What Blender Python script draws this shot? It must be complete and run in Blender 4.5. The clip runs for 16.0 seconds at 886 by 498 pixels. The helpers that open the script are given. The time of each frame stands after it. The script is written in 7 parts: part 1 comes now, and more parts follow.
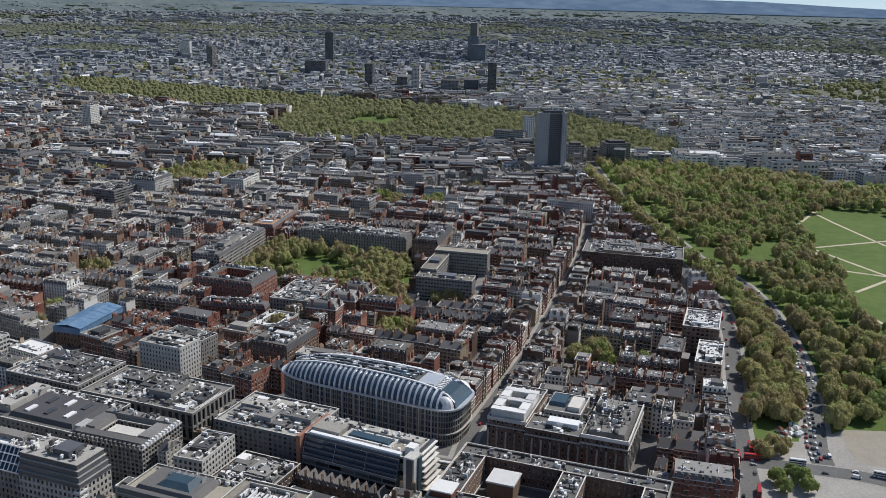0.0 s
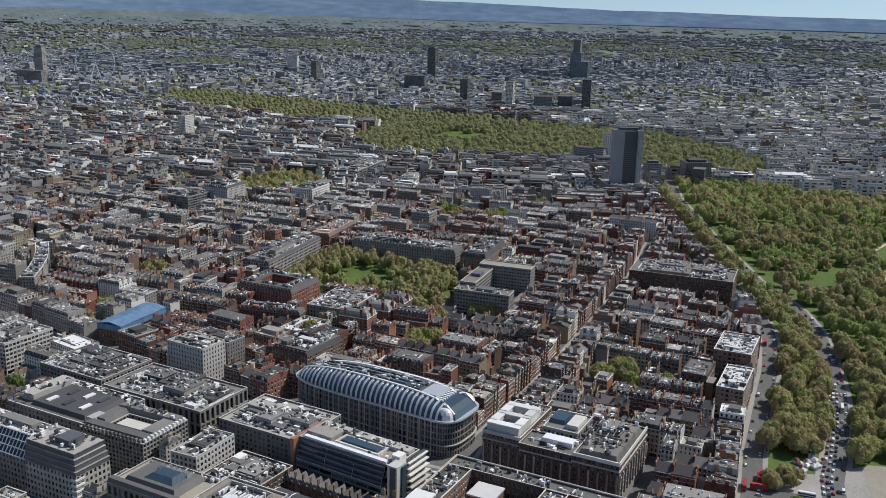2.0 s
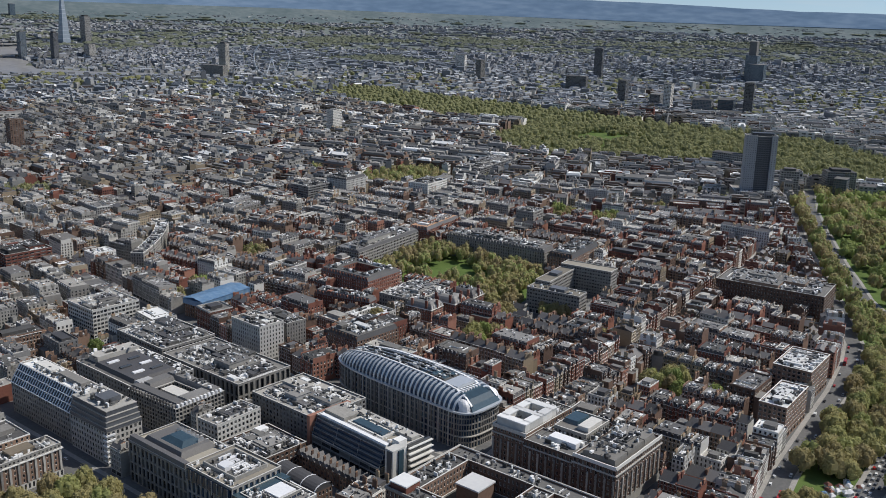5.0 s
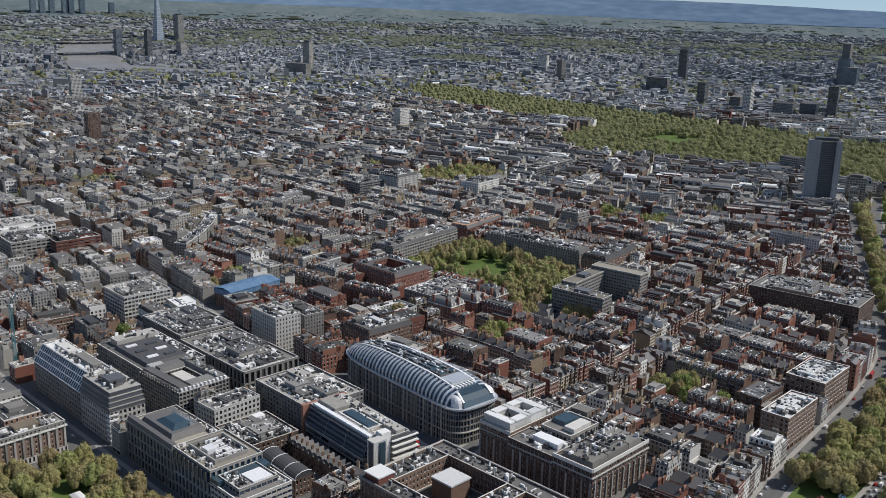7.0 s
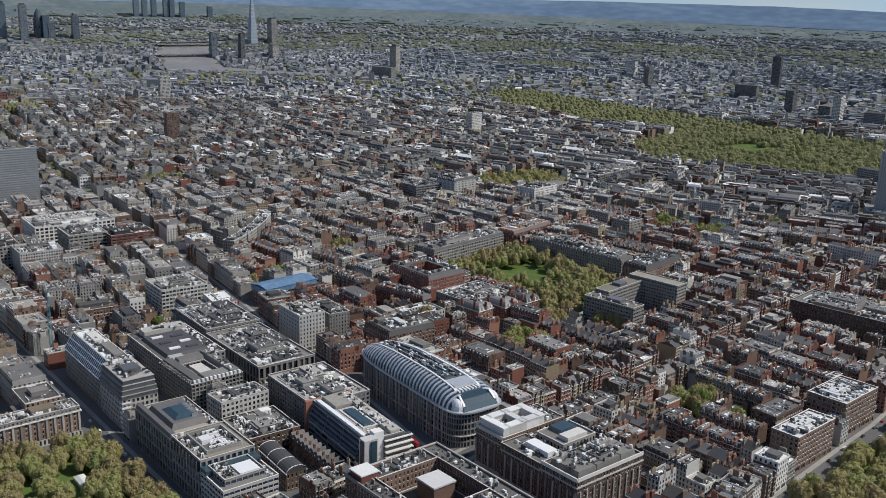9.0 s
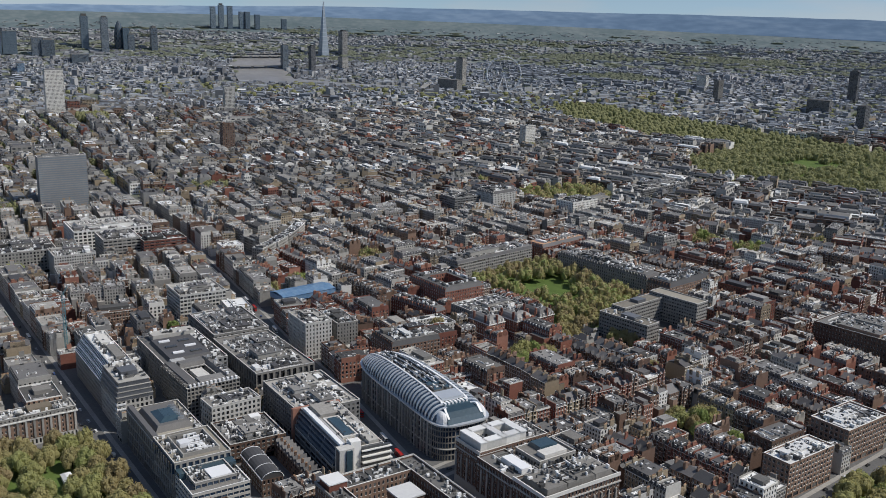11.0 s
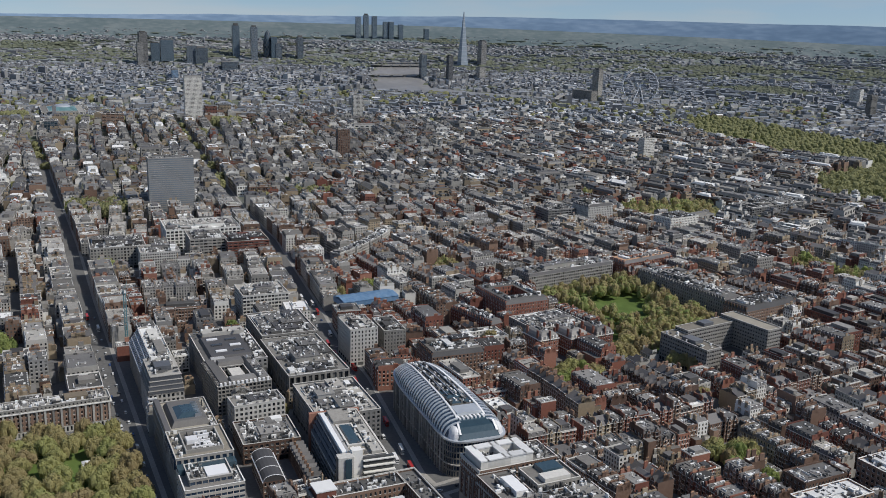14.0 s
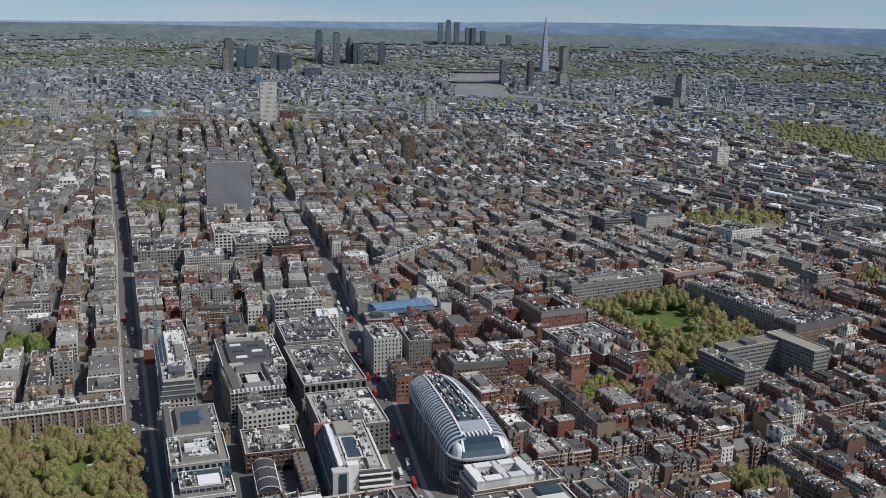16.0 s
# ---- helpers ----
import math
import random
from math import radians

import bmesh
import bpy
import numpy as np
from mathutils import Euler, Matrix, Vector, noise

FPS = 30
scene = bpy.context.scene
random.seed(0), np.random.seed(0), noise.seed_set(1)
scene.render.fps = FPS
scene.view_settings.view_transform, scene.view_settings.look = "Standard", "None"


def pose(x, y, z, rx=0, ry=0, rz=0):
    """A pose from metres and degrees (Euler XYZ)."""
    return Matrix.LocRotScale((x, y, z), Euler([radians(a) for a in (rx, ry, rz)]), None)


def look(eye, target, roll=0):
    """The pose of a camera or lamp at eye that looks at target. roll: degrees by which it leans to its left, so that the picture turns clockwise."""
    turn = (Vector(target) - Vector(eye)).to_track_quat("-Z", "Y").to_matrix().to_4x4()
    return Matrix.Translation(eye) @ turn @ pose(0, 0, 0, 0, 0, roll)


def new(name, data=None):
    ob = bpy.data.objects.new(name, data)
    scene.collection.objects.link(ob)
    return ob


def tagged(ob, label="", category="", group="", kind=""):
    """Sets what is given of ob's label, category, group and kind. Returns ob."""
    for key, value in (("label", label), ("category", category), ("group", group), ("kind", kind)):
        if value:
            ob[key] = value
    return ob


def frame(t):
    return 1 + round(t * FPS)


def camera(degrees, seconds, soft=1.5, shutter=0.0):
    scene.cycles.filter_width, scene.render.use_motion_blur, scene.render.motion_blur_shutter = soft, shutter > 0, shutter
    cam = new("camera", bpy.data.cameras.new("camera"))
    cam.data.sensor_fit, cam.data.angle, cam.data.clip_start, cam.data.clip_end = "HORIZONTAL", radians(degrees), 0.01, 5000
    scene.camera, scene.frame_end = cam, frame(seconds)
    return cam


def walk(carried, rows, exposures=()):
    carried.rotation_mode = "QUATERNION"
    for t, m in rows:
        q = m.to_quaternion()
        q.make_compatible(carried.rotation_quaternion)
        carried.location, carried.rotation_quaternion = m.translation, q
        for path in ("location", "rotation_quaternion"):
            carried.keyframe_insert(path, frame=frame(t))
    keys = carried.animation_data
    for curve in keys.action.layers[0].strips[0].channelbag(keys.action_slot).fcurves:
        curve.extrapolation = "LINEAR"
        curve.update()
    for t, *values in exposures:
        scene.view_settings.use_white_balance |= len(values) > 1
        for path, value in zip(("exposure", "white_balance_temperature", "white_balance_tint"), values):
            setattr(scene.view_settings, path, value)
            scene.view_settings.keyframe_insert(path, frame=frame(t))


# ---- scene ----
# ---------------------------------------------------------------- camera
cam = camera(49.42, 16.0, soft=0.9)
# seconds, place, heading (degrees clockwise from north), degrees below level, lean
ROWS = [
    (0.0, (-492.07, 484.28, 301.95), 145.031, 15.446, 1.379),
    (0.5, (-506.88, 473.74, 301.92), 143.398, 15.251, 1.342),
    (1.0, (-521.77, 463.10, 301.88), 141.706, 15.048, 1.357),
    (1.5, (-536.64, 452.32, 301.83), 139.892, 14.845, 1.412),
    (2.0, (-551.38, 441.36, 301.79), 137.979, 14.667, 1.438),
    (2.5, (-565.88, 430.18, 301.79), 136.010, 14.545, 1.382),
    (3.0, (-580.04, 418.72, 301.83), 134.031, 14.510, 1.324),
    (3.5, (-593.77, 406.97, 301.93), 132.081, 14.580, 1.348),
    (4.0, (-607.02, 394.94, 302.10), 130.181, 14.705, 1.414),
    (4.5, (-619.74, 382.66, 302.32), 128.355, 14.827, 1.466),
    (5.0, (-631.90, 370.17, 302.59), 126.668, 14.921, 1.497),
    (5.5, (-643.46, 357.51, 302.91), 125.161, 14.979, 1.515),
    (6.0, (-654.39, 344.71, 303.27), 123.763, 15.012, 1.528),
    (6.5, (-664.64, 331.79, 303.67), 122.372, 15.038, 1.546),
    (7.0, (-674.23, 318.72, 304.09), 120.909, 15.070, 1.576),
    (7.5, (-683.18, 305.47, 304.52), 119.391, 15.094, 1.612),
    (8.0, (-691.51, 292.00, 304.94), 117.858, 15.090, 1.646),
    (8.5, (-699.22, 278.26, 305.35), 116.351, 15.044, 1.669),
    (9.0, (-706.34, 264.22, 305.73), 114.919, 14.957, 1.682),
    (9.5, (-712.88, 249.86, 306.07), 113.610, 14.840, 1.684),
    (10.0, (-718.81, 235.22, 306.36), 112.440, 14.698, 1.675),
    (10.5, (-724.10, 220.35, 306.59), 111.288, 14.538, 1.661),
    (11.0, (-728.72, 205.32, 306.76), 110.000, 14.366, 1.645),
    (11.5, (-732.65, 190.19, 306.87), 108.476, 14.193, 1.632),
    (12.0, (-735.84, 175.01, 306.91), 106.837, 14.054, 1.622),
    (12.5, (-738.26, 159.83, 306.87), 105.227, 13.978, 1.616),
    (13.0, (-739.83, 144.71, 306.76), 103.671, 13.958, 1.615),
    (13.5, (-740.47, 129.69, 306.61), 102.154, 13.977, 1.621),
    (14.0, (-740.10, 114.80, 306.42), 100.640, 14.011, 1.637),
    (14.5, (-738.63, 100.09, 306.21), 99.109, 14.031, 1.654),
    (15.0, (-735.98, 85.60, 306.00), 97.646, 14.005, 1.623),
    (15.5, (-732.14, 71.35, 305.78), 96.325, 13.911, 1.502),
    (16.0, (-727.34, 57.29, 305.57), 95.080, 13.787, 1.336),
]


def aim(place, heading, down, lean):
    h, d = radians(heading), radians(down)
    way = Vector((math.sin(h) * math.cos(d), math.cos(h) * math.cos(d), -math.sin(d)))
    return look(place, Vector(place) + way * 100, lean)


walk(cam, [(t, aim(e, h, d, r)) for t, e, h, d, r in ROWS], exposures=[(0.0, 0.05, 6200, 10), (5.0, 0.02, 6200, 10), (9.0, -0.04, 6200, 10), (16.0, -0.12, 6200, 10)])

# ---------------------------------------------------------------- sky and sun
SUN_HEADING, SUN_HEIGHT = 207, 50
world = bpy.data.worlds.new("sky")
scene.world = world
world.use_nodes = True
wn = world.node_tree
sky = wn.nodes.new("ShaderNodeTexSky")
sky.sky_type = "NISHITA"
sky.sun_disc = False
sky.sun_elevation, sky.sun_rotation = radians(SUN_HEIGHT), radians(SUN_HEADING)
sky.air_density, sky.dust_density, sky.ozone_density = 1.0, 0.7, 1.2
wn.nodes["Background"].inputs["Strength"].default_value = 0.098
sky.altitude = 300
# seen from three hundred metres up, the horizon lies below level; lowered further so the visible strip is bluer
_tc = wn.nodes.new("ShaderNodeTexCoord")
_dip = wn.nodes.new("ShaderNodeVectorMath")
_dip.operation = "ADD"
_dip.inputs[1].default_value = (0, 0, 0.11)
wn.links.new(_tc.outputs["Generated"], _dip.inputs[0])
wn.links.new(_dip.outputs[0], sky.inputs["Vector"])
# thin broken cloud, whiter than the blue behind it
_stretch, _cloud, _share, _grey, _lift, _veil = (wn.nodes.new("ShaderNode" + k) for k in ("Mapping", "TexNoise", "MapRange", "RGBToBW", "Math", "Mix"))
_stretch.inputs["Scale"].default_value = (2.2, 2.2, 16)
_cloud.inputs["Scale"].default_value, _cloud.inputs["Detail"].default_value = 2.4, 7
_share.inputs["From Min"].default_value, _share.inputs["From Max"].default_value = 0.46, 0.68
_share.inputs["To Max"].default_value = 0.4
_lift.operation, _lift.inputs[1].default_value = "MULTIPLY", 1.12
_veil.data_type = "RGBA"
wn.links.new(_tc.outputs["Generated"], _stretch.inputs["Vector"])
wn.links.new(_stretch.outputs[0], _cloud.inputs["Vector"])
wn.links.new(_cloud.outputs["Fac"], _share.inputs["Value"])
wn.links.new(sky.outputs[0], _grey.inputs[0])
wn.links.new(_grey.outputs[0], _lift.inputs[0])
wn.links.new(_share.outputs[0], _veil.inputs[0])
wn.links.new(sky.outputs[0], _veil.inputs[6])
wn.links.new(_lift.outputs[0], _veil.inputs[7])
wn.links.new(_veil.outputs[2], wn.nodes["Background"].inputs["Color"])
sun = new("sun", bpy.data.lights.new("sun", "SUN"))
sun.data.energy, sun.data.angle, sun.data.color = 3.7, radians(0.5), (1.0, 0.93, 0.83)
_h, _e = radians(SUN_HEADING), radians(SUN_HEIGHT)
_way = Vector((math.sin(_h) * math.cos(_e), math.cos(_h) * math.cos(_e), math.sin(_e)))
sun.matrix_world = look(_way * 1000, (0, 0, 0))

# ---------------------------------------------------------------- materials
RNG = random.Random(7)


def material(name, stops, rough=0.8, metal=0.0, grain=0.6, broad=0.05, bump=0.0, by="object", spec=0.5, blend=0.5):
    """A surface whose colour runs over the stops: by object or by island, broken by grain (1/m) and broad stains."""
    m = bpy.data.materials.new(name)
    m.use_nodes = True
    nt = m.node_tree
    bsdf = nt.nodes["Principled BSDF"]
    coord = nt.nodes.new("ShaderNodeTexCoord")
    src = coord.outputs["Object"]
    n1 = nt.nodes.new("ShaderNodeTexNoise")
    n1.inputs["Scale"].default_value = grain
    n1.inputs["Detail"].default_value = 4
    n2 = nt.nodes.new("ShaderNodeTexNoise")
    n2.inputs["Scale"].default_value = broad
    n2.inputs["Detail"].default_value = 3
    nt.links.new(src, n1.inputs["Vector"])
    nt.links.new(src, n2.inputs["Vector"])
    mixv = nt.nodes.new("ShaderNodeMath")
    mixv.operation = "MULTIPLY_ADD"
    mixv.inputs[1].default_value = 0.5
    nt.links.new(n1.outputs["Fac"], mixv.inputs[0])
    half = nt.nodes.new("ShaderNodeMath")
    half.operation = "MULTIPLY"
    half.inputs[1].default_value = 0.5
    nt.links.new(n2.outputs["Fac"], half.inputs[0])
    nt.links.new(half.outputs[0], mixv.inputs[2])
    fac = mixv.outputs[0]
    if by:
        info = nt.nodes.new("ShaderNodeObjectInfo" if by == "object" else "ShaderNodeNewGeometry")
        rnd = info.outputs["Random" if by == "object" else "Random Per Island"]
        mx = nt.nodes.new("ShaderNodeMix")
        mx.inputs["Factor"].default_value = blend
        nt.links.new(fac, mx.inputs["A"])
        nt.links.new(rnd, mx.inputs["B"])
        fac = mx.outputs["Result"]
    ramp = nt.nodes.new("ShaderNodeValToRGB")
    el = ramp.color_ramp.elements
    while len(el) < len(stops):
        el.new(0.5)
    for i, (pos, c) in enumerate(stops):
        el[i].position = pos
        el[i].color = (*c, 1)
    nt.links.new(fac, ramp.inputs["Fac"])
    nt.links.new(ramp.outputs["Color"], bsdf.inputs["Base Color"])
    bsdf.inputs["Roughness"].default_value = rough
    bsdf.inputs["Metallic"].default_value = metal
    bsdf.inputs["Specular IOR Level"].default_value = spec
    if bump:
        b = nt.nodes.new("ShaderNodeBump")
        b.inputs["Strength"].default_value = bump
        b.inputs["Distance"].default_value = 0.3
        nt.links.new(n1.outputs["Fac"], b.inputs["Height"])
        nt.links.new(b.outputs["Normal"], bsdf.inputs["Normal"])
    return m


def ramp3(a, b, c):
    return [(0.25, a), (0.5, b), (0.75, c)]


M = {}
WALLS = {
    "red_brick": ramp3((0.14, 0.052, 0.037), (0.235, 0.094, 0.064), (0.33, 0.165, 0.115)),
    "brown_brick": ramp3((0.095, 0.058, 0.042), (0.18, 0.114, 0.082), (0.29, 0.195, 0.14)),
    "stock_brick": ramp3((0.17, 0.14, 0.10), (0.29, 0.23, 0.155), (0.40, 0.33, 0.23)),
    "stucco": ramp3((0.46, 0.45, 0.42), (0.66, 0.64, 0.59), (0.80, 0.79, 0.75)),
    "stone": ramp3((0.20, 0.192, 0.178), (0.325, 0.313, 0.284), (0.48, 0.46, 0.42)),
    "concrete": ramp3((0.15, 0.15, 0.15), (0.245, 0.244, 0.237), (0.37, 0.362, 0.345)),
}
for _k, _stops in WALLS.items():
    M[_k] = material(_k, _stops, 0.85 if _k != "stucco" else 0.7, bump=0.3 if "brick" in _k else 0.0)
    # the same surfaces where many buildings share one mesh: the tint goes by building
    M["mass_" + _k] = material("mass_" + _k, _stops, 0.85, by="island")
M["dark_cladding"] = material("dark_cladding", ramp3((0.05, 0.055, 0.065), (0.09, 0.095, 0.105), (0.15, 0.155, 0.165)), 0.45)
M["slate"] = material("slate", ramp3((0.048, 0.047, 0.048), (0.09, 0.087, 0.088), (0.16, 0.152, 0.148)), 0.6, grain=1.2)
M["lead"] = material("lead", ramp3((0.095, 0.09, 0.086), (0.17, 0.163, 0.153), (0.29, 0.278, 0.258)), 0.6, grain=0.9)
M["asphalt_roof"] = material("asphalt_roof", ramp3((0.045, 0.043, 0.041), (0.09, 0.088, 0.084), (0.175, 0.17, 0.16)), 0.9, grain=0.7, broad=0.12)
M["pale_roof"] = material("pale_roof", ramp3((0.12, 0.114, 0.104), (0.225, 0.214, 0.195), (0.41, 0.39, 0.35)), 0.85, grain=0.7, broad=0.12)
M["sand_roof"] = material("sand_roof", ramp3((0.17, 0.155, 0.125), (0.27, 0.245, 0.20), (0.38, 0.35, 0.285)), 0.9, grain=0.6, broad=0.1)
M["white_roof"] = material("white_roof", ramp3((0.58, 0.58, 0.57), (0.72, 0.72, 0.70), (0.82, 0.82, 0.80)), 0.7, grain=0.4)
M["plant_metal"] = material("plant_metal", [(0.24, (0.045, 0.045, 0.045)), (0.45, (0.18, 0.177, 0.17)), (0.59, (0.46, 0.453, 0.44)), (0.69, (0.84, 0.835, 0.81))], 0.5, metal=0.0, by="island", blend=0.8)
M["chimney_clay"] = material("chimney_clay", ramp3((0.30, 0.16, 0.09), (0.42, 0.25, 0.15), (0.52, 0.36, 0.24)), 0.85, by="island")
M["glass"] = material("window_glass", ramp3((0.012, 0.014, 0.018), (0.03, 0.034, 0.04), (0.16, 0.16, 0.15)), 0.12, by="island", blend=0.75, spec=0.6)
M["blue_glass"] = material("blue_glass", ramp3((0.02, 0.04, 0.055), (0.035, 0.065, 0.085), (0.07, 0.11, 0.135)), 0.22, by="island", blend=0.6, spec=0.8)
M["pale_alloy"] = material("pale_alloy", ramp3((0.46, 0.49, 0.53), (0.58, 0.61, 0.64), (0.70, 0.72, 0.74)), 0.35, metal=0.4, grain=0.3)
M["dome_glass"] = material("dome_glass", ramp3((0.014, 0.026, 0.05), (0.025, 0.045, 0.08), (0.05, 0.08, 0.12)), 0.14, by="island", blend=0.6, spec=0.7)
M["steel"] = material("brushed_steel", ramp3((0.55, 0.57, 0.60), (0.66, 0.68, 0.70), (0.76, 0.77, 0.78)), 0.32, metal=0.85, grain=0.3)
M["blue_sheet"] = material("blue_sheeting", ramp3((0.05, 0.12, 0.22), (0.10, 0.20, 0.34), (0.30, 0.40, 0.50)), 0.55, by="island", grain=0.3, broad=0.1)
def foliage(name, stops, by=""):
    """Leaves: a matt surface that also lets light through."""
    m = material(name, stops, 0.8, by=by, blend=0.35, grain=0.5, broad=0.045, spec=0.1)
    nt = m.node_tree
    out, bsdf = nt.nodes["Material Output"], nt.nodes["Principled BSDF"]
    thin, mix = nt.nodes.new("ShaderNodeBsdfTranslucent"), nt.nodes.new("ShaderNodeMixShader")
    mix.inputs["Fac"].default_value = 0.48
    nt.links.new(bsdf.inputs["Base Color"].links[0].from_socket, thin.inputs["Color"])
    nt.links.new(bsdf.outputs[0], mix.inputs[1])
    nt.links.new(thin.outputs[0], mix.inputs[2])
    nt.links.new(mix.outputs[0], out.inputs["Surface"])
    return m


M["leaf"] = foliage("plane_leaves", ramp3((0.38, 0.305, 0.175), (0.41, 0.375, 0.175), (0.36, 0.41, 0.155)), by="object")
M["leaf_fresh"] = foliage("fresh_leaves", ramp3((0.22, 0.28, 0.10), (0.29, 0.34, 0.12), (0.35, 0.40, 0.15)), by="object")
M["leaf_mass"] = foliage("massed_leaves", [(0.38, (0.37, 0.295, 0.175)), (0.5, (0.40, 0.365, 0.175)), (0.6, (0.33, 0.40, 0.15))])
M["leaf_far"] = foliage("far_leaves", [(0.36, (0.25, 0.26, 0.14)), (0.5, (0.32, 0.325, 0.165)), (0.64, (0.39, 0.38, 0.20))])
# duller, greyer green stands for the haze over the farthest trees
M["leaf_hazed"] = foliage("hazed_leaves", [(0.36, (0.21, 0.24, 0.17)), (0.5, (0.26, 0.28, 0.205)), (0.64, (0.31, 0.325, 0.24))])
M["bark"] = material("bark", ramp3((0.06, 0.05, 0.04), (0.11, 0.095, 0.075), (0.18, 0.16, 0.13)), 0.9, grain=2)
M["grass"] = material("park_grass", ramp3((0.065, 0.10, 0.024), (0.10, 0.15, 0.038), (0.145, 0.195, 0.06)), 0.9, by="", grain=0.09, broad=0.012, spec=0.2)
M["asphalt"] = material("road_asphalt", ramp3((0.085, 0.085, 0.084), (0.125, 0.124, 0.121), (0.185, 0.182, 0.175)), 0.85, by="", grain=0.4, broad=0.03)
M["paving"] = material("paving_stone", ramp3((0.22, 0.21, 0.19), (0.32, 0.305, 0.28), (0.43, 0.41, 0.37)), 0.85, by="", grain=0.5, broad=0.04)
M["path"] = material("gravel_path", ramp3((0.42, 0.37, 0.27), (0.52, 0.46, 0.34), (0.62, 0.56, 0.43)), 0.9, by="", grain=0.3)
M["water"] = material("river_water", ramp3((0.20, 0.195, 0.19), (0.25, 0.245, 0.24), (0.30, 0.295, 0.29)), 0.35, by="", grain=0.02)
M["far_wall"] = material("far_buildings", [(0.12, (0.075, 0.066, 0.06)), (0.4, (0.18, 0.145, 0.122)), (0.62, (0.29, 0.26, 0.225)), (0.9, (0.63, 0.60, 0.55))], 0.8, by="island", blend=0.85, grain=0.2)
# these roofs are tinted blue to stand for distance haze
M["haze_tinted_roof"] = material("haze_tinted_roofs", [(0.12, (0.076, 0.084, 0.0963)), (0.42, (0.123, 0.13, 0.146)), (0.68, (0.209, 0.22, 0.233)), (0.92, (0.57, 0.6, 0.626))], 0.7, by="island", blend=0.85, grain=0.2)
# distance haze painted into the colours: flatter pale walls, bluer roofs
M["hazed_wall"] = material("hazed_buildings", [(0.12, (0.15, 0.153, 0.16)), (0.4, (0.215, 0.215, 0.218)), (0.68, (0.30, 0.30, 0.30)), (0.97, (0.56, 0.555, 0.54))], 0.8, by="island", blend=0.85, grain=0.2)
M["hazed_roof"] = material("hazed_roofs", [(0.12, (0.14, 0.158, 0.185)), (0.45, (0.188, 0.207, 0.235)), (0.78, (0.258, 0.278, 0.305)), (0.98, (0.55, 0.57, 0.585))], 0.7, by="island", blend=0.85, grain=0.2)
# partly stucco white, partly the brightness of haze put into the colour
M["pale_terrace"] = material("pale_terrace", [(0.12, (0.176, 0.176, 0.176)), (0.4, (0.334, 0.33, 0.317)), (0.68, (0.458, 0.449, 0.431)), (0.94, (0.66, 0.651, 0.625))], 0.8, by="island", blend=0.85, grain=0.2)
M["pale_terrace_roof"] = material("pale_terrace_roof", [(0.12, (0.12, 0.125, 0.135)), (0.45, (0.22, 0.225, 0.235)), (0.75, (0.36, 0.36, 0.36)), (0.95, (0.75, 0.75, 0.73))], 0.7, by="island", blend=0.85, grain=0.2)
# tower glass lightened and blued to stand for haze over the skyline
M["city_glass"] = material("city_glass", ramp3((0.10, 0.13, 0.16), (0.145, 0.18, 0.215), (0.2, 0.24, 0.275)), 0.35, spec=0.6)
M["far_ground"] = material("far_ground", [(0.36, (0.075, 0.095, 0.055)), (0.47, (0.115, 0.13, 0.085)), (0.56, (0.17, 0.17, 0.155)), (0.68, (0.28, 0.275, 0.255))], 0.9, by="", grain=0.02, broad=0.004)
# haze painted into the ground by distance: bluer, greyer outer and edge rings
M["hazed_ground"] = material("hazed_ground", [(0.36, (0.12, 0.145, 0.12)), (0.48, (0.165, 0.188, 0.175)), (0.6, (0.22, 0.235, 0.228)), (0.7, (0.34, 0.345, 0.335))], 0.9, by="", grain=0.03, broad=0.006)
M["hazed_edge_ground"] = material("hazed_edge_ground", [(0.36, (0.085, 0.12, 0.125)), (0.5, (0.115, 0.15, 0.155)), (0.62, (0.16, 0.19, 0.19))], 0.9, by="", grain=0.03, broad=0.006)
# distance haze painted as blue into the ridges, which also glow
M["haze_hill"] = material("haze_blue_hills", [(0.38, (0.092, 0.135, 0.195)), (0.5, (0.11, 0.156, 0.22)), (0.62, (0.135, 0.182, 0.245))], 0.95, by="", grain=1.2, broad=0.3, spec=0.1)
_nt = M["haze_hill"].node_tree
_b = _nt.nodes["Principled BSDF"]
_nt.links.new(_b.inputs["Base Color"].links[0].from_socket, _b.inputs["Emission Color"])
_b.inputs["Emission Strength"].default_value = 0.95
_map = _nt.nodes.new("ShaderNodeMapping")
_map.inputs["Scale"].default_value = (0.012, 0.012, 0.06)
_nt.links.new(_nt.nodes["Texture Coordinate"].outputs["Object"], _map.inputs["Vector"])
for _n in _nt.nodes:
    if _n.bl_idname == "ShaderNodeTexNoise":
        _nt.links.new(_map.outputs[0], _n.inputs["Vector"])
M["white_paint"] = material("white_paint", ramp3((0.7, 0.7, 0.7), (0.8, 0.8, 0.8), (0.86, 0.86, 0.85)), 0.4)

# ---------------------------------------------------------------- mesh helpers
BOX_F = np.array([[0, 1, 5, 4], [1, 2, 6, 5], [2, 3, 7, 6], [3, 0, 4, 7], [4, 5, 6, 7], [3, 2, 1, 0]])


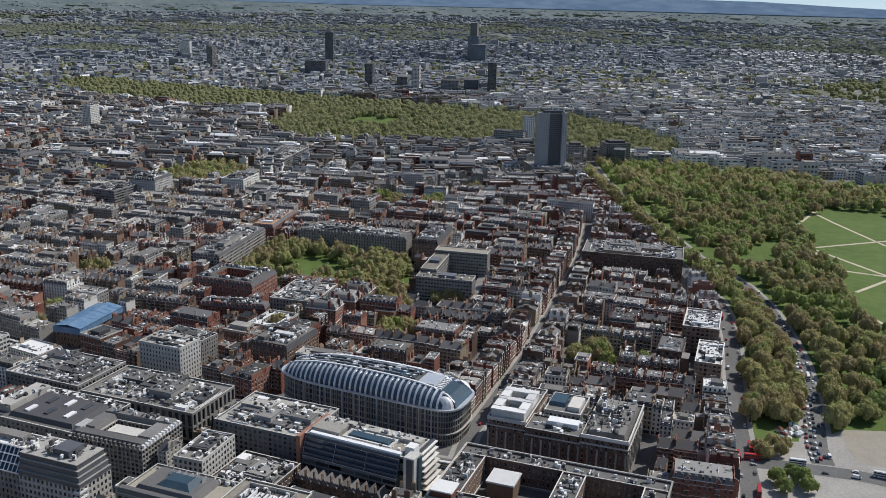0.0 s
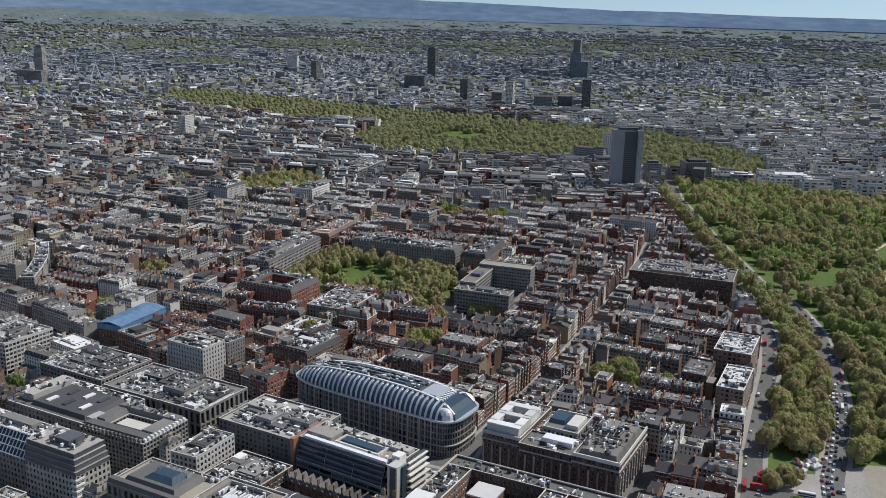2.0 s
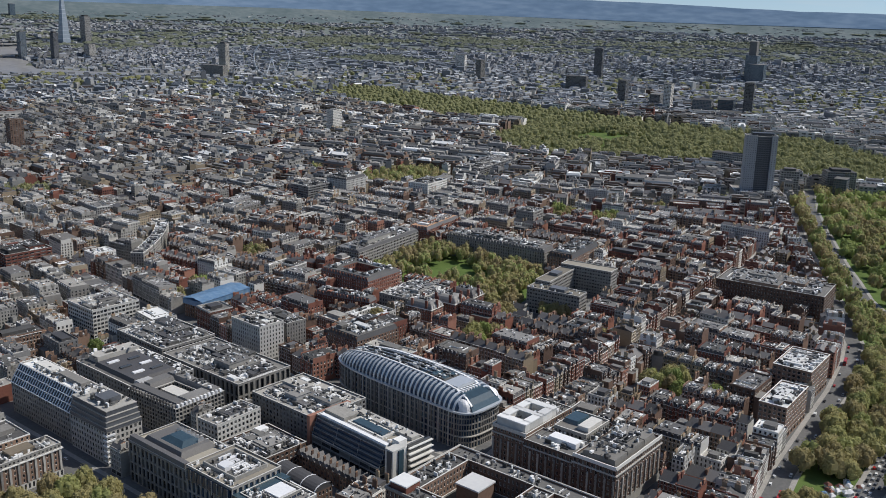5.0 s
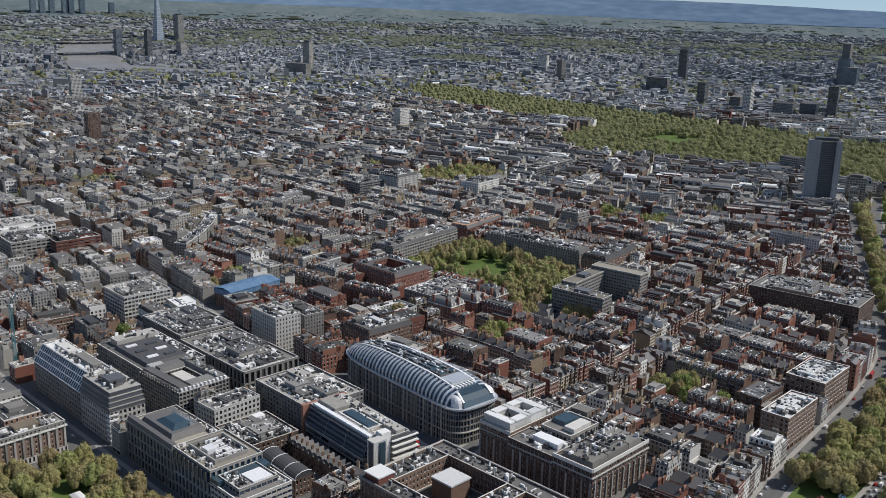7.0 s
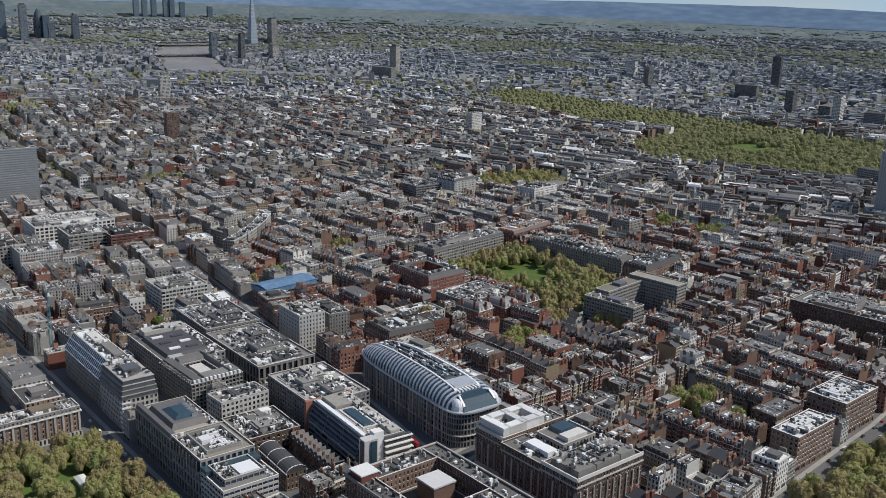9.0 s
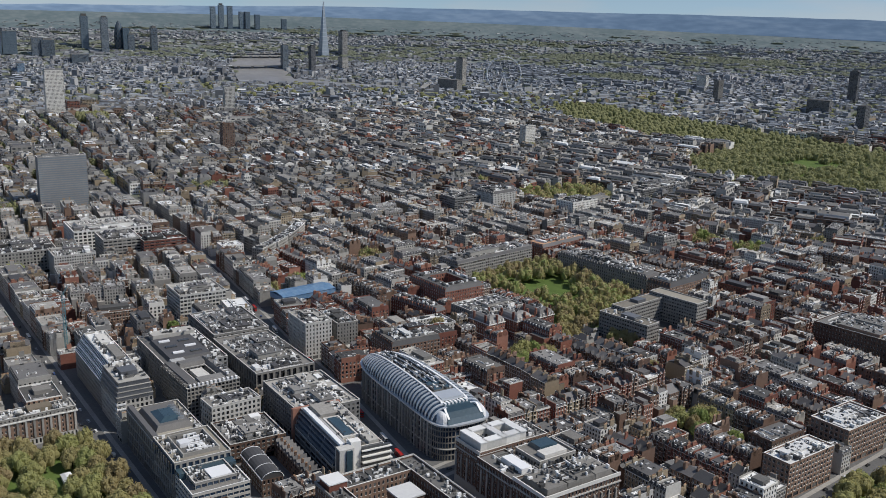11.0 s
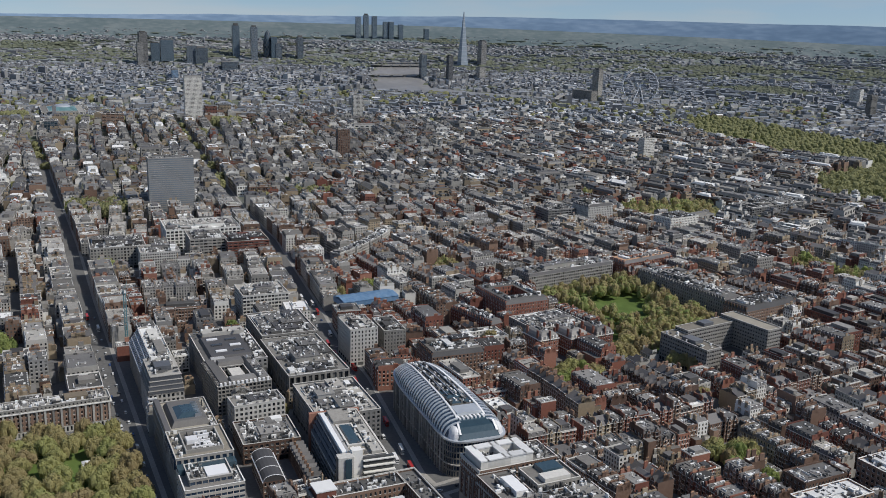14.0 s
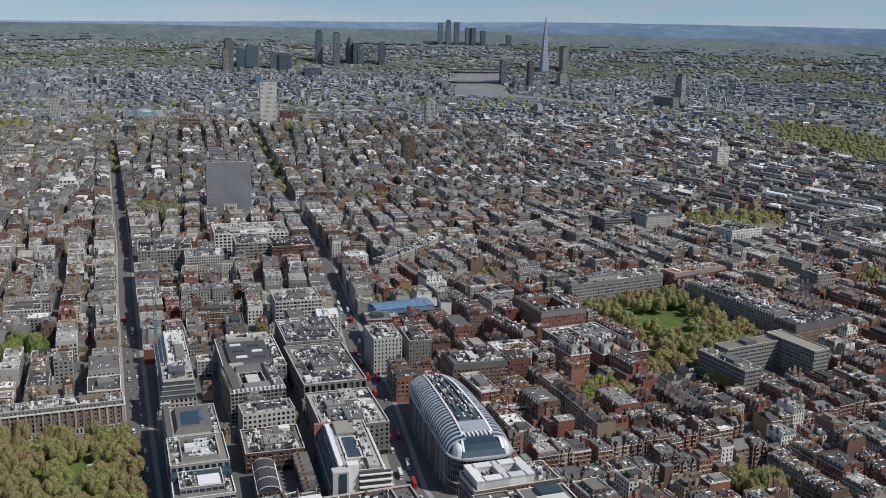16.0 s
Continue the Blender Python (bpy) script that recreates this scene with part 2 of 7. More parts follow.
class Build:
    """Collects quads in numpy pieces and makes one mesh of them."""

    def __init__(self):
        self.v, self.f, self.m, self.n = [], [], [], 0

    def add(self, v, f, mat=0):
        v, f = np.asarray(v, float), np.asarray(f, int)
        self.v.append(v)
        self.f.append(f + self.n)
        self.m.append(np.full(len(f), mat))
        self.n += len(v)

    def box(self, x0, y0, z0, x1, y1, z1, mat=0, inset=0.0, bottom=False, top=True):
        i = inset
        v = [(x0, y0, z0), (x1, y0, z0), (x1, y1, z0), (x0, y1, z0),
             (x0 + i, y0 + i, z1), (x1 - i, y0 + i, z1), (x1 - i, y1 - i, z1), (x0 + i, y1 - i, z1)]
        f = BOX_F[:4]
        if top:
            f = BOX_F[:5]
        if bottom:
            f = BOX_F
        self.add(v, f, mat)

    def boxes(self, c, s, rot, mats=None):
        """Many upright boxes: centres of the base (n,3), sizes (n,3), turns (n,)."""
        c, s, rot = np.asarray(c, float), np.asarray(s, float), np.asarray(rot, float)
        n = len(c)
        base = np.array([(-.5, -.5, 0), (.5, -.5, 0), (.5, .5, 0), (-.5, .5, 0), (-.5, -.5, 1), (.5, -.5, 1), (.5, .5, 1), (-.5, .5, 1)])
        p = base[None] * s[:, None]
        co, si = np.cos(rot)[:, None], np.sin(rot)[:, None]
        v = np.stack([p[..., 0] * co - p[..., 1] * si, p[..., 0] * si + p[..., 1] * co, p[..., 2]], -1) + c[:, None]
        f = BOX_F[None, :5] + 8 * np.arange(n)[:, None, None]
        self.v.append(v.reshape(-1, 3))
        self.f.append(f.reshape(-1, 4) + self.n)
        self.m.append(np.tile([0, 0, 0, 0, 1], n) if mats is None else np.repeat(mats, 5))
        self.n += 8 * n

    def quad(self, a, b, c, d, mat=0):
        self.add([a, b, c, d], [[0, 1, 2, 3]], mat)

    def mesh(self, name, mats):
        me = bpy.data.meshes.new(name)
        v, f, m = np.concatenate(self.v), np.concatenate(self.f), np.concatenate(self.m)
        me.vertices.add(len(v))
        me.vertices.foreach_set("co", v.ravel().astype(np.float32))
        me.loops.add(4 * len(f))
        me.loops.foreach_set("vertex_index", f.ravel().astype(np.int32))
        me.polygons.add(len(f))
        me.polygons.foreach_set("loop_start", (4 * np.arange(len(f))).astype(np.int32))
        me.polygons.foreach_set("material_index", m.astype(np.int32))
        for k in mats:
            me.materials.append(M[k])
        me.update(calc_edges=True)
        me.shade_flat()
        return me


def part(name, b, mats, parent, label="", kind=""):
    """Links what b holds as one mesh object under parent."""
    ob = new(name, b.mesh(name, mats if isinstance(mats, (list, tuple)) else [mats]))
    ob.parent = parent
    return tagged(ob, label, kind=kind)


def thing(name, b, mats, m, label, category, group="", kind=""):
    ob = new(name, b.mesh(name, mats if isinstance(mats, (list, tuple)) else [mats]))
    ob.matrix_world = m
    return tagged(ob, label, category, group, kind)


def facade(wall, pane, p, q, z0, z1, nx, ny, fw=0.45, fh=0.58, rec=0.3, up=0.0, trim=0):
    """A wall from p to q (outside on its right) with nx by ny recessed windows."""
    p, q = np.asarray(p, float), np.asarray(q, float)
    d = q - p
    n = np.array([d[1], -d[0]]) / np.hypot(*d)
    i, j = np.meshgrid(np.arange(nx), np.arange(ny), indexing="ij")
    i, j = i.ravel(), j.ravel()
    a0, a1 = (1 - fw) / 2, (1 + fw) / 2
    b0, b1 = (1 - fh) / 2 + up, (1 + fh) / 2 + up

    def at(s, t, k):
        u = (i + s) / nx
        z = z0 + (z1 - z0) * (j + t) / ny
        return np.stack([p[0] + d[0] * u - n[0] * k, p[1] + d[1] * u - n[1] * k, z], -1)

    o = [at(0, 0, 0), at(1, 0, 0), at(1, 1, 0), at(0, 1, 0)]
    w = [at(a0, b0, 0), at(a1, b0, 0), at(a1, b1, 0), at(a0, b1, 0)]
    r = [at(a0, b0, rec), at(a1, b0, rec), at(a1, b1, rec), at(a0, b1, rec)]
    v = np.stack(o + w + r, 1).reshape(-1, 3)
    f = np.array([[0, 1, 5, 4], [1, 2, 6, 5], [2, 3, 7, 6], [3, 0, 4, 7], [4, 5, 9, 8], [5, 6, 10, 9], [6, 7, 11, 10], [7, 4, 8, 11]])
    m = len(i)
    wall.add(v, (f[None] + 12 * np.arange(m)[:, None, None]).reshape(-1, 4), 0)
    wall.m[-1] = np.tile([0, 0, 0, 0] + [trim] * 4, m)
    pv = np.stack(r, 1).reshape(-1, 3)
    pane.add(pv, (np.array([[0, 1, 2, 3]])[None] + 4 * np.arange(m)[:, None, None]).reshape(-1, 4), 0)


def panes(pane, p, q, z0, z1, nx, ny, fw=0.5, fh=0.58, proud=0.06):
    """Windows as thin panes set on the wall from p to q."""
    p, q = np.asarray(p, float), np.asarray(q, float)
    d = q - p
    n = np.array([d[1], -d[0]]) / np.hypot(*d) * proud
    i, j = np.meshgrid(np.arange(nx), np.arange(ny), indexing="ij")
    i, j = i.ravel(), j.ravel()
    c = []
    for s, t in (((1 - fw) / 2, (1 - fh) / 2), ((1 + fw) / 2, (1 - fh) / 2), ((1 + fw) / 2, (1 + fh) / 2), ((1 - fw) / 2, (1 + fh) / 2)):
        u = (i + s) / nx
        c.append(np.stack([p[0] + d[0] * u + n[0], p[1] + d[1] * u + n[1], z0 + (z1 - z0) * (j + t) / ny], -1))
    pane.add(np.stack(c, 1).reshape(-1, 3), np.arange(4 * len(i)).reshape(-1, 4), 0)


# ---------------------------------------------------------------- the plan
HUB = np.array((-735.0, 150.0))
EYE_Z, FLAT, RISE = 305.0, 3800.0, 0.255


def far(x, y, z):
    """Ground past FLAT rises gently and closes in along the camera's lines of sight, fitted to its view, so that the
    whole plain to the hills lies within five kilometres.
    """
    x, y, z = np.asarray(x, float), np.asarray(y, float), np.asarray(z, float)
    d = np.hypot(x - HUB[0], y - HUB[1])
    r = np.where(d < FLAT, d, (EYE_Z + FLAT * RISE) / (RISE + EYE_Z / np.maximum(d, 1)))
    s = r / np.maximum(d, 1)
    drop = np.where(d < FLAT, 0, (d ** 2 - FLAT ** 2) / (2 * 6371000 * 1.15))
    return HUB[0] + (x - HUB[0]) * s, HUB[1] + (y - HUB[1]) * s, EYE_Z * (1 - s) + (z - drop) * s, s


def inside(poly, x, y):
    hit = False
    j = len(poly) - 1
    for i in range(len(poly)):
        xi, yi = poly[i]
        xj, yj = poly[j]
        if (yi > y) != (yj > y) and x < (xj - xi) * (y - yi) / (yj - yi) + xi:
            hit = not hit
        j = i
    return hit


def strip(line, width):
    """The outline of a road of that width along a line."""
    left, right = [], []
    for k, (x, y) in enumerate(line):
        a, b = line[max(k - 1, 0)], line[min(k + 1, len(line) - 1)]
        dx, dy = b[0] - a[0], b[1] - a[1]
        l = math.hypot(dx, dy)
        left.append((x - dy / l * width / 2, y + dx / l * width / 2))
        right.append((x + dy / l * width / 2, y - dx / l * width / 2))
    return left + right[::-1]


def rect(cx, cy, w, d, angle):
    c, s = math.cos(radians(angle)), math.sin(radians(angle))
    return [(cx + u * c - v * s, cy + u * s + v * c) for u, v in ((-w / 2, -d / 2), (w / 2, -d / 2), (w / 2, d / 2), (-w / 2, d / 2))]


OXFORD = [(-420, -50), (-300, -5), (-190, 12), (-152, 24), (-55, 34), (24, 42), (102, 57), (219, 71), (373, 92), (531, 113), (700, 151), (1164, 230), (1654, 309), (1850, 340)]
WIGMORE = [(-330, 148), (-130, 200), (-26, 227), (95, 258), (263, 301), (529, 366), (861, 453), (1147, 526), (1500, 620)]
PARK_STREET = [(-260, 230), (-200, 62), (-160, -28), (-137, -108), (-112, -194), (-70, -315), (-3, -499), (60, -640)]
PARK_LANE = [(-352, -45), (-342, -74), (-321, -122), (-305, -158), (-285, -211), (-265, -264), (-246, -316), (-216, -384), (-192, -429), (-120, -518), (28, -686), (118, -798), (210, -918)]
DRIVE = [(-370, -136), (-359, -160), (-350, -190), (-338, -226), (-323, -266), (-306, -309), (-285, -354), (-259, -404), (-232, -450), (-194, -500), (-156, -535), (-118, -568), (-75, -618), (-28, -670), (30, -740), (123, -854), (185, -932), (265, -1050)]
BAYSWATER = [(-322, -106), (-348, -118), (-390, -134), (-450, -146), (-700, -190)]
ROADS = [(OXFORD, 17), (WIGMORE, 15), (PARK_STREET, 10), (PARK_LANE, 13), (DRIVE, 15), (BAYSWATER, 15)]
HYDE_PARK = DRIVE + [(180, -1100), (20, -1150), (-200, -1150), (-1300, -1200), (-1300, -160), (-420, -150)]
PARK_STRIP = PARK_LANE + DRIVE[::-1]
GREEN_PARK = [(450, -1140), (590, -1000), (800, -850), (970, -960), (1100, -1180), (1313, -1049), (1581, -1010), (2025, -1145), (1990, -1290), (1477, -1360), (1125, -1440), (792, -1495), (628, -1513)]
PALACE_GARDEN = [(265, -1110), (180, -1220), (250, -1380), (570, -1550), (640, -1510), (450, -1140)]
GROSVENOR = [(236, -178), (284, -288), (140, -334), (84, -290), (50, -214), (123, -208)]
# clumps in gardens and small squares: x, y, count, radius, fresh green
CLUMPS = ((-167, -202, 11, 16, 0), (-210, -207, 2, 3, 1), (-6, -142, 14, 21, 0), (-18, -128, 3, 6, 1), (18, -254, 8, 13, 0), (35, -203, 6, 11, 0), (86, -89, 2, 4, 0), (351, -93, 7, 12, 0), (289, -576, 14, 28, 0), (272, -693, 5, 12, 0))
OUTER_CLUMPS = ((105, 358, 10, 22, 1), (730, 386, 9, 22, 0), (1848, 217, 14, 35, 0), (833, 36, 8, 16, 0), (278, 9, 2, 6, 0), (333, -550, 12, 24, 0), (80, -345, 3, 8, 0), (801, 130, 8, 15, 0), (245, 38, 1, 3, 0), (-70, -225, 2, 4, 0),
          (640, -506, 12, 22, 0), (805, -417, 6, 15, 0), (380, 300, 3, 8, 0), (150, 150, 1, 2, 1), (-55, 108, 1, 1, 0), (1175, -660, 8, 30, 0))
CLUMPS = CLUMPS + OUTER_CLUMPS
PORTMAN = [(-66, 226), (-70, 320), (-175, 300), (-185, 188)]
BERKELEY = [(745, -567), (705, -450), (600, -425), (600, -555), (705, -605)]

# ---------------------------------------------------------------- ground, roads, parks
def flat(name, poly, z, mat, label, category="ground", kind="structure"):
    me = bpy.data.meshes.new(name)
    me.from_pydata([(x, y, z) for x, y in poly], [], [list(range(len(poly)))])
    me.materials.append(M[mat])
    me.update()
    ob = new(name, me)
    return tagged(ob, label, category, kind=kind)


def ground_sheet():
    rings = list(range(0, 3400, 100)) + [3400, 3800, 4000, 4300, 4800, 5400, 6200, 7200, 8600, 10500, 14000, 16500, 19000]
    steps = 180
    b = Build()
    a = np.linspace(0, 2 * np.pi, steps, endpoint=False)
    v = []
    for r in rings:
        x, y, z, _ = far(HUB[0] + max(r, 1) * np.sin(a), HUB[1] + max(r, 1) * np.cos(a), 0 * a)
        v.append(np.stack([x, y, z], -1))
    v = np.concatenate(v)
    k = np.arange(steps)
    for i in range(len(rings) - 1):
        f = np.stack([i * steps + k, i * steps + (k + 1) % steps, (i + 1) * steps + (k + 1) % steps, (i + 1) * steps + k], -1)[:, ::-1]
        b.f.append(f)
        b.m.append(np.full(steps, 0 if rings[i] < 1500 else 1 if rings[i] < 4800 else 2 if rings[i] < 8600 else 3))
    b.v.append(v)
    me = b.mesh("ground", ["asphalt", "far_ground", "hazed_ground", "hazed_edge_ground"])
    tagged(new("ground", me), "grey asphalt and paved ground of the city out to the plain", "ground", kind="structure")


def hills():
    """The low wooded ridges that close the plain, haze-blue and glowing: how far their crest lies below level, by
    heading, fitted to the camera's view.
    """
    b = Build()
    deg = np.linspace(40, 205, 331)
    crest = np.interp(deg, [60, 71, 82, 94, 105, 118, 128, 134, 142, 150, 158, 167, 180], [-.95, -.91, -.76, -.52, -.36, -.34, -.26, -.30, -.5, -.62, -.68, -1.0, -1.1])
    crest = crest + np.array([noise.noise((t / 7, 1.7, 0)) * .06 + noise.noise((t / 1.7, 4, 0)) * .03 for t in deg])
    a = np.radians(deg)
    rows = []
    # in the south the band is drawn in and lowered to fit the camera's view
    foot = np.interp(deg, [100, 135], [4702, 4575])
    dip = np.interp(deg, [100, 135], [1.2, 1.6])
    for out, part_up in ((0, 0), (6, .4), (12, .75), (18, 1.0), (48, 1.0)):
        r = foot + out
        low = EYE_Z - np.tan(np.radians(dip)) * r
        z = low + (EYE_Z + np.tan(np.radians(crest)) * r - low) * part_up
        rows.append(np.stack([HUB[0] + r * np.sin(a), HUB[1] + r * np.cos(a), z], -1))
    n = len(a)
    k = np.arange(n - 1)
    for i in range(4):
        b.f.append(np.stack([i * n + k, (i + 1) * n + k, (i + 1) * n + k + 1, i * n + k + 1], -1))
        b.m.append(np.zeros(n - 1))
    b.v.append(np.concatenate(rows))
    tagged(new("backdrop", b.mesh("backdrop", ["haze_hill"])), "low wooded hills along the horizon, haze-blue and softly glowing", "hills", kind="structure")


ground_sheet()
hills()
flat("forecourt", [(-318, -112), (-334, -150), (-352, -165), (-366, -196), (-395, -212), (-470, -200), (-470, -60), (-372, -40), (-350, -60)], 0.07, "paving", "pale paved island round the road junction", "pavement")
for _i, (line, width) in enumerate(ROADS):
    flat("pavement", strip(line, width + 7), 0.10 + .004 * _i, "paving", "grey stone pavement beside the street", "pavement")
    flat("road", strip(line, width), 0.16 + .004 * _i, "asphalt", "dark asphalt street between buildings", "road")
flat("park_lawn", HYDE_PARK, 0.06, "grass", "green mown grass of the large park", "grass")
flat("park_lawn", PARK_STRIP, 0.05, "grass", "green grass strip between the two carriageways", "grass")
flat("park_lawn", GREEN_PARK, 0.06, "grass", "green grass of the royal park under trees", "grass")
flat("park_lawn", PALACE_GARDEN, 0.08, "grass", "green grass of the walled palace garden", "grass")
flat("square_lawn", GROSVENOR, 0.06, "grass", "bright green lawn of the garden square", "grass")
flat("square_lawn", PORTMAN, 0.06, "grass", "shaded lawn of the small garden square", "grass")
flat("square_lawn", BERKELEY, 0.06, "grass", "grass of a tree-filled square", "grass")

for line in ([(-161, -801), (-157, -925)], [(-158, -906), (-200, -859), (-277, -780), (-420, -690)], [(-208, -705), (-306, -639), (-420, -560)], [(-208, -705), (-273, -801), (-330, -880)],
             [(-255, -625), (-307, -634), (-420, -650)], [(-296, -552), (-311, -611), (-335, -700)], [(-313, -488), (-341, -463), (-420, -400)], [(-161, -801), (-208, -705), (-255, -622), (-318, -447)]):
    flat("park_path", strip(line, 4.2), 0.16, "path", "pale sandy path across the park grass", "path")
flat("forecourt", [(-376, -172), (-366, -199), (-392, -216), (-520, -215), (-520, -176), (-404, -158), (-389, -153)], 0.15, "sand_roof", "tan gravelled corner of the park", "pavement")

# ---------------------------------------------------------------- buildings
ROOF_MATS = ["slate", "lead", "asphalt_roof", "pale_roof", "white_roof"]


def chimney(x, y, z, l, d, hgt, pots, rng):
    b = Build()
    b.box(x - l / 2, y - d / 2, z, x + l / 2, y + d / 2, z + hgt, 0)
    b.box(x - l / 2 - .1, y - d / 2 - .1, z + hgt, x + l / 2 + .1, y + d / 2 + .1, z + hgt + .2, 0)
    for k in range(pots):
        t = (k + .5) / pots - .5
        px, py = (x, y + t * d * .9) if d > l else (x + t * l * .9, y)
        b.box(px - .16, py - .16, z + hgt + .2, px + .16, py + .16, z + hgt + .75 + rng.random() * .4, 1, inset=.04)
    return b


def roof_clutter(b, w, d, z, n, rng, mats):
    for _ in range(int(n * 1.3)):
        kind = rng.random()
        if kind < .45:
            s, l, t = rng.uniform(.8, 2.6), rng.uniform(1, 3.4), rng.uniform(.12, .45)
        elif kind < .8:
            s, l, t = rng.uniform(.4, 1.2), rng.uniform(.4, 1.6), rng.uniform(.5, 1.7)
        else:
            s, l, t = rng.uniform(.25, .5), rng.uniform(2, max(2.1, min(w, d) * .6)), rng.uniform(.3, 1.1)
        if rng.random() < .5:
            s, l = l, s
        x, y = rng.uniform(-.5, .5) * max(w - l - 1, 0), rng.uniform(-.5, .5) * max(d - s - 1, 0)
        b.box(x - l / 2, y - s / 2, z, x + l / 2, y + s / 2, z + t, mats)


def mansard(roof, pane, w, d, z, rise, inset, dormers, slope=0, top=1, white=3, open_top=False):
    roof.box(-w / 2, -d / 2, z, w / 2, d / 2, z + rise, slope, inset=inset, top=False)
    if not open_top:
        roof.quad((-w / 2 + inset, -d / 2 + inset, z + rise), (w / 2 - inset, -d / 2 + inset, z + rise), (w / 2 - inset, d / 2 - inset, z + rise), (-w / 2 + inset, d / 2 - inset, z + rise), top)
    for k in range(dormers):
        x = ((k + .5) / dormers - .5) * w
        for sgn in (-1, 1):
            y0, y1 = sorted((sgn * (d / 2 - .25), sgn * (d / 2 - inset - .4)))
            roof.box(x - .7, y0, z + .5, x + .7, y1, z + rise * .85, white)
            yy = sgn * (d / 2 - .22)
            a, c = (x - .5, x + .5) if sgn < 0 else (x + .5, x - .5)
            pane.quad((a, yy, z + .7), (c, yy, z + .7), (c, yy, z + rise * .75), (a, yy, z + rise * .75))


def gable(roof, w, d, z, rise, mat=0):
    """A ridge along the length, ends closed."""
    v = [(-w / 2, -d / 2, z), (w / 2, -d / 2, z), (w / 2, 0, z + rise), (-w / 2, 0, z + rise), (w / 2, d / 2, z), (-w / 2, d / 2, z), (w / 2, 0, z), (-w / 2, 0, z)]
    roof.add(v, [[0, 1, 2, 3], [3, 2, 4, 5], [1, 6, 4, 2], [0, 3, 5, 7]], mat)


def parapet(b, w, d, z, h, t, mat):
    for x0, y0, x1, y1 in ((-w / 2, -d / 2, w / 2, -d / 2 + t), (-w / 2, d / 2 - t, w / 2, d / 2), (-w / 2, -d / 2 + t, -w / 2 + t, d / 2 - t), (w / 2 - t, -d / 2 + t, w / 2, d / 2 - t)):
        b.box(x0, y0, z, x1, y1, z + h, mat)


LOOK = {"red_brick": "red brick", "brown_brick": "brown brick", "stock_brick": "yellow stock brick", "stucco": "white stucco", "stone": "pale stone", "concrete": "grey concrete"}
ROOF_WORD = {"mansard": "slate mansard roof and dormers", "flat": "flat cluttered roof", "gable": "pitched slate roof", "valley": "double-pitched slate roof"}


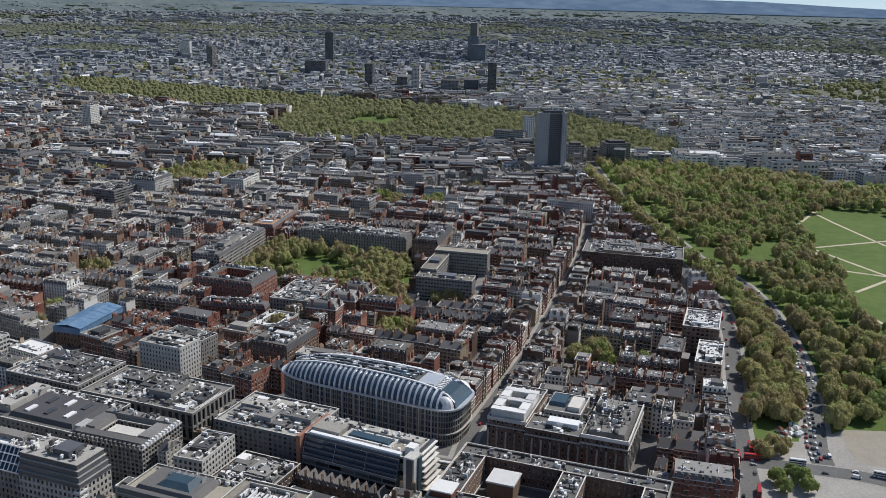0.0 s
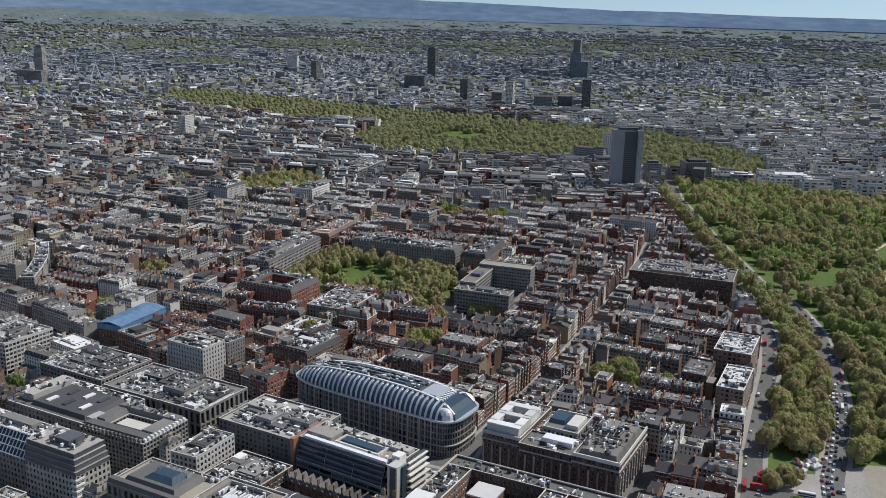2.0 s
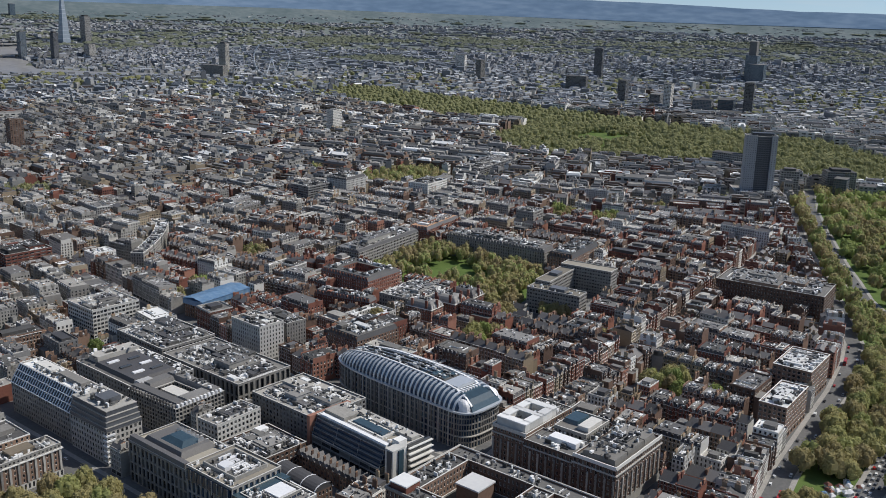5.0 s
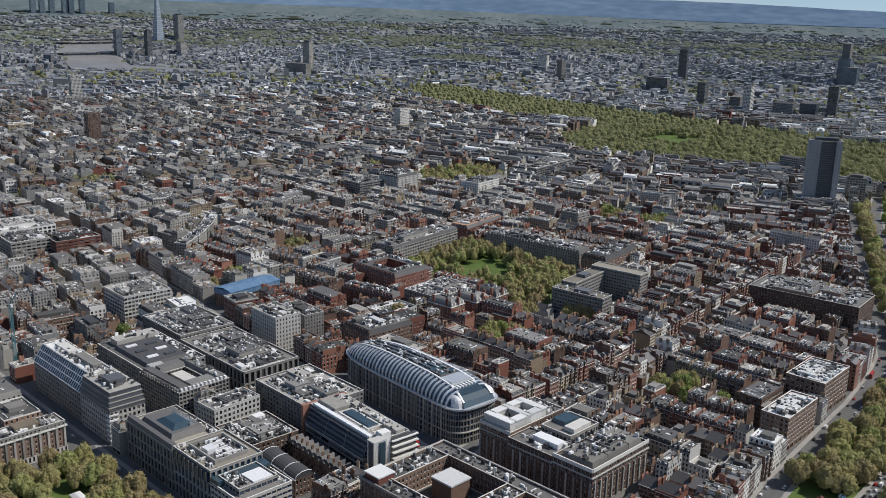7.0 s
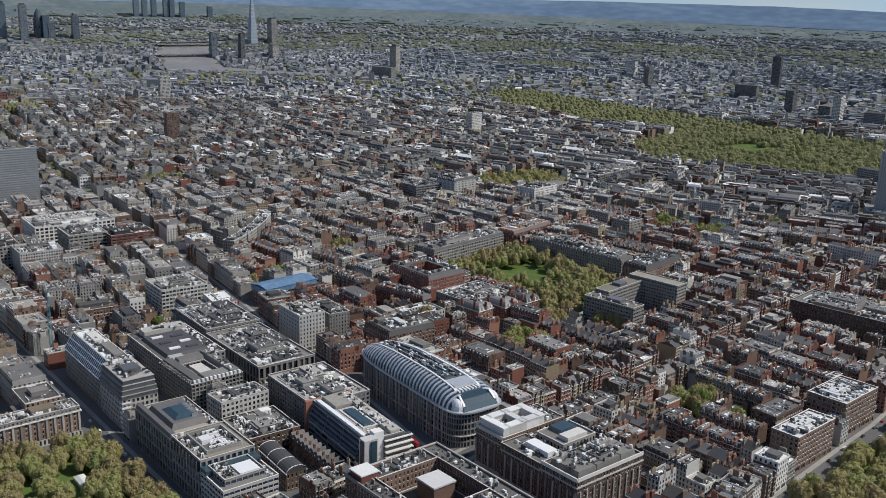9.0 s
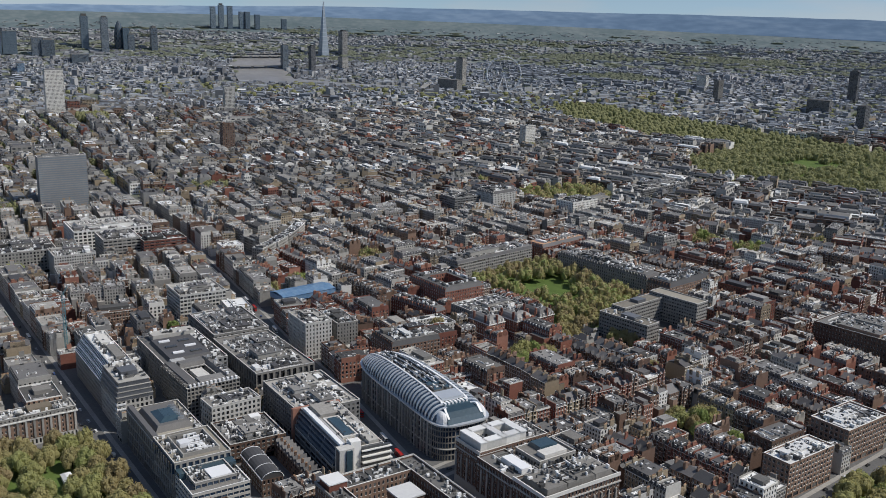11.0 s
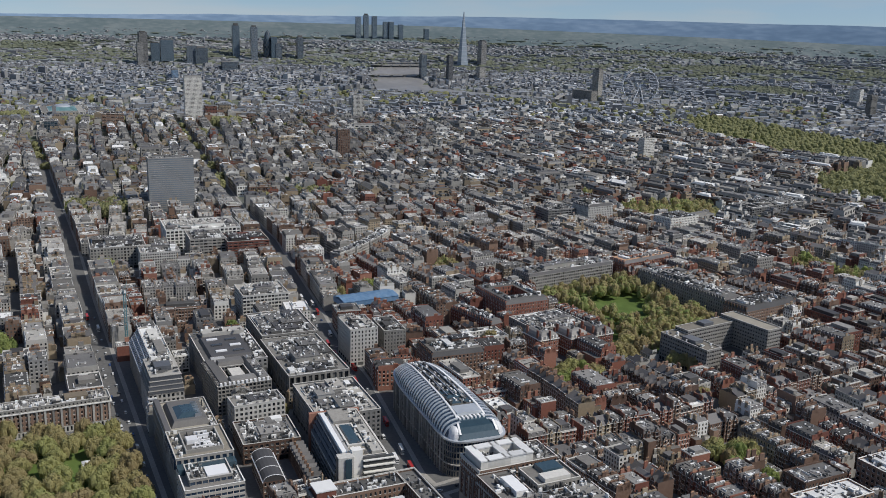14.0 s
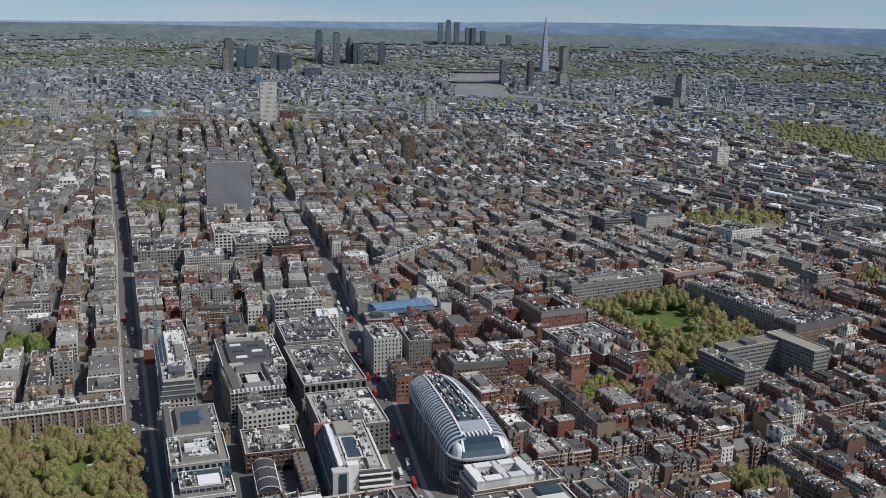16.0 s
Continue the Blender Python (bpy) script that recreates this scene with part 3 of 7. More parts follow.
def house(x, y, angle, w, d, h, wall, style, level, rng, ends=(0, 0), group="", mews=False, bays=0):
    """A terraced town building; front faces -y and back +y of its own frame. level 0: nearest, 2: joined with its quarter."""
    body, pane, roof, units, wing = Build(), Build(), Build(), Build(), Build()
    ny = max(2, round(h / 3.3))
    nx = max(2, round(w / 2.9))
    c = [(-w / 2, -d / 2), (w / 2, -d / 2), (w / 2, d / 2), (-w / 2, d / 2)]
    g = 3.6
    if level == 2:
        body.box(-w / 2, -d / 2, 0, w / 2, d / 2, h, 0, top=False)
    for k in range(4):
        p, q = c[k], c[(k + 1) % 4]
        long = k in (0, 2)
        n = nx if long else max(2, round(d / 3.4))
        if level == 0 and (long or ends[k // 2]):
            body.quad((*p, 0), (*q, 0), (*q, g), (*p, g))
            if k == 0:
                panes(pane, p, q, 0.3, g, max(2, nx // 2), 1, fw=.75, fh=.75)
            facade(body, pane, p, q, g, h, n, max(1, ny - 1), fw=rng.uniform(.38, .5), fh=.62, rec=.35, trim=1)
        else:
            if level < 2:
                body.quad((*p, 0), (*q, 0), (*q, h), (*p, h))
            if long or ends[k // 2]:
                panes(pane, p, q, 0.4, h, n, ny, fw=.45, fh=.58)
    if level == 0:
        # a cornice and a string course over the front
        body.box(-w / 2, -d / 2 - .35, h - .5, w / 2, -d / 2, h - .1, 1, bottom=True)
        body.box(-w / 2, -d / 2 - .15, g - .2, w / 2, -d / 2, g + .1, 1, bottom=True)
    if not mews and level < 2 and wall not in ("concrete", "stucco"):
        # pale bands at the floors of the front and the back
        for k in range(1, ny, 1 if w < 16 else 2):
            z = g + (h - g) * (k - 1) / max(1, ny - 1) if level == 0 else h * k / ny
            for sy in (-1, 1):
                y0, y1 = sorted((sy * d / 2, sy * (d / 2 + .1)))
                body.box(-w / 2, y0, z - .14, w / 2, y1, z + .14, 1, bottom=True)
    for k in range(bays):
        # brick bays under steep gables with pale copings, on the front and the back
        bw = min(3.4, w / bays * .42)
        cx = ((k + .5) / bays - .5) * w
        up = rng.uniform(2.6, 3.6)
        for sy in (-1, 1):
            y0, y1 = sorted((sy * d / 2, sy * (d / 2 + .9)))
            yf, yb = sy * (d / 2 + .9), sy * (d / 2 - 3.2)
            body.box(cx - bw / 2, y0, 0, cx + bw / 2, y1, h + .3, 0)
            a, c_ = (cx - bw / 2, cx + bw / 2) if sy < 0 else (cx + bw / 2, cx - bw / 2)
            body.add([(a, yf, h + .3), (c_, yf, h + .3), (cx, yf, h + up), (cx, yf, h + up)], [[0, 1, 2, 3]], 0)
            roof.add([(a - .1, yf, h + .3), (cx, yf, h + up + .12), (cx, yb, h + up + .12), (a - .1, yb, h + .3), (c_ + .1, yf, h + .3), (c_ + .1, yb, h + .3)], [[0, 1, 2, 3], [1, 4, 5, 2]], 0)
            for q0, q1 in (((a, h + .3), (cx, h + up)), ((cx, h + up), (c_, h + .3))):
                body.add([(q0[0], yf - sy * -.12, q0[1]), (q1[0], yf - sy * -.12, q1[1]), (q1[0], yf - sy * -.12, q1[1] + .4), (q0[0], yf - sy * -.12, q0[1] + .4)], [[0, 1, 2, 3]], 1)
            panes(pane, (a, yf), (c_, yf), .5, h + .3, 1, ny, fw=.6, fh=.6, proud=.05)
            for j in range(1, ny + 1):
                body.box(cx - bw / 2 - .06, min(yf, yf + sy * .1), h * j / ny - .3, cx + bw / 2 + .06, max(yf, yf + sy * .1), h * j / ny, 1, bottom=True)
    stacks = []
    flat_mat = rng.choices([1, 2, 3, 4], [3.2, 2.6, 3.4, 1.5 if w < 14 else .5])[0]
    if style == "mansard":
        rise = rng.uniform(2.4, 3.6)
        mansard(roof, pane, w, d, h, rise, 1.2, max(1, nx * 3 // 4), 0, flat_mat if flat_mat != 4 else 1, rng.choice([4, 4, 3, 1]))
        roof_clutter(units, w - 3, d - 3, h + rise, rng.randint(4, 9 + int(w / 3)), rng, 0)
        for sx in (-1, 1):
            body.box(sx * (w / 2 - .2) - .2, -d / 2 + .4, h, sx * (w / 2 - .2) + .2, d / 2 - .4, h + rise + .5, 0, inset=0)
    elif style == "flat":
        roof.quad((-w / 2, -d / 2, h), (w / 2, -d / 2, h), (w / 2, d / 2, h), (-w / 2, d / 2, h), flat_mat)
        parapet(body, w, d, h, rng.uniform(.7, 1.3), .35, rng.choice([0, 1]))
        roof_clutter(units, w, d, h, rng.randint(7, 13 + int(w / 2)), rng, 0)
        if w > 9 and rng.random() < .6:
            a = rng.uniform(.3, .7)
            o = rng.uniform(-.12, .12) * d
            roof.box(-w * a / 2, -d * .25 + o, h, w * a / 2, d * .25 + o, h + rng.uniform(2.4, 3.4), rng.choice([0, 1, 2, 3]))
    elif style == "gable":
        gable(roof, w, d, h, rng.uniform(3, 4.5), 0)
        for sx in (-1, 1):
            body.box(sx * (w / 2 - .2) - .2, -2.5, h, sx * (w / 2 - .2) + .2, 2.5, h + 4.4, 0, inset=0)
    else:
        for s in (-1, 1):
            bb = Build()
            gable(bb, w, d / 2, h, 2.6, 0)
            for v, f, m in zip(bb.v, bb.f, bb.m):
                roof.add(v + np.array((0, s * d / 4, 0)), f, 0)
        parapet(body, w, d, h, 1.0, .3, 0)
    if not mews and rng.random() < .8 and w > 5.5:
        ww, dd, hh = w * rng.uniform(.35, .6), rng.uniform(3, 6.5), h * rng.uniform(.4, .85)
        x0 = -w / 2 + rng.choice([0, w - ww])
        wing.box(x0, d / 2, 0, x0 + ww, d / 2 + dd, hh, 0, top=False)
        wing.quad((x0, d / 2, hh), (x0 + ww, d / 2, hh), (x0 + ww, d / 2 + dd, hh), (x0, d / 2 + dd, hh), rng.choice([2, 3, 4]))
    if style != "flat" or rng.random() < .55:
        for sx in (-1, 1):
            if rng.random() < .8:
                for sy in ((-.22, .2) if rng.random() < .55 else (rng.uniform(-.25, .25),)):
                    stacks.append(chimney(sx * (w / 2 - .45), sy * d, h, .9, rng.uniform(2, 4.4), rng.uniform(3.4, 5.8), rng.randint(4, 8), rng))
    kind = "mews_house" if mews else "town_house" if w < 16 else "apartment_block" if wall != "concrete" else "office_building"
    words = {"mews_house": "low mews house", "town_house": "terraced town house", "apartment_block": "block of flats", "office_building": "office block"}[kind]
    label = "%s %s with %s" % (LOOK[wall], words, ROOF_WORD[style])
    m = pose(x, y, 0, 0, 0, angle)
    if level == 2:
        wi = list(LOOK).index(wall)
        co, si = math.cos(radians(angle)), math.sin(radians(angle))

        # every piece keeps its own numbering of corners
        def local(bld):
            n0 = 0
            for i, v in enumerate(bld.v):
                bld.f[i] = bld.f[i] - n0
                n0 += len(v)
            return bld

        for bld, pick in ((body, lambda k: wi if k == 0 else 3), (roof, lambda k: 6 + k), (pane, lambda k: 11), (units, lambda k: 12), (wing, lambda k: wi if k == 0 else 5 + k)):
            local(bld)
            for v, f, mm in zip(bld.v, bld.f, bld.m):
                QUARTER.add(np.stack([v[:, 0] * co - v[:, 1] * si + x, v[:, 0] * si + v[:, 1] * co + y, v[:, 2]], -1), f, 0)
                QUARTER.m[-1] = np.array([pick(k) for k in mm])
        for s in stacks:
            local(s)
            for v, f, mm in zip(s.v, s.f, s.m):
                QUARTER.add(np.stack([v[:, 0] * co - v[:, 1] * si + x, v[:, 0] * si + v[:, 1] * co + y, v[:, 2]], -1), f, 0)
                QUARTER.m[-1] = np.where(mm == 0, wi if wall != "stucco" else 2, 13)
        return None
    ob = thing(kind, body, [wall, "stucco" if wall != "stucco" else "stone"], m, label, "building", group)
    part("roof", roof, ROOF_MATS, ob)
    part("windows", pane, "glass", ob, kind="stuff")
    if wing.n:
        part("rear_wing", wing, [wall] + ROOF_MATS, ob)
    if units.n:
        part("roof_clutter", units, "plant_metal", ob, kind="stuff")
    for s in stacks:
        part("chimney_stack", s, [wall if wall != "stucco" else "stock_brick", "chimney_clay"], ob)
    return ob


QUARTER = Build()
QUARTER_MATS = ["mass_" + k for k in LOOK] + ROOF_MATS + ["glass", "plant_metal", "chimney_clay"]


def office(x, y, angle, w, d, h, wall, label, bay=3.6, storey=3.5, fw=.6, fh=.6, rec=.35, roof="pale_roof", pane="glass", court=0, clutter=10, seed=1, penthouse=True, name="office_building", mans=0, top=0):
    """A large free-standing block with windows all round and a flat roof with plant."""
    rng = random.Random(seed)
    body, glass, top_b, plant = Build(), Build(), Build(), Build()
    c = [(-w / 2, -d / 2), (w / 2, -d / 2), (w / 2, d / 2), (-w / 2, d / 2)]
    ny = max(2, round((h - 4) / storey))
    for k in range(4):
        p, q = c[k], c[(k + 1) % 4]
        n = max(2, round((w if k in (0, 2) else d) / bay))
        facade(body, glass, p, q, 0, 4.2, max(2, n // 2), 1, .8, .75, rec)
        facade(body, glass, p, q, 4.2, h, n, ny, fw, fh, rec, trim=1 if "brick" in wall else 0)
    zt = h
    if mans:
        mansard(top_b, glass, w, d, h, mans, mans * .45, max(2, round(w / 4)), 0, 1, 4, bool(court))
        zt = h + mans
        w, d = w - mans * .9, d - mans * .9
    else:
        parapet(body, w, d, h, 1.1, .5, 0)
        parapet(body, w + .3, d + .3, h + 1.1, .18, .8, 1)
    if court:
        cw, cd = w * court, d * court
        zz = zt + .02
        for x0, y0, x1, y1 in ((-w / 2, -d / 2, w / 2, -cd / 2), (-w / 2, cd / 2, w / 2, d / 2), (-w / 2, -cd / 2, -cw / 2, cd / 2), (cw / 2, -cd / 2, w / 2, cd / 2)):
            top_b.quad((x0, y0, zz), (x1, y0, zz), (x1, y1, zz), (x0, y1, zz), 2)
        cc = [(-cw / 2, -cd / 2), (-cw / 2, cd / 2), (cw / 2, cd / 2), (cw / 2, -cd / 2)]
        for k in range(4):
            p, q = cc[k], cc[(k + 1) % 4]
            facade(body, glass, p, q, h * .25, zt, max(2, round(math.dist(p, q) / bay)), max(2, round(h * .75 / storey)), fw, fh, .25)
        top_b.quad((-cw / 2, -cd / 2, h * .25), (cw / 2, -cd / 2, h * .25), (cw / 2, cd / 2, h * .25), (-cw / 2, cd / 2, h * .25), 3)
    else:
        top_b.quad((-w / 2, -d / 2, zt + .02), (w / 2, -d / 2, zt + .02), (w / 2, d / 2, zt + .02), (-w / 2, d / 2, zt + .02), 2)
    for k in range(min(5, 2 + int(w * d / 900)) if penthouse and not court else 0):
        a, e = rng.uniform(.18, .38) * w, rng.uniform(.2, .42) * d
        px, py = rng.uniform(-.28, .28) * w, rng.uniform(-.26, .26) * d
        up = 1.4 + .9 * k + rng.uniform(-.3, .5)
        top_b.box(px - a / 2, py - e / 2, zt, px + a / 2, py + e / 2, zt + up, rng.choice([4, 4, 3, 1]) if roof != "white_roof" else rng.choice([2, 5]))
        top_b.box(px - a / 2 - .35, py - e / 2 - .35, zt + up, px + a / 2 + .35, py + e / 2 + .35, zt + up + .25, rng.choice([0, 1, 2, 2, 3]) if roof != "white_roof" else 5)
        for _ in range(int(a * e / 14)):
            l, t = rng.uniform(.5, 2.4), rng.uniform(.4, 1.4)
            qx, qy = px + rng.uniform(-.42, .42) * a, py + rng.uniform(-.42, .42) * e
            plant.box(qx - l / 2, qy - t / 2, zt + up + .2, qx + l / 2, qy + t / 2, zt + up + rng.uniform(.6, 1.7), 0)
    for _ in range(int(clutter * 3.4)):
        s, l = rng.choice([rng.uniform(.4, 1), rng.uniform(.5, 1.8), rng.uniform(1, 3)]), rng.uniform(.6, 5)
        if rng.random() < .5:
            s, l = l, s
        if court:
            side = rng.choice([-1, 1])
            if rng.random() < .5:
                qx, qy = rng.uniform(-.45, .45) * w, side * d * (1 + court) / 4
            else:
                qx, qy = side * w * (1 + court) / 4, rng.uniform(-.45, .45) * d
            s, l = min(s, d * (1 - court) / 2 - 1.2), min(l, w * (1 - court) / 2 - 1.2)
            if s < .4 or l < .4:
                continue
        else:
            qx, qy = rng.uniform(-.42, .42) * w, rng.uniform(-.4, .4) * d
        plant.box(qx - l / 2, qy - s / 2, zt, qx + l / 2, qy + s / 2, zt + rng.uniform(.5, 2.8), 0)
    for _ in range(int(w * d / 230) if not court and h < 40 else 0):
        # raised roof sections, tank rooms and rooflights
        a, e = rng.uniform(4, 15), rng.uniform(3, 8)
        a, e = (a, e) if rng.random() < .6 else (e, a)
        qx, qy = rng.uniform(-.5, .5) * (w - a - 2), rng.uniform(-.5, .5) * (d - e - 2)
        top_b.box(qx - a / 2, qy - e / 2, zt, qx + a / 2, qy + e / 2, zt + rng.choice([.7, 1.2, 2.2, 3]), rng.choice([0, 0, 1, 2, 3, 3, 4, 5]))
    for _ in range(int(w * d / 70)):
        # pipes, gantries and low upstands
        l, s = rng.uniform(4, min(w, d) * .6), rng.uniform(.3, .8)
        a, e = (l, s) if rng.random() < .5 else (s, l)
        if court:
            break
        qx, qy = rng.uniform(-.48, .48) * (w - a), rng.uniform(-.48, .48) * (d - e)
        plant.box(qx - a / 2, qy - e / 2, zt, qx + a / 2, qy + e / 2, zt + rng.uniform(.4, 1.1), 0)
    ob = thing(name, body, [wall, "stucco"], pose(x, y, 0, 0, 0, angle), label, "building")
    part("windows", glass, pane, ob, kind="stuff")
    part("roof", top_b, ["slate", "lead", roof, "asphalt_roof", wall, "white_roof"], ob)
    if clutter:
        part("roof_plant", plant, "plant_metal", ob, "grey and white roof plant", kind="stuff")
    return ob


RESERVED = [strip(l, w + 5) for l, w in ROADS] + [HYDE_PARK, PARK_STRIP, GREEN_PARK, PALACE_GARDEN, GROSVENOR, PORTMAN, BERKELEY, [(-322, -118), (-345, -150), (-470, -200), (-470, -60), (-372, -40), (-356, -60)]]
TAKEN = set()


def reserve(cx, cy, w, d, angle, pad=5):
    RESERVED.append(rect(cx, cy, w + pad, d + pad, angle))



# ---------------------------------------------------------------- single large buildings
STORES = [
    (-70, 67, 66, 48, 13, 24, "concrete", "grey concrete department store annex with pale roof", dict(roof="pale_roof", clutter=60, fw=.5)),
    (26, 87, 92, 50, 14, 23, "stone", "pale stone department store with columns and cluttered roof", dict(fw=.62, fh=.86, bay=5, storey=9, rec=1.0, clutter=80, roof="pale_roof")),
    (108, 104, 66, 50, 13, 24, "stone", "stone department store wing with grey roof plant", dict(clutter=70, roof="lead")),
    (-65, 125, 20, 38, 17, 23, "stucco", "small cream office block with square windows", dict(bay=3.4, clutter=14, roof="pale_roof", fw=.55)),
    (-101, 118, 40, 40, 12, 14, "brown_brick", "low brown workshop with dark roof plant", dict(roof="asphalt_roof", clutter=50)),
        (74, 37, 38, 25, 12, 33, "stucco", "tall white stone corner building with stepped top", dict(bay=3, fw=.4, clutter=14)),
    (86, 8, 40, 20, 10, 27, "stone", "long pale stone block of flats", dict(bay=3, fw=.4, clutter=24)),
    (212, 122, 42, 46, 13, 26, "stucco", "cream office block with wide window bands", dict(fw=.8, clutter=26)),
]
SQUARE_BLOCKS = [
    (125, -378, 30, 75, 22, 24, "brown_brick", "brown brick block with grey mansard on the square", dict(mans=5, bay=3.2, fw=.45, clutter=40, roof="asphalt_roof", name="apartment_block")),
    (205, -335, 130, 24, 21, 22, "stone", "long grey neo-Georgian block along the square", dict(mans=4, bay=3.2, fw=.45, clutter=60, roof="asphalt_roof", name="apartment_block")),
    (286, -219, 32, 124, 23, 22, "stone", "long grey office block beside the square", dict(bay=3.2, fw=.7, clutter=40, mans=3, roof="lead")),
    (108, -148, 44, 58, 20, 19, "stone", "low cream stone block with cluttered roofs", dict(bay=3.2, fw=.45, clutter=70, roof="pale_roof")),
    (183, -131, 64, 50, 17, 23, "red_brick", "red brick mansion block round a courtyard", dict(court=.5, bay=3.2, fw=.45, clutter=40, mans=4, roof="asphalt_roof", name="apartment_block")),
    (80, -79, 28, 38, 14, 17, "stucco", "low white building round a small court", dict(court=.55, bay=3.4, fw=.4, clutter=12, roof="white_roof")),
    (134, -84, 62, 14, 28, 17, "red_brick", "long red brick terrace with slate mansard", dict(mans=4, bay=2.8, fw=.42, clutter=30, roof="asphalt_roof", name="apartment_block")),
]
CREAM_BLOCKS = [
    (328, -330, 26, 82, 25, 20, "red_brick", "orange-red brick block with clay tiled roof", dict(mans=4, bay=3, fw=.42, clutter=24, roof="chimney_clay", name="apartment_block")),
    (384, 26, 34, 14, -38, 21, "stone", "curved cream stone terrace beside the square", dict(bay=2.9, fw=.42, clutter=22, roof="pale_roof")),
    (413, 5, 34, 14, -33, 21, "stone", "curved cream stone terrace beside the square", dict(bay=2.9, fw=.42, clutter=22, roof="pale_roof")),
    (444, -14, 36, 14, -29, 21, "stone", "curved cream stone terrace beside the square", dict(bay=2.9, fw=.42, clutter=22, roof="pale_roof")),
    (478, -31, 34, 14, -25, 21, "stone", "curved cream stone terrace beside the square", dict(bay=2.9, fw=.42, clutter=22, roof="pale_roof")),
    (-86, -455, 105, 52, 21, 29, "brown_brick", "very large brown brick hotel with many windows", dict(bay=3, fw=.42, fh=.55, clutter=90, roof="asphalt_roof", name="hotel")),
    (-225, -293, 30, 50, 17, 26, "brown_brick", "brown apartment block with a white stepped roof", dict(roof="white_roof", clutter=60, name="apartment_block")),
    (-258, -222, 20, 50, 17, 25, "brown_brick", "narrow brown block with a pale roof", dict(roof="white_roof", clutter=22, name="apartment_block")),
]
OUTER_BLOCKS = [
    (27, -38, 36, 48, 12, 24, "brown_brick", "brown stone-banded office with a dark mansard", dict(mans=4, bay=3.4, fw=.5, clutter=26)),
    (735, 256, 18, 66, 13, 80, "concrete", "tall grey slab tower with close window bands", dict(bay=6, storey=3.2, fw=.97, fh=.5, pane="city_glass", clutter=8, name="tower_block", roof="asphalt_roof")),
    (438, 190, 46, 42, 12, 30, "stone", "pale stone store with deep window bands", dict(fw=.8, fh=.5, bay=5, clutter=30)),
    (432, 142, 46, 50, 12, 28, "red_brick", "red brick store with striped stone bands", dict(fw=.8, fh=.45, bay=6, clutter=34, roof="asphalt_roof")),
    (505, 200, 62, 92, 12, 29, "stucco", "long white stone store with deep window bays", dict(fw=.7, fh=.7, bay=5, storey=4.5, rec=.8, clutter=60, roof="pale_roof")),
    (388, 240, 40, 44, 12, 26, "stucco", "white office with a chequered concrete front", dict(fw=.6, fh=.6, bay=2.6, storey=3, rec=.7, clutter=20)),
    (425, 292, 60, 62, 12, 26, "stone", "pale stone store with stepped white roofs", dict(fw=.55, clutter=60, roof="pale_roof")),
    (416, 62, 22, 26, 12, 17, "stucco", "low white building under a bright white roof", dict(bay=3, fw=.4, clutter=4, roof="white_roof", penthouse=False)),
    (596, -360, 38, 46, 20, 32, "stucco", "tall white stone block with a grey mansard", dict(mans=4, bay=3, fw=.42, clutter=20)),
    (528, -462, 34, 55, 22, 28, "stucco", "cream stuccoed block of flats, stepped roof", dict(bay=3, fw=.45, clutter=22)),
    (305, -470, 26, 28, 20, 26, "stone", "pale square stone block of offices", dict(bay=3, fw=.5, clutter=12)),
    (608, -308, 36, 50, 16, 25, "concrete", "grey office block with dark window bands", dict(fw=.85, fh=.5, bay=5, clutter=16)),
    (642, -664, 46, 130, 25, 22, "concrete", "long grey slab office with flat roof", dict(fw=.7, clutter=12, bay=6)),
    (1185, -680, 18, 30, 20, 52, "stucco", "small pale slab tower of flats", dict(fw=.5, clutter=3, bay=3, name="tower_block")),
    (1228, -40, 20, 24, 10, 62, "brown_brick", "brown brick slab tower of flats", dict(fw=.5, clutter=3, bay=5, name="tower_block")),
    (1905, -132, 18, 27, 10, 72, "stucco", "pale slab tower of offices", dict(fw=.6, clutter=3, bay=3.2, name="tower_block")),
    (1605, 601, 40, 30, 10, 32, "dark_cladding", "dark office block with teal glass bands", dict(fw=.9, fh=.8, clutter=4, bay=8, pane="blue_glass")),
    (1738, 484, 46, 52, 10, 36, "brown_brick", "brown office block with dark bands", dict(fw=.9, fh=.5, clutter=6, bay=10)),
]
for k, (x, y, w, d, a, h, wall, label, extra) in enumerate(STORES + SQUARE_BLOCKS + CREAM_BLOCKS + OUTER_BLOCKS):
    office(x, y, a, w, d, h, wall, label, seed=k + 3, **extra)
    reserve(x, y, w, d, a, 3)


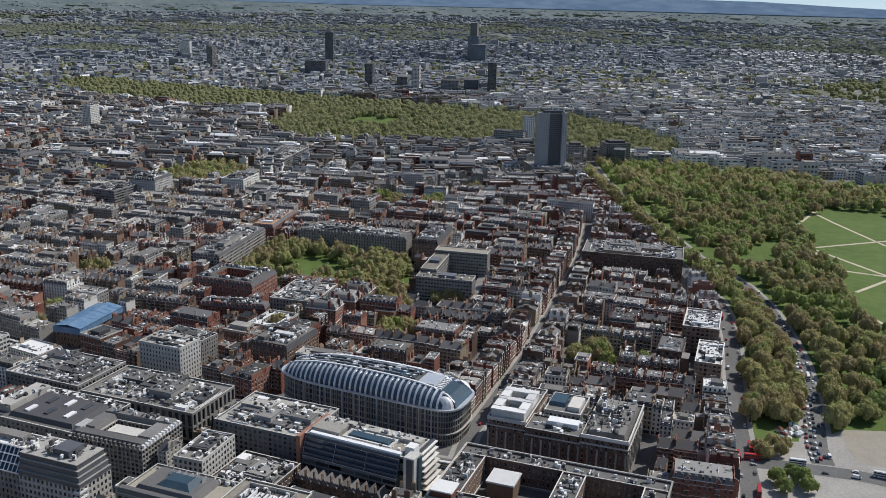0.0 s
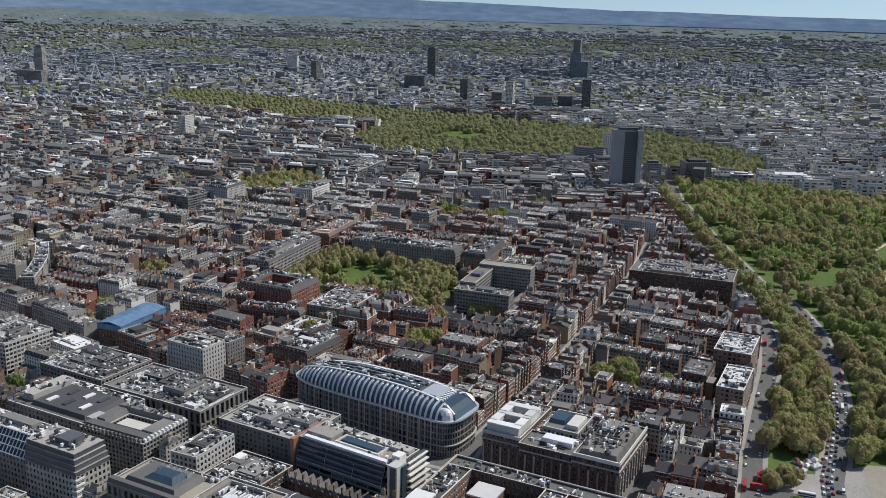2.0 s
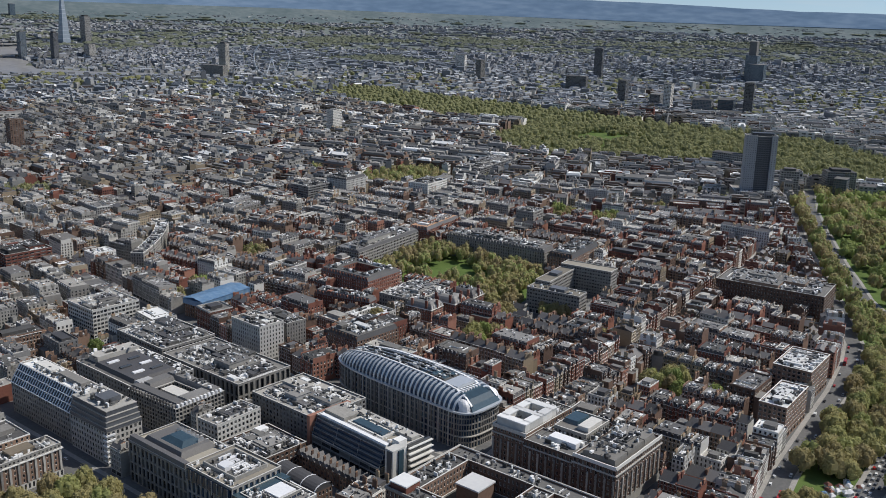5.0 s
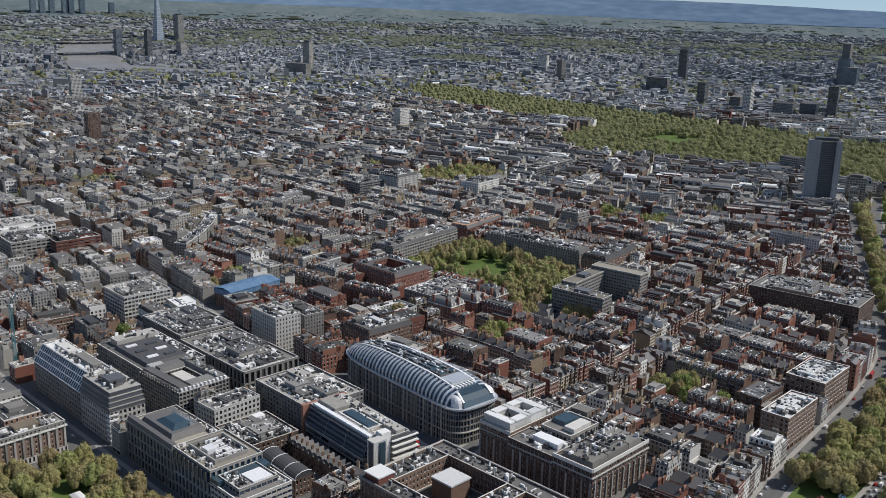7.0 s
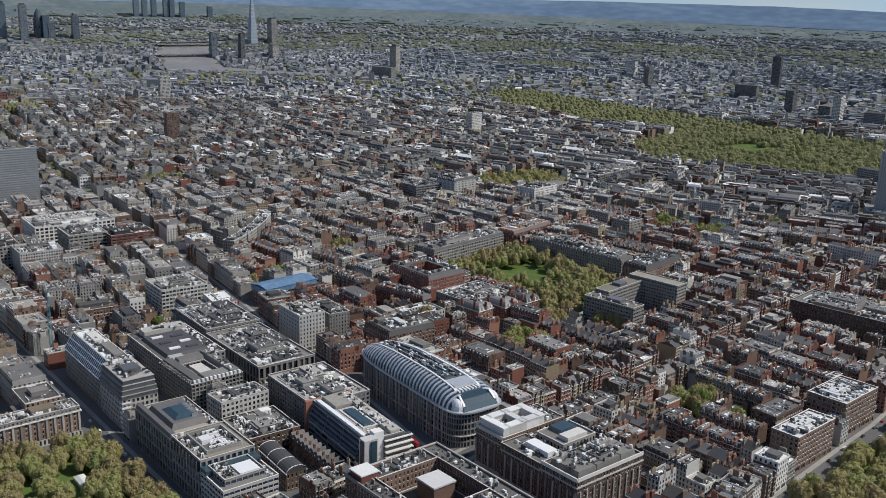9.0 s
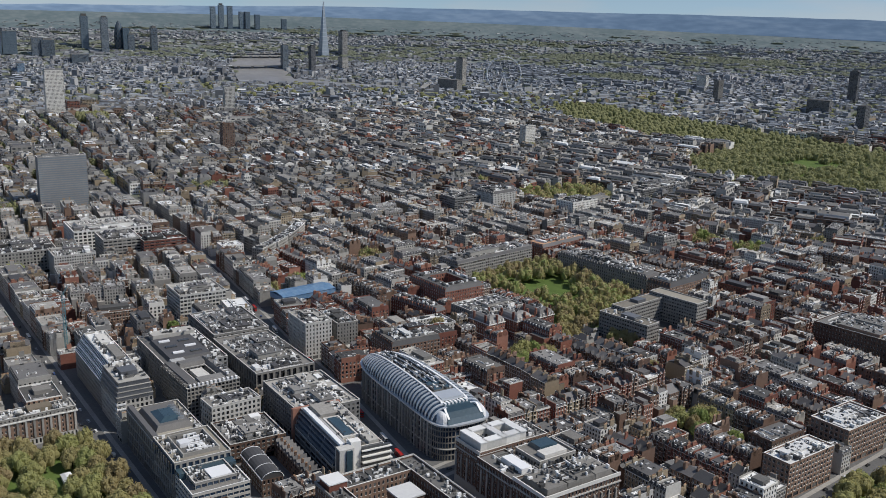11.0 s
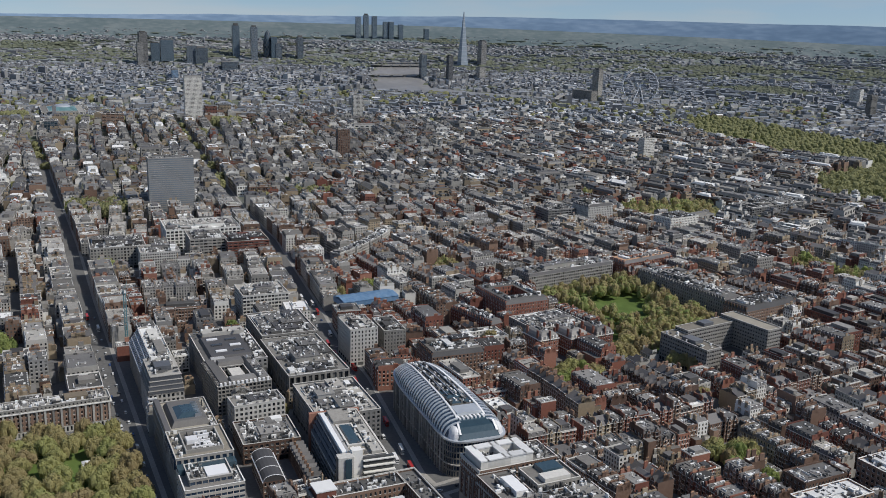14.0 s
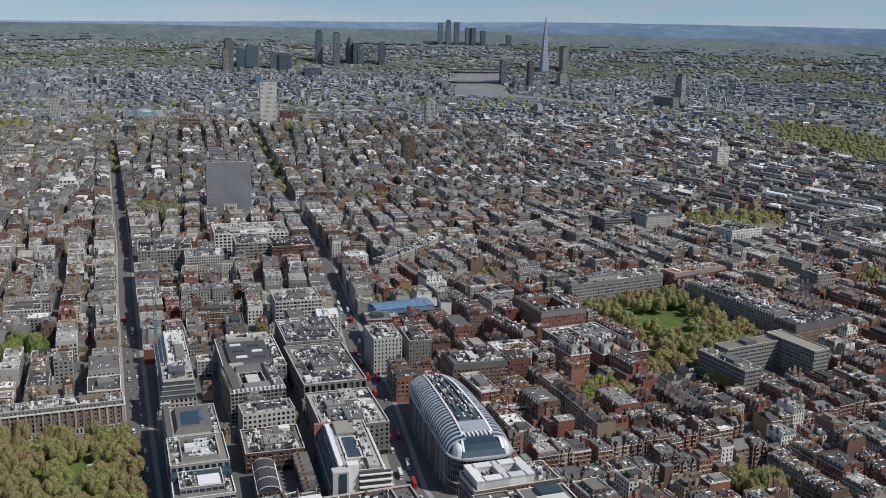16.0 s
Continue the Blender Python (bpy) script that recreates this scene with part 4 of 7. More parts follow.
class Block:
    """A large building of several wings: a root at its base with each wing, roof and fitting under it."""

    def __init__(self, name, label, x, y, angle, size, tall=1.0):
        self.root = tagged(new(name), label, "building")
        self.root.matrix_world = pose(x, y, 0, 0, 0, angle) @ Matrix.Diagonal((1, 1, tall, 1))
        reserve(x, y, *size, angle, 3)

    def wing(self, x0, y0, x1, y1, z0, z1, wall, bay=3.4, storey=3.5, fw=.6, fh=.6, rec=.35, pane="glass", roof="pale_roof", edge=1.0, sides="senw", name="wing"):
        b, g = Build(), Build()
        c = [(x0, y0), (x1, y0), (x1, y1), (x0, y1)]
        for k, s in enumerate("senw"):
            p, q = c[k], c[(k + 1) % 4]
            if s in sides:
                facade(b, g, p, q, z0, z1, max(1, round(math.dist(p, q) / bay)), max(1, round((z1 - z0) / storey)), fw, fh, rec, trim=1 if "brick" in wall else 0)
            else:
                b.quad((*p, z0), (*q, z0), (*q, z1), (*p, z1))
        cx, cy, w, d = (x0 + x1) / 2, (y0 + y1) / 2, x1 - x0, y1 - y0
        if edge:
            pb = Build()
            parapet(pb, w, d, z1, edge, .45, 0)
            parapet(pb, w + .3, d + .3, z1 + edge, .18, .7, 1)
            for v, f, m in zip(pb.v, pb.f, pb.m):
                b.add(v + np.array((cx, cy, 0)), f - f.min() + 0, int(m[0]))
        w_ob = part(name, b, [wall, "stucco"], self.root)
        if g.n:
            part("windows", g, pane, w_ob, kind="stuff")
        r = Build()
        r.box(x0 + .4, y0 + .4, z1 - .3, x1 - .4, y1 - .4, z1 + .05, 0)
        part("roof", r, roof, w_ob)
        return w_ob

    def box(self, name, x0, y0, z0, x1, y1, z1, mat, label="", inset=0.0):
        b = Build()
        b.box(x0, y0, z0, x1, y1, z1, 0, inset=inset)
        return part(name, b, mat, self.root, label)

    def clutter(self, x0, y0, x1, y1, z, n, seed, big=3.0, mat="plant_metal"):
        rng = random.Random(seed)
        b = Build()
        for _ in range(2 * n):
            s, l = rng.choice([rng.uniform(.3, .9), rng.uniform(.5, big)]), rng.uniform(.6, big * 1.6)
            if rng.random() < .5:
                s, l = l, s
            x, y = rng.uniform(x0, x1), rng.uniform(y0, y1)
            b.box(x - l / 2, y - s / 2, z, x + l / 2, y + s / 2, z + rng.uniform(.4, 2.4), 0)
        for _ in range(n // 3):
            l, s = rng.uniform(.2, .6) * min(x1 - x0, y1 - y0) + 1, rng.uniform(.3, .7)
            a, e = (l, s) if rng.random() < .5 else (s, l)
            x, y = rng.uniform(x0 + a / 2, max(x0 + a / 2, x1 - a / 2)), rng.uniform(y0 + e / 2, max(y0 + e / 2, y1 - e / 2))
            b.box(x - a / 2, y - e / 2, z, x + a / 2, y + e / 2, z + rng.uniform(.4, 1.2), 0)
        part("roof_plant", b, mat, self.root, "grey and white roof plant", kind="stuff")


def square_office():
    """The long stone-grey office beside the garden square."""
    o = Block("office_building", "long grey office with blue rooflight and plant enclosure", -136, 164, 14, (134, 40))
    o.wing(6, -18, 66, 18, 0, 27, "stone", bay=4.2, storey=6.5, fw=.62, fh=.82, rec=.7, roof="sand_roof")
    o.box("roof", 8, 13, 27, 66, 18, 31, "slate", "dark slate attic", .8)
    o.box("roof", 20, -14, 27, 60, 12, 31, "lead", "grey raised roof", 2.4)
    o.box("rooflight", 26, -9, 31, 48, 7, 33.4, "blue_glass", "blue glass rooflight", 4)
    for k in range(6):
        o.box("glazing_bar", 26 + 4.3 * k, -9.3, 31, 26.3 + 4.3 * k, -5, 33.2, "steel", "pale glazing bar")
    o.wing(-36, -18, 6, 18, 0, 31, "stone", bay=4.2, storey=7, fw=.66, fh=.84, rec=.7, pane="dome_glass", roof="sand_roof")
    o.box("curved_glazing", -34, 17.4, 24, 5, 19.2, 30.4, "dome_glass", "dark curved upper glazing", .5)
    for k in range(9):
        o.box("mullion", -33.6 + 4.8 * k, 19.1, 22, -33.2 + 4.8 * k, 19.5, 30.6, "stone", "pale mullion")
    for k, (x0, y0, x1, y1) in enumerate(((-30, -13, 0, -12.2), (-30, 10, 0, 10.8), (-30, -12.2, -29.2, 10), (-.8, -12.2, 0, 10))):
        o.box("screen", x0, y0, 31, x1, y1, 33.6, "stone", "pale plant screen")
    o.box("plant_floor", -29.2, -12.2, 31.1, -.8, 10, 31.25, "asphalt_roof", "dark plant floor")
    rng = random.Random(6)
    for k in range(11):
        y0 = -11 + rng.uniform(0, 6)
        o.box("duct", -28.2 + 2.5 * k, y0, 31.25, -27.2 + 2.5 * k, min(9, y0 + rng.uniform(5, 17)), 31.9 + rng.uniform(0, 1.2), "white_paint", "white duct")
    o.clutter(-28, -11, -2, 9, 31.25, 26, 16, 1.4)
    o.box("plant_room", -17, 1, 31, -10, 8, 34.2, "white_paint", "white plant room")
    o.wing(-66, -18, -36, 18, 0, 24, "stone", fw=.9, fh=.5, bay=3.6, storey=3.4, pane="dome_glass", roof="lead")
    o.wing(-60, -12, -38, 14, 24, 27.5, "stone", fw=.85, fh=.6, bay=3.6, pane="dome_glass", roof="pale_roof")
    o.box("canopy", -58, -10, 27.6, -45, 3, 28.5, "white_paint", "white sheet canopy")
    o.box("terrace_wall", -44, -18, 24, -36, 18, 28, "blue_glass", "glazed upper storey")
    o.clutter(-56, 4, -40, 13, 27.6, 22, 5, 1.6)
    o.clutter(-64, -17, -38, -13, 24, 14, 15, 1.2)
    o.clutter(8, -17, 64, -14, 27, 14, 6, 2)
    o.clutter(-34, 12, 4, 16, 31, 14, 7, 2)


def glass_office():
    """The grey office with long glazed bands across the street from the domed building."""
    o = Block("office_building", "grey office with glazed bands, stair tower and white terraces", -143, 62, 10, (82, 44))
    o.wing(-36, -14, 37, 14, 0, 28, "concrete", bay=12, storey=4, fw=.97, fh=.82, pane="glass", roof="sand_roof", sides="nsw", rec=.8)
    o.wing(-30, 14, 36, 19, 0, 15, "concrete", bay=9, storey=4, fw=.95, fh=.7, roof="asphalt_roof", sides="nw")
    o.box("plant_strip", -30, 10.5, 28, 34, 13.5, 30.2, "white_paint", "white plant strip")
    o.box("plant_strip", -28, 8, 28, 30, 10, 29.2, "plant_metal", "grey plant strip")
    o.box("rooflight", -18, -3, 28, 12, 6, 30.2, "blue_glass", "blue glass rooflight", 1.2)
    for x0, y0, x1, y1 in ((-20, -4.2, 14, -3), (-20, 6, 14, 7.2), (-20, -3, -18, 6), (12, -3, 14, 6)):
        o.box("upstand", x0, y0, 28, x1, y1, 29.6, "stucco", "white rooflight upstand")
    # the upper storeys step back, dark glass between thin slabs
    for k in range(4):
        y = 18.6 - 1.2 * k
        o.box("upper_glazing", -30, 13.9, 15 + 3.1 * k, 36, y, 17.8 + 3.1 * k, "dome_glass", "dark upper glazing")
        o.box("slab_edge", -30.4, 13.9, 17.8 + 3.1 * k, 36.4, y + .5, 18.1 + 3.1 * k, "concrete", "thin grey slab edge")
        for m in range(4):
            x = -30 + 22 * m
            o.box("mullion", x - .12, y, 15 + 3.1 * k, x + .12, y + .25, 17.8 + 3.1 * k, "steel")
    o.box("penthouse", -34, -12, 28, 36, -5, 30.5, "stone", "pale penthouse")
    o.box("penthouse", 16, -5, 28, 36, 8, 31, "pale_roof", "pale plant house")
    o.box("stair_tower", -42, 9, 0, -35, 19, 32, "stucco", "white stair tower")
    o.box("stair_glass", -43, 10.5, 2, -42, 14.5, 31, "blue_glass", "green-blue stair glazing")
    o.box("stair_glass", -41, 19, 2, -37, 19.4, 31, "dark_cladding", "dark stair glazing")
    o.box("lift_tower", -37, 2, 0, -31, 9, 33.5, "stucco", "white lift tower")
    for k in range(7):
        o.box("terrace", -43 + .6 * k, -19, 3 + 3.9 * k, -36, 2, 3.7 + 3.9 * k, "stucco", "white terrace edge")
    o.box("terrace_glazing", -38, -18.4, 0, -36, 2, 28, "glass")
    for k in range(7):
        o.box("terrace", -36, -19 + .5 * k, 3 + 3.9 * k, 30, -14, 3.6 + 3.9 * k, "stucco", "white terrace edge")
    o.box("party_wall", 37, -16, 0, 40, 20, 29, "red_brick", "red brick party wall")
    o.clutter(-30, -10, 34, -4, 30.5, 18, 9, 2)
    o.clutter(-34, -4, 14, 9, 28, 18, 10, 1.6)


def framed_office():
    o = Block("office_building", "pale framed office round a court with zinc dormers", -10, 141, 16, (56, 44))
    for x0, y0, x1, y1 in ((-27, -21, 27, -9), (-27, 9, 27, 21), (-27, -9, -13, 9), (13, -9, 27, 9)):
        o.wing(x0, y0, x1, y1, 0, 24, "stone", bay=3, storey=3.2, fw=.72, fh=.72, rec=.7, edge=.4, roof="pale_roof")
    for x0, y0, x1, y1 in ((-26, -20, 26, -11), (-26, 11, 26, 20), (-26, -11, -15, 11), (15, -11, 26, 11)):
        o.box("roof", x0, y0, 24, x1, y1, 27.5, "lead", "grey zinc attic", 1.2)
    for k in range(12):
        o.box("dormer", -27.2, -19 + 3.3 * k, 24.3, -24.5, -17.4 + 3.3 * k, 26.6, "white_paint", "white dormer")
    for k in range(15):
        o.box("dormer", -25 + 3.4 * k, 18.6, 24.3, -23.4 + 3.4 * k, 21.2, 26.6, "lead")
    o.box("penthouse", -12, -6, 20, 12, 4, 23, "stucco", "cream court building")
    o.clutter(-24, -18, 24, -12, 27.5, 10, 3, 2)


def rooflight_store():
    o = Block("store_building", "grey store with long rooflights in a dark roof", 50, 150, 14, (80, 50))
    o.wing(-39, -25, 39, 25, 0, 24, "concrete", bay=4, fw=.5, roof="asphalt_roof")
    o.box("roof", -30, -16, 24, 22, 20, 27, "slate", "dark raised roof", 1.5)
    for k, (x, y) in enumerate(((-22, -10), (-8, -10), (6, -9), (-20, 4), (-5, 5), (10, 6))):
        o.box("rooflight", x, y, 27, x + 3.4, y + 9, 27.9, "white_paint" if k % 2 else "glass", "long rooflight")
    o.box("barrel_roof", -39, 8, 24, -31, 22, 28, "plant_metal", "rounded metal roof", 1.5)
    o.box("plant_room", 24, -20, 24, 36, 16, 29, "stone", "pale plant room")
    o.clutter(-36, -23, 36, -17, 24, 40, 4, 3)
    o.clutter(23, -20, 37, 22, 29, 12, 5, 2)


def lattice_office():
    """Long office whose upper front leans back behind a white lattice, with a dark banded corner."""
    o = Block("office_building", "long office with slanting white lattice and dark corner", 14.5, 206, 14, (132, 28), 1.13)
    o.wing(-20, -12, 62, 12, 0, 20, "stone", bay=3.2, storey=3.3, fw=.5, fh=.6, edge=0)
    o.wing(-20, -12, 62, 4, 20, 30, "stone", bay=3.2, storey=3.3, fw=.5, fh=.6, roof="white_roof")
    b = Build()
    b.add([(-20, 12, 20), (62, 12, 20), (62, 4, 30.5), (-20, 4, 30.5)], [[1, 0, 3, 2]])
    part("sloping_glazing", b, "glass", o.root, "dark sloping glazing")
    for k in range(27):
        x = -20 + 82 * k / 26
        b = Build()
        b.add([(x - .35, 12.3, 20), (x + .35, 12.3, 20), (x + .35, 4.3, 30.7), (x - .35, 4.3, 30.7), (x - .35, 11.8, 20), (x + .35, 11.8, 20), (x + .35, 3.8, 30.7), (x - .35, 3.8, 30.7)],
              [[1, 0, 3, 2], [0, 4, 7, 3], [5, 1, 2, 6]])
        part("lattice_bar", b, "white_paint", o.root)
    for k in range(4):
        t = k / 3
        o.box("lattice_rail", -20, 12 - 8 * t, 20 + 10.5 * t, 62, 12.6 - 8 * t, 20.5 + 10.5 * t, "white_paint")
    o.wing(-64, -13, -20, 13, 0, 21, "stone", bay=3.2, storey=3.3, fw=.55, fh=.6, edge=0)
    for k in range(4):
        o.box("band", -64 + k, -13 + .4 * k, 20.35 + 3 * k, -20, 13 - .8 * k, 23 + 3 * k, "dark_cladding", "dark glazed band")
        o.box("band_edge", -64.3 + k, -13.2 + .4 * k, 23 + 3 * k, -20, 13.2 - .8 * k, 23.35 + 3 * k, "stone", "pale band edge")
    for k in range(6):
        o.box("corner_band", -64.6, 7, 2 + 3.2 * k, -60, 13.5, 3 + 3.2 * k, "white_paint", "white corner band")
    o.box("penthouse", -10, -9, 30, 20, -2, 33, "pale_roof", "pale plant house")
    o.clutter(-18, -11, 60, 2, 30.2, 50, 18, 2)
    o.box("penthouse", 28, -9, 30, 50, -1, 32.5, "stucco", "white plant house")
    o.box("plant_room", -52, -6, 33, -40, 6, 36, "dark_cladding", "dark plant room")
    o.clutter(-58, -10, -22, 8, 33, 22, 8, 2)


def corner_mansions():
    """The long red brick block opposite, in three raised parts with a white-roofed end."""
    o = Block("mansion_block", "large dark brown brick block with stone bands, white-roofed end", -226, -43, 15, (96, 62), 1.19)
    o.wing(20, -28, 46, 28, 0, 26, "brown_brick", bay=2.9, storey=3.3, fw=.48, fh=.62, roof="asphalt_roof", edge=.6)
    for x0, y0, x1, y1 in ((22, -11, 44, -6), (22, 5, 44, 9), (22, 21, 44, 26), (22, -6, 27, 5), (39, -6, 44, 5), (22, 9, 27, 21), (39, 9, 44, 21)):
        o.box("attic", x0, y0, 26, x1, y1, 30.5, "stucco", "white attic storey")
        o.box("roof", x0 - .4, y0 - .4, 30.5, x1 + .4, y1 + .4, 31.2, "white_roof", "white flat roof")
    o.wing(-16, 8, 20, 30, 0, 24, "brown_brick", bay=2.9, storey=3.3, fw=.48, fh=.62, roof="asphalt_roof", edge=.8)
    o.wing(-16, -28, 20, 8, 0, 14, "brown_brick", bay=2.9, fw=.48, roof="asphalt_roof")
    o.wing(-10, -26, 14, 4, 14, 26, "stone", bay=3, fw=.5, roof="pale_roof")
    o.box("rooflight", 2, -22, 26, 14, -6, 28.4, "blue_glass", "blue glass rooflight", 1)
    o.box("plant_room", -8, -20, 26, 0, -2, 28.6, "stucco", "white plant room")
    o.box("plant_room", -12, 12, 24, 8, 20, 27, "white_paint", "white plant room")
    o.wing(-46, -30, -16, 30, 0, 25, "brown_brick", bay=2.9, storey=3.3, fw=.48, fh=.62, roof="pale_roof", edge=.9)
    for x0, y0, x1, y1 in ((-43, -26, -20, -12), (-43, 10, -20, 26), (-43, -12, -34, 10)):
        o.box("attic", x0, y0, 25, x1, y1, 28.4, "pale_roof", "pale attic", .5)
    for x0, y0, x1, y1 in ((-46.6, -30.6, -15.4, 30.6), (19.4, -28.6, 46.6, 28.6)):
        o.box("cornice", x0, y0, 21.6, x1, y1, 22.3, "stone", "pale stone cornice")
    o.box("cornice", -16, 8, 20.6, 20, 30.5, 21.2, "stone", "pale stone cornice")
    for x0, y0, x1, y1 in ((-46.25, -30.25, -15.75, 30.25), (19.75, -28.25, 46.25, 28.25), (-15.75, 8, 19.75, 30.25)):
        o.box("ground_storey", x0, y0, 0, x1, y1, 5.2, "stone", "pale rusticated ground storey")
    for k in range(16):
        x = -45 + 6 * k
        y = 30 if x < 20 else 28
        o.box("pilaster", x - .55, y - .1, 5.2, x + .55, y + .7, 19, "stone", "pale stone pilaster")
    for k in range(10):
        y = -27 + 6 * k
        o.box("pilaster", -46.7, y - .55, 5.2, -45.9, y + .55, 19, "stone", "pale stone pilaster")
    for x0, y0, x1, y1 in ((-46, 29.5, -16, 30.3), (-46.3, -30, -45.6, 29.5), (20, 27.6, 46, 28.3)):
        o.box("balustrade", x0, y0, 25, x1, y1, 27, "stucco", "white stone balustrade")
    o.clutter(22, -26, 44, -16, 26, 22, 21, 1.8)
    o.clutter(27, -7, 38, 4, 27, 10, 22, 1.6)
    o.clutter(27, 11, 38, 21, 27, 10, 23, 1.6)
    o.clutter(-42, -26, -18, 26, 28.4, 40, 11, 2.2)
    o.clutter(-14, -26, 18, 28, 24, 40, 12, 2.4)


def brick_hotel():
    """The sprawling brick hotel with deep wells."""
    o = Block("hotel", "sprawling dark brown brick hotel with deep light wells", -265, 45, 15, (128, 76), 1.28)
    bars = ((-62, -36, 64, -24), (-62, 22, 64, 34), (-62, -24, -48, 22), (-14, -24, 0, 22), (48, -24, 64, 22))
    for x0, y0, x1, y1 in bars:
        o.wing(x0, y0, x1, y1, 0, 19.5, "brown_brick", bay=3, storey=3.2, fw=.45, fh=.6, roof="asphalt_roof", edge=.9)
        o.clutter(x0 + 2, y0 + 2, x1 - 2, y1 - 2, 19.5, 26, int(x0 + 99), 1.8)
    for x0, y0, x1, y1 in ((-62.5, -36.5, 64.5, -35.6), (-62.5, 33.6, 64.5, 34.5), (63.6, -35.6, 64.5, 33.6), (-62.5, -35.6, -61.6, 33.6)):
        o.box("coping", x0, y0, 19.6, x1, y1, 20.9, "stone", "pale stone coping")
    o.wing(0, -24, 48, 22, 0, 8, "concrete", roof="asphalt_roof", fw=.3, sides="")
    o.wing(-48, -24, -14, 22, 0, 8, "concrete", roof="pale_roof", fw=.3, sides="")
    o.box("plant_room", 24, -18, 8, 40, -2, 17, "brown_brick", "brown brick lift house")
    o.box("roof", 23.4, -18.6, 17, 40.6, -1.4, 17.8, "white_roof", "white flat roof")
    o.box("plant_room", 50, 20, 19.5, 62, 32, 23, "red_brick", "red brick tank room")
    o.box("roof", 49.5, 19.5, 23, 62.5, 32.5, 23.6, "white_roof", "white flat roof")


def gabled_row():
    """A row of little houses with steep cross gables behind the glazed office."""
    for k in range(10):
        t = (k + .5) / 10
        x, y = -118 - 58 * t, 98 - 12 * t
        b, r, g = Build(), Build(), Build()
        b.box(-2.9, -5, 0, 2.9, 5, 10, 0, top=False)
        gable(r, 10, 5.8, 10, 4.2, 0)
        for vv in r.v:
            vv[:] = np.stack([-vv[:, 1], vv[:, 0], vv[:, 2]], -1)
        panes(g, (-2.9, -5), (2.9, -5), 1, 10, 2, 3)
        panes(g, (2.9, 5), (-2.9, 5), 1, 10, 2, 3)
        ob = thing("gabled_house", b, "brown_brick", pose(x, y, 0, 0, 0, 11), "narrow brown brick house with a steep gable", "building", "gabled row")
        part("roof", r, "slate", ob)
        part("windows", g, "glass", ob, kind="stuff")
        part("chimney_stack", chimney(2.5, 2, 10, .7, 1.6, 5.4, 4, RNG), ["brown_brick", "chimney_clay"], ob)
    reserve(-147, 92, 62, 12, 11, 2)


def barrel_office():
    o = Block("office_building", "small office under a dark rounded roof, white trim", -153, 117, 11, (42, 17))
    o.wing(-20, -7, 20, 7, 0, 12, "brown_brick", bay=3, fw=.5, edge=0)
    b = Build()
    n = 8
    for k in range(n):
        a0, a1 = math.pi * k / n, math.pi * (k + 1) / n
        b.add([(-20, -7 * math.cos(a0), 12 + 4 * math.sin(a0)), (20, -7 * math.cos(a0), 12 + 4 * math.sin(a0)), (20, -7 * math.cos(a1), 12 + 4 * math.sin(a1)), (-20, -7 * math.cos(a1), 12 + 4 * math.sin(a1))], [[0, 1, 2, 3]])
        for x in (-20, 20):
            b.add([(x, -7 * math.cos(a0), 12 + 4 * math.sin(a0)), (x, -7 * math.cos(a1), 12 + 4 * math.sin(a1)), (x, 0, 12), (x, 0, 12)], [[0, 1, 2, 3]])
    part("barrel_roof", b, "slate", o.root, "dark rounded roof")
    for x in (-20, -7, 7, 20):
        b = Build()
        for k in range(n):
            a0, a1 = math.pi * k / n, math.pi * (k + 1) / n
            p = [(x - .4, -7.2 * math.cos(a), 12 + 4.3 * math.sin(a)) for a in (a0, a1)] + [(x + .4, -7.2 * math.cos(a), 12 + 4.3 * math.sin(a)) for a in (a1, a0)]
            b.add(p, [[3, 2, 1, 0]])
        part("roof_rib", b, "white_paint", o.root, "white roof rib")
    o.box("gutter", -20.4, -7.6, 11.6, 20.4, -6.9, 12.2, "white_paint", "white gutter")
    o.box("gutter", -20.4, 6.9, 11.6, 20.4, 7.6, 12.2, "white_paint", "white gutter")


def scaffold_building():
    o = Block("sheeted_building", "building wrapped in bright blue scaffold sheeting", 207, 16, 20, (30, 64), 1.15)
    o.wing(-12, -30, 12, 30, 0, 15, "brown_brick", fw=.4, edge=0)
    o.box("sheeting", -13, -31, 11, 13, 31, 15.5, "blue_sheet", "bright blue scaffold sheeting")
    for k in range(8):
        y0, y1 = -31 + 7.75 * k, -31 + 7.75 * (k + 1) - .4
        b = Build()
        b.add([(-13.5, y0, 15.5), (13.5, y0, 15.5), (13.5, y1, 15.5), (-13.5, y1, 15.5), (0, y0, 17.5), (0, y1, 17.5)], [[0, 4, 5, 3], [4, 1, 2, 5]])
        part("roof_sheet", b, "blue_sheet", o.root, "pale blue temporary roof sheet")


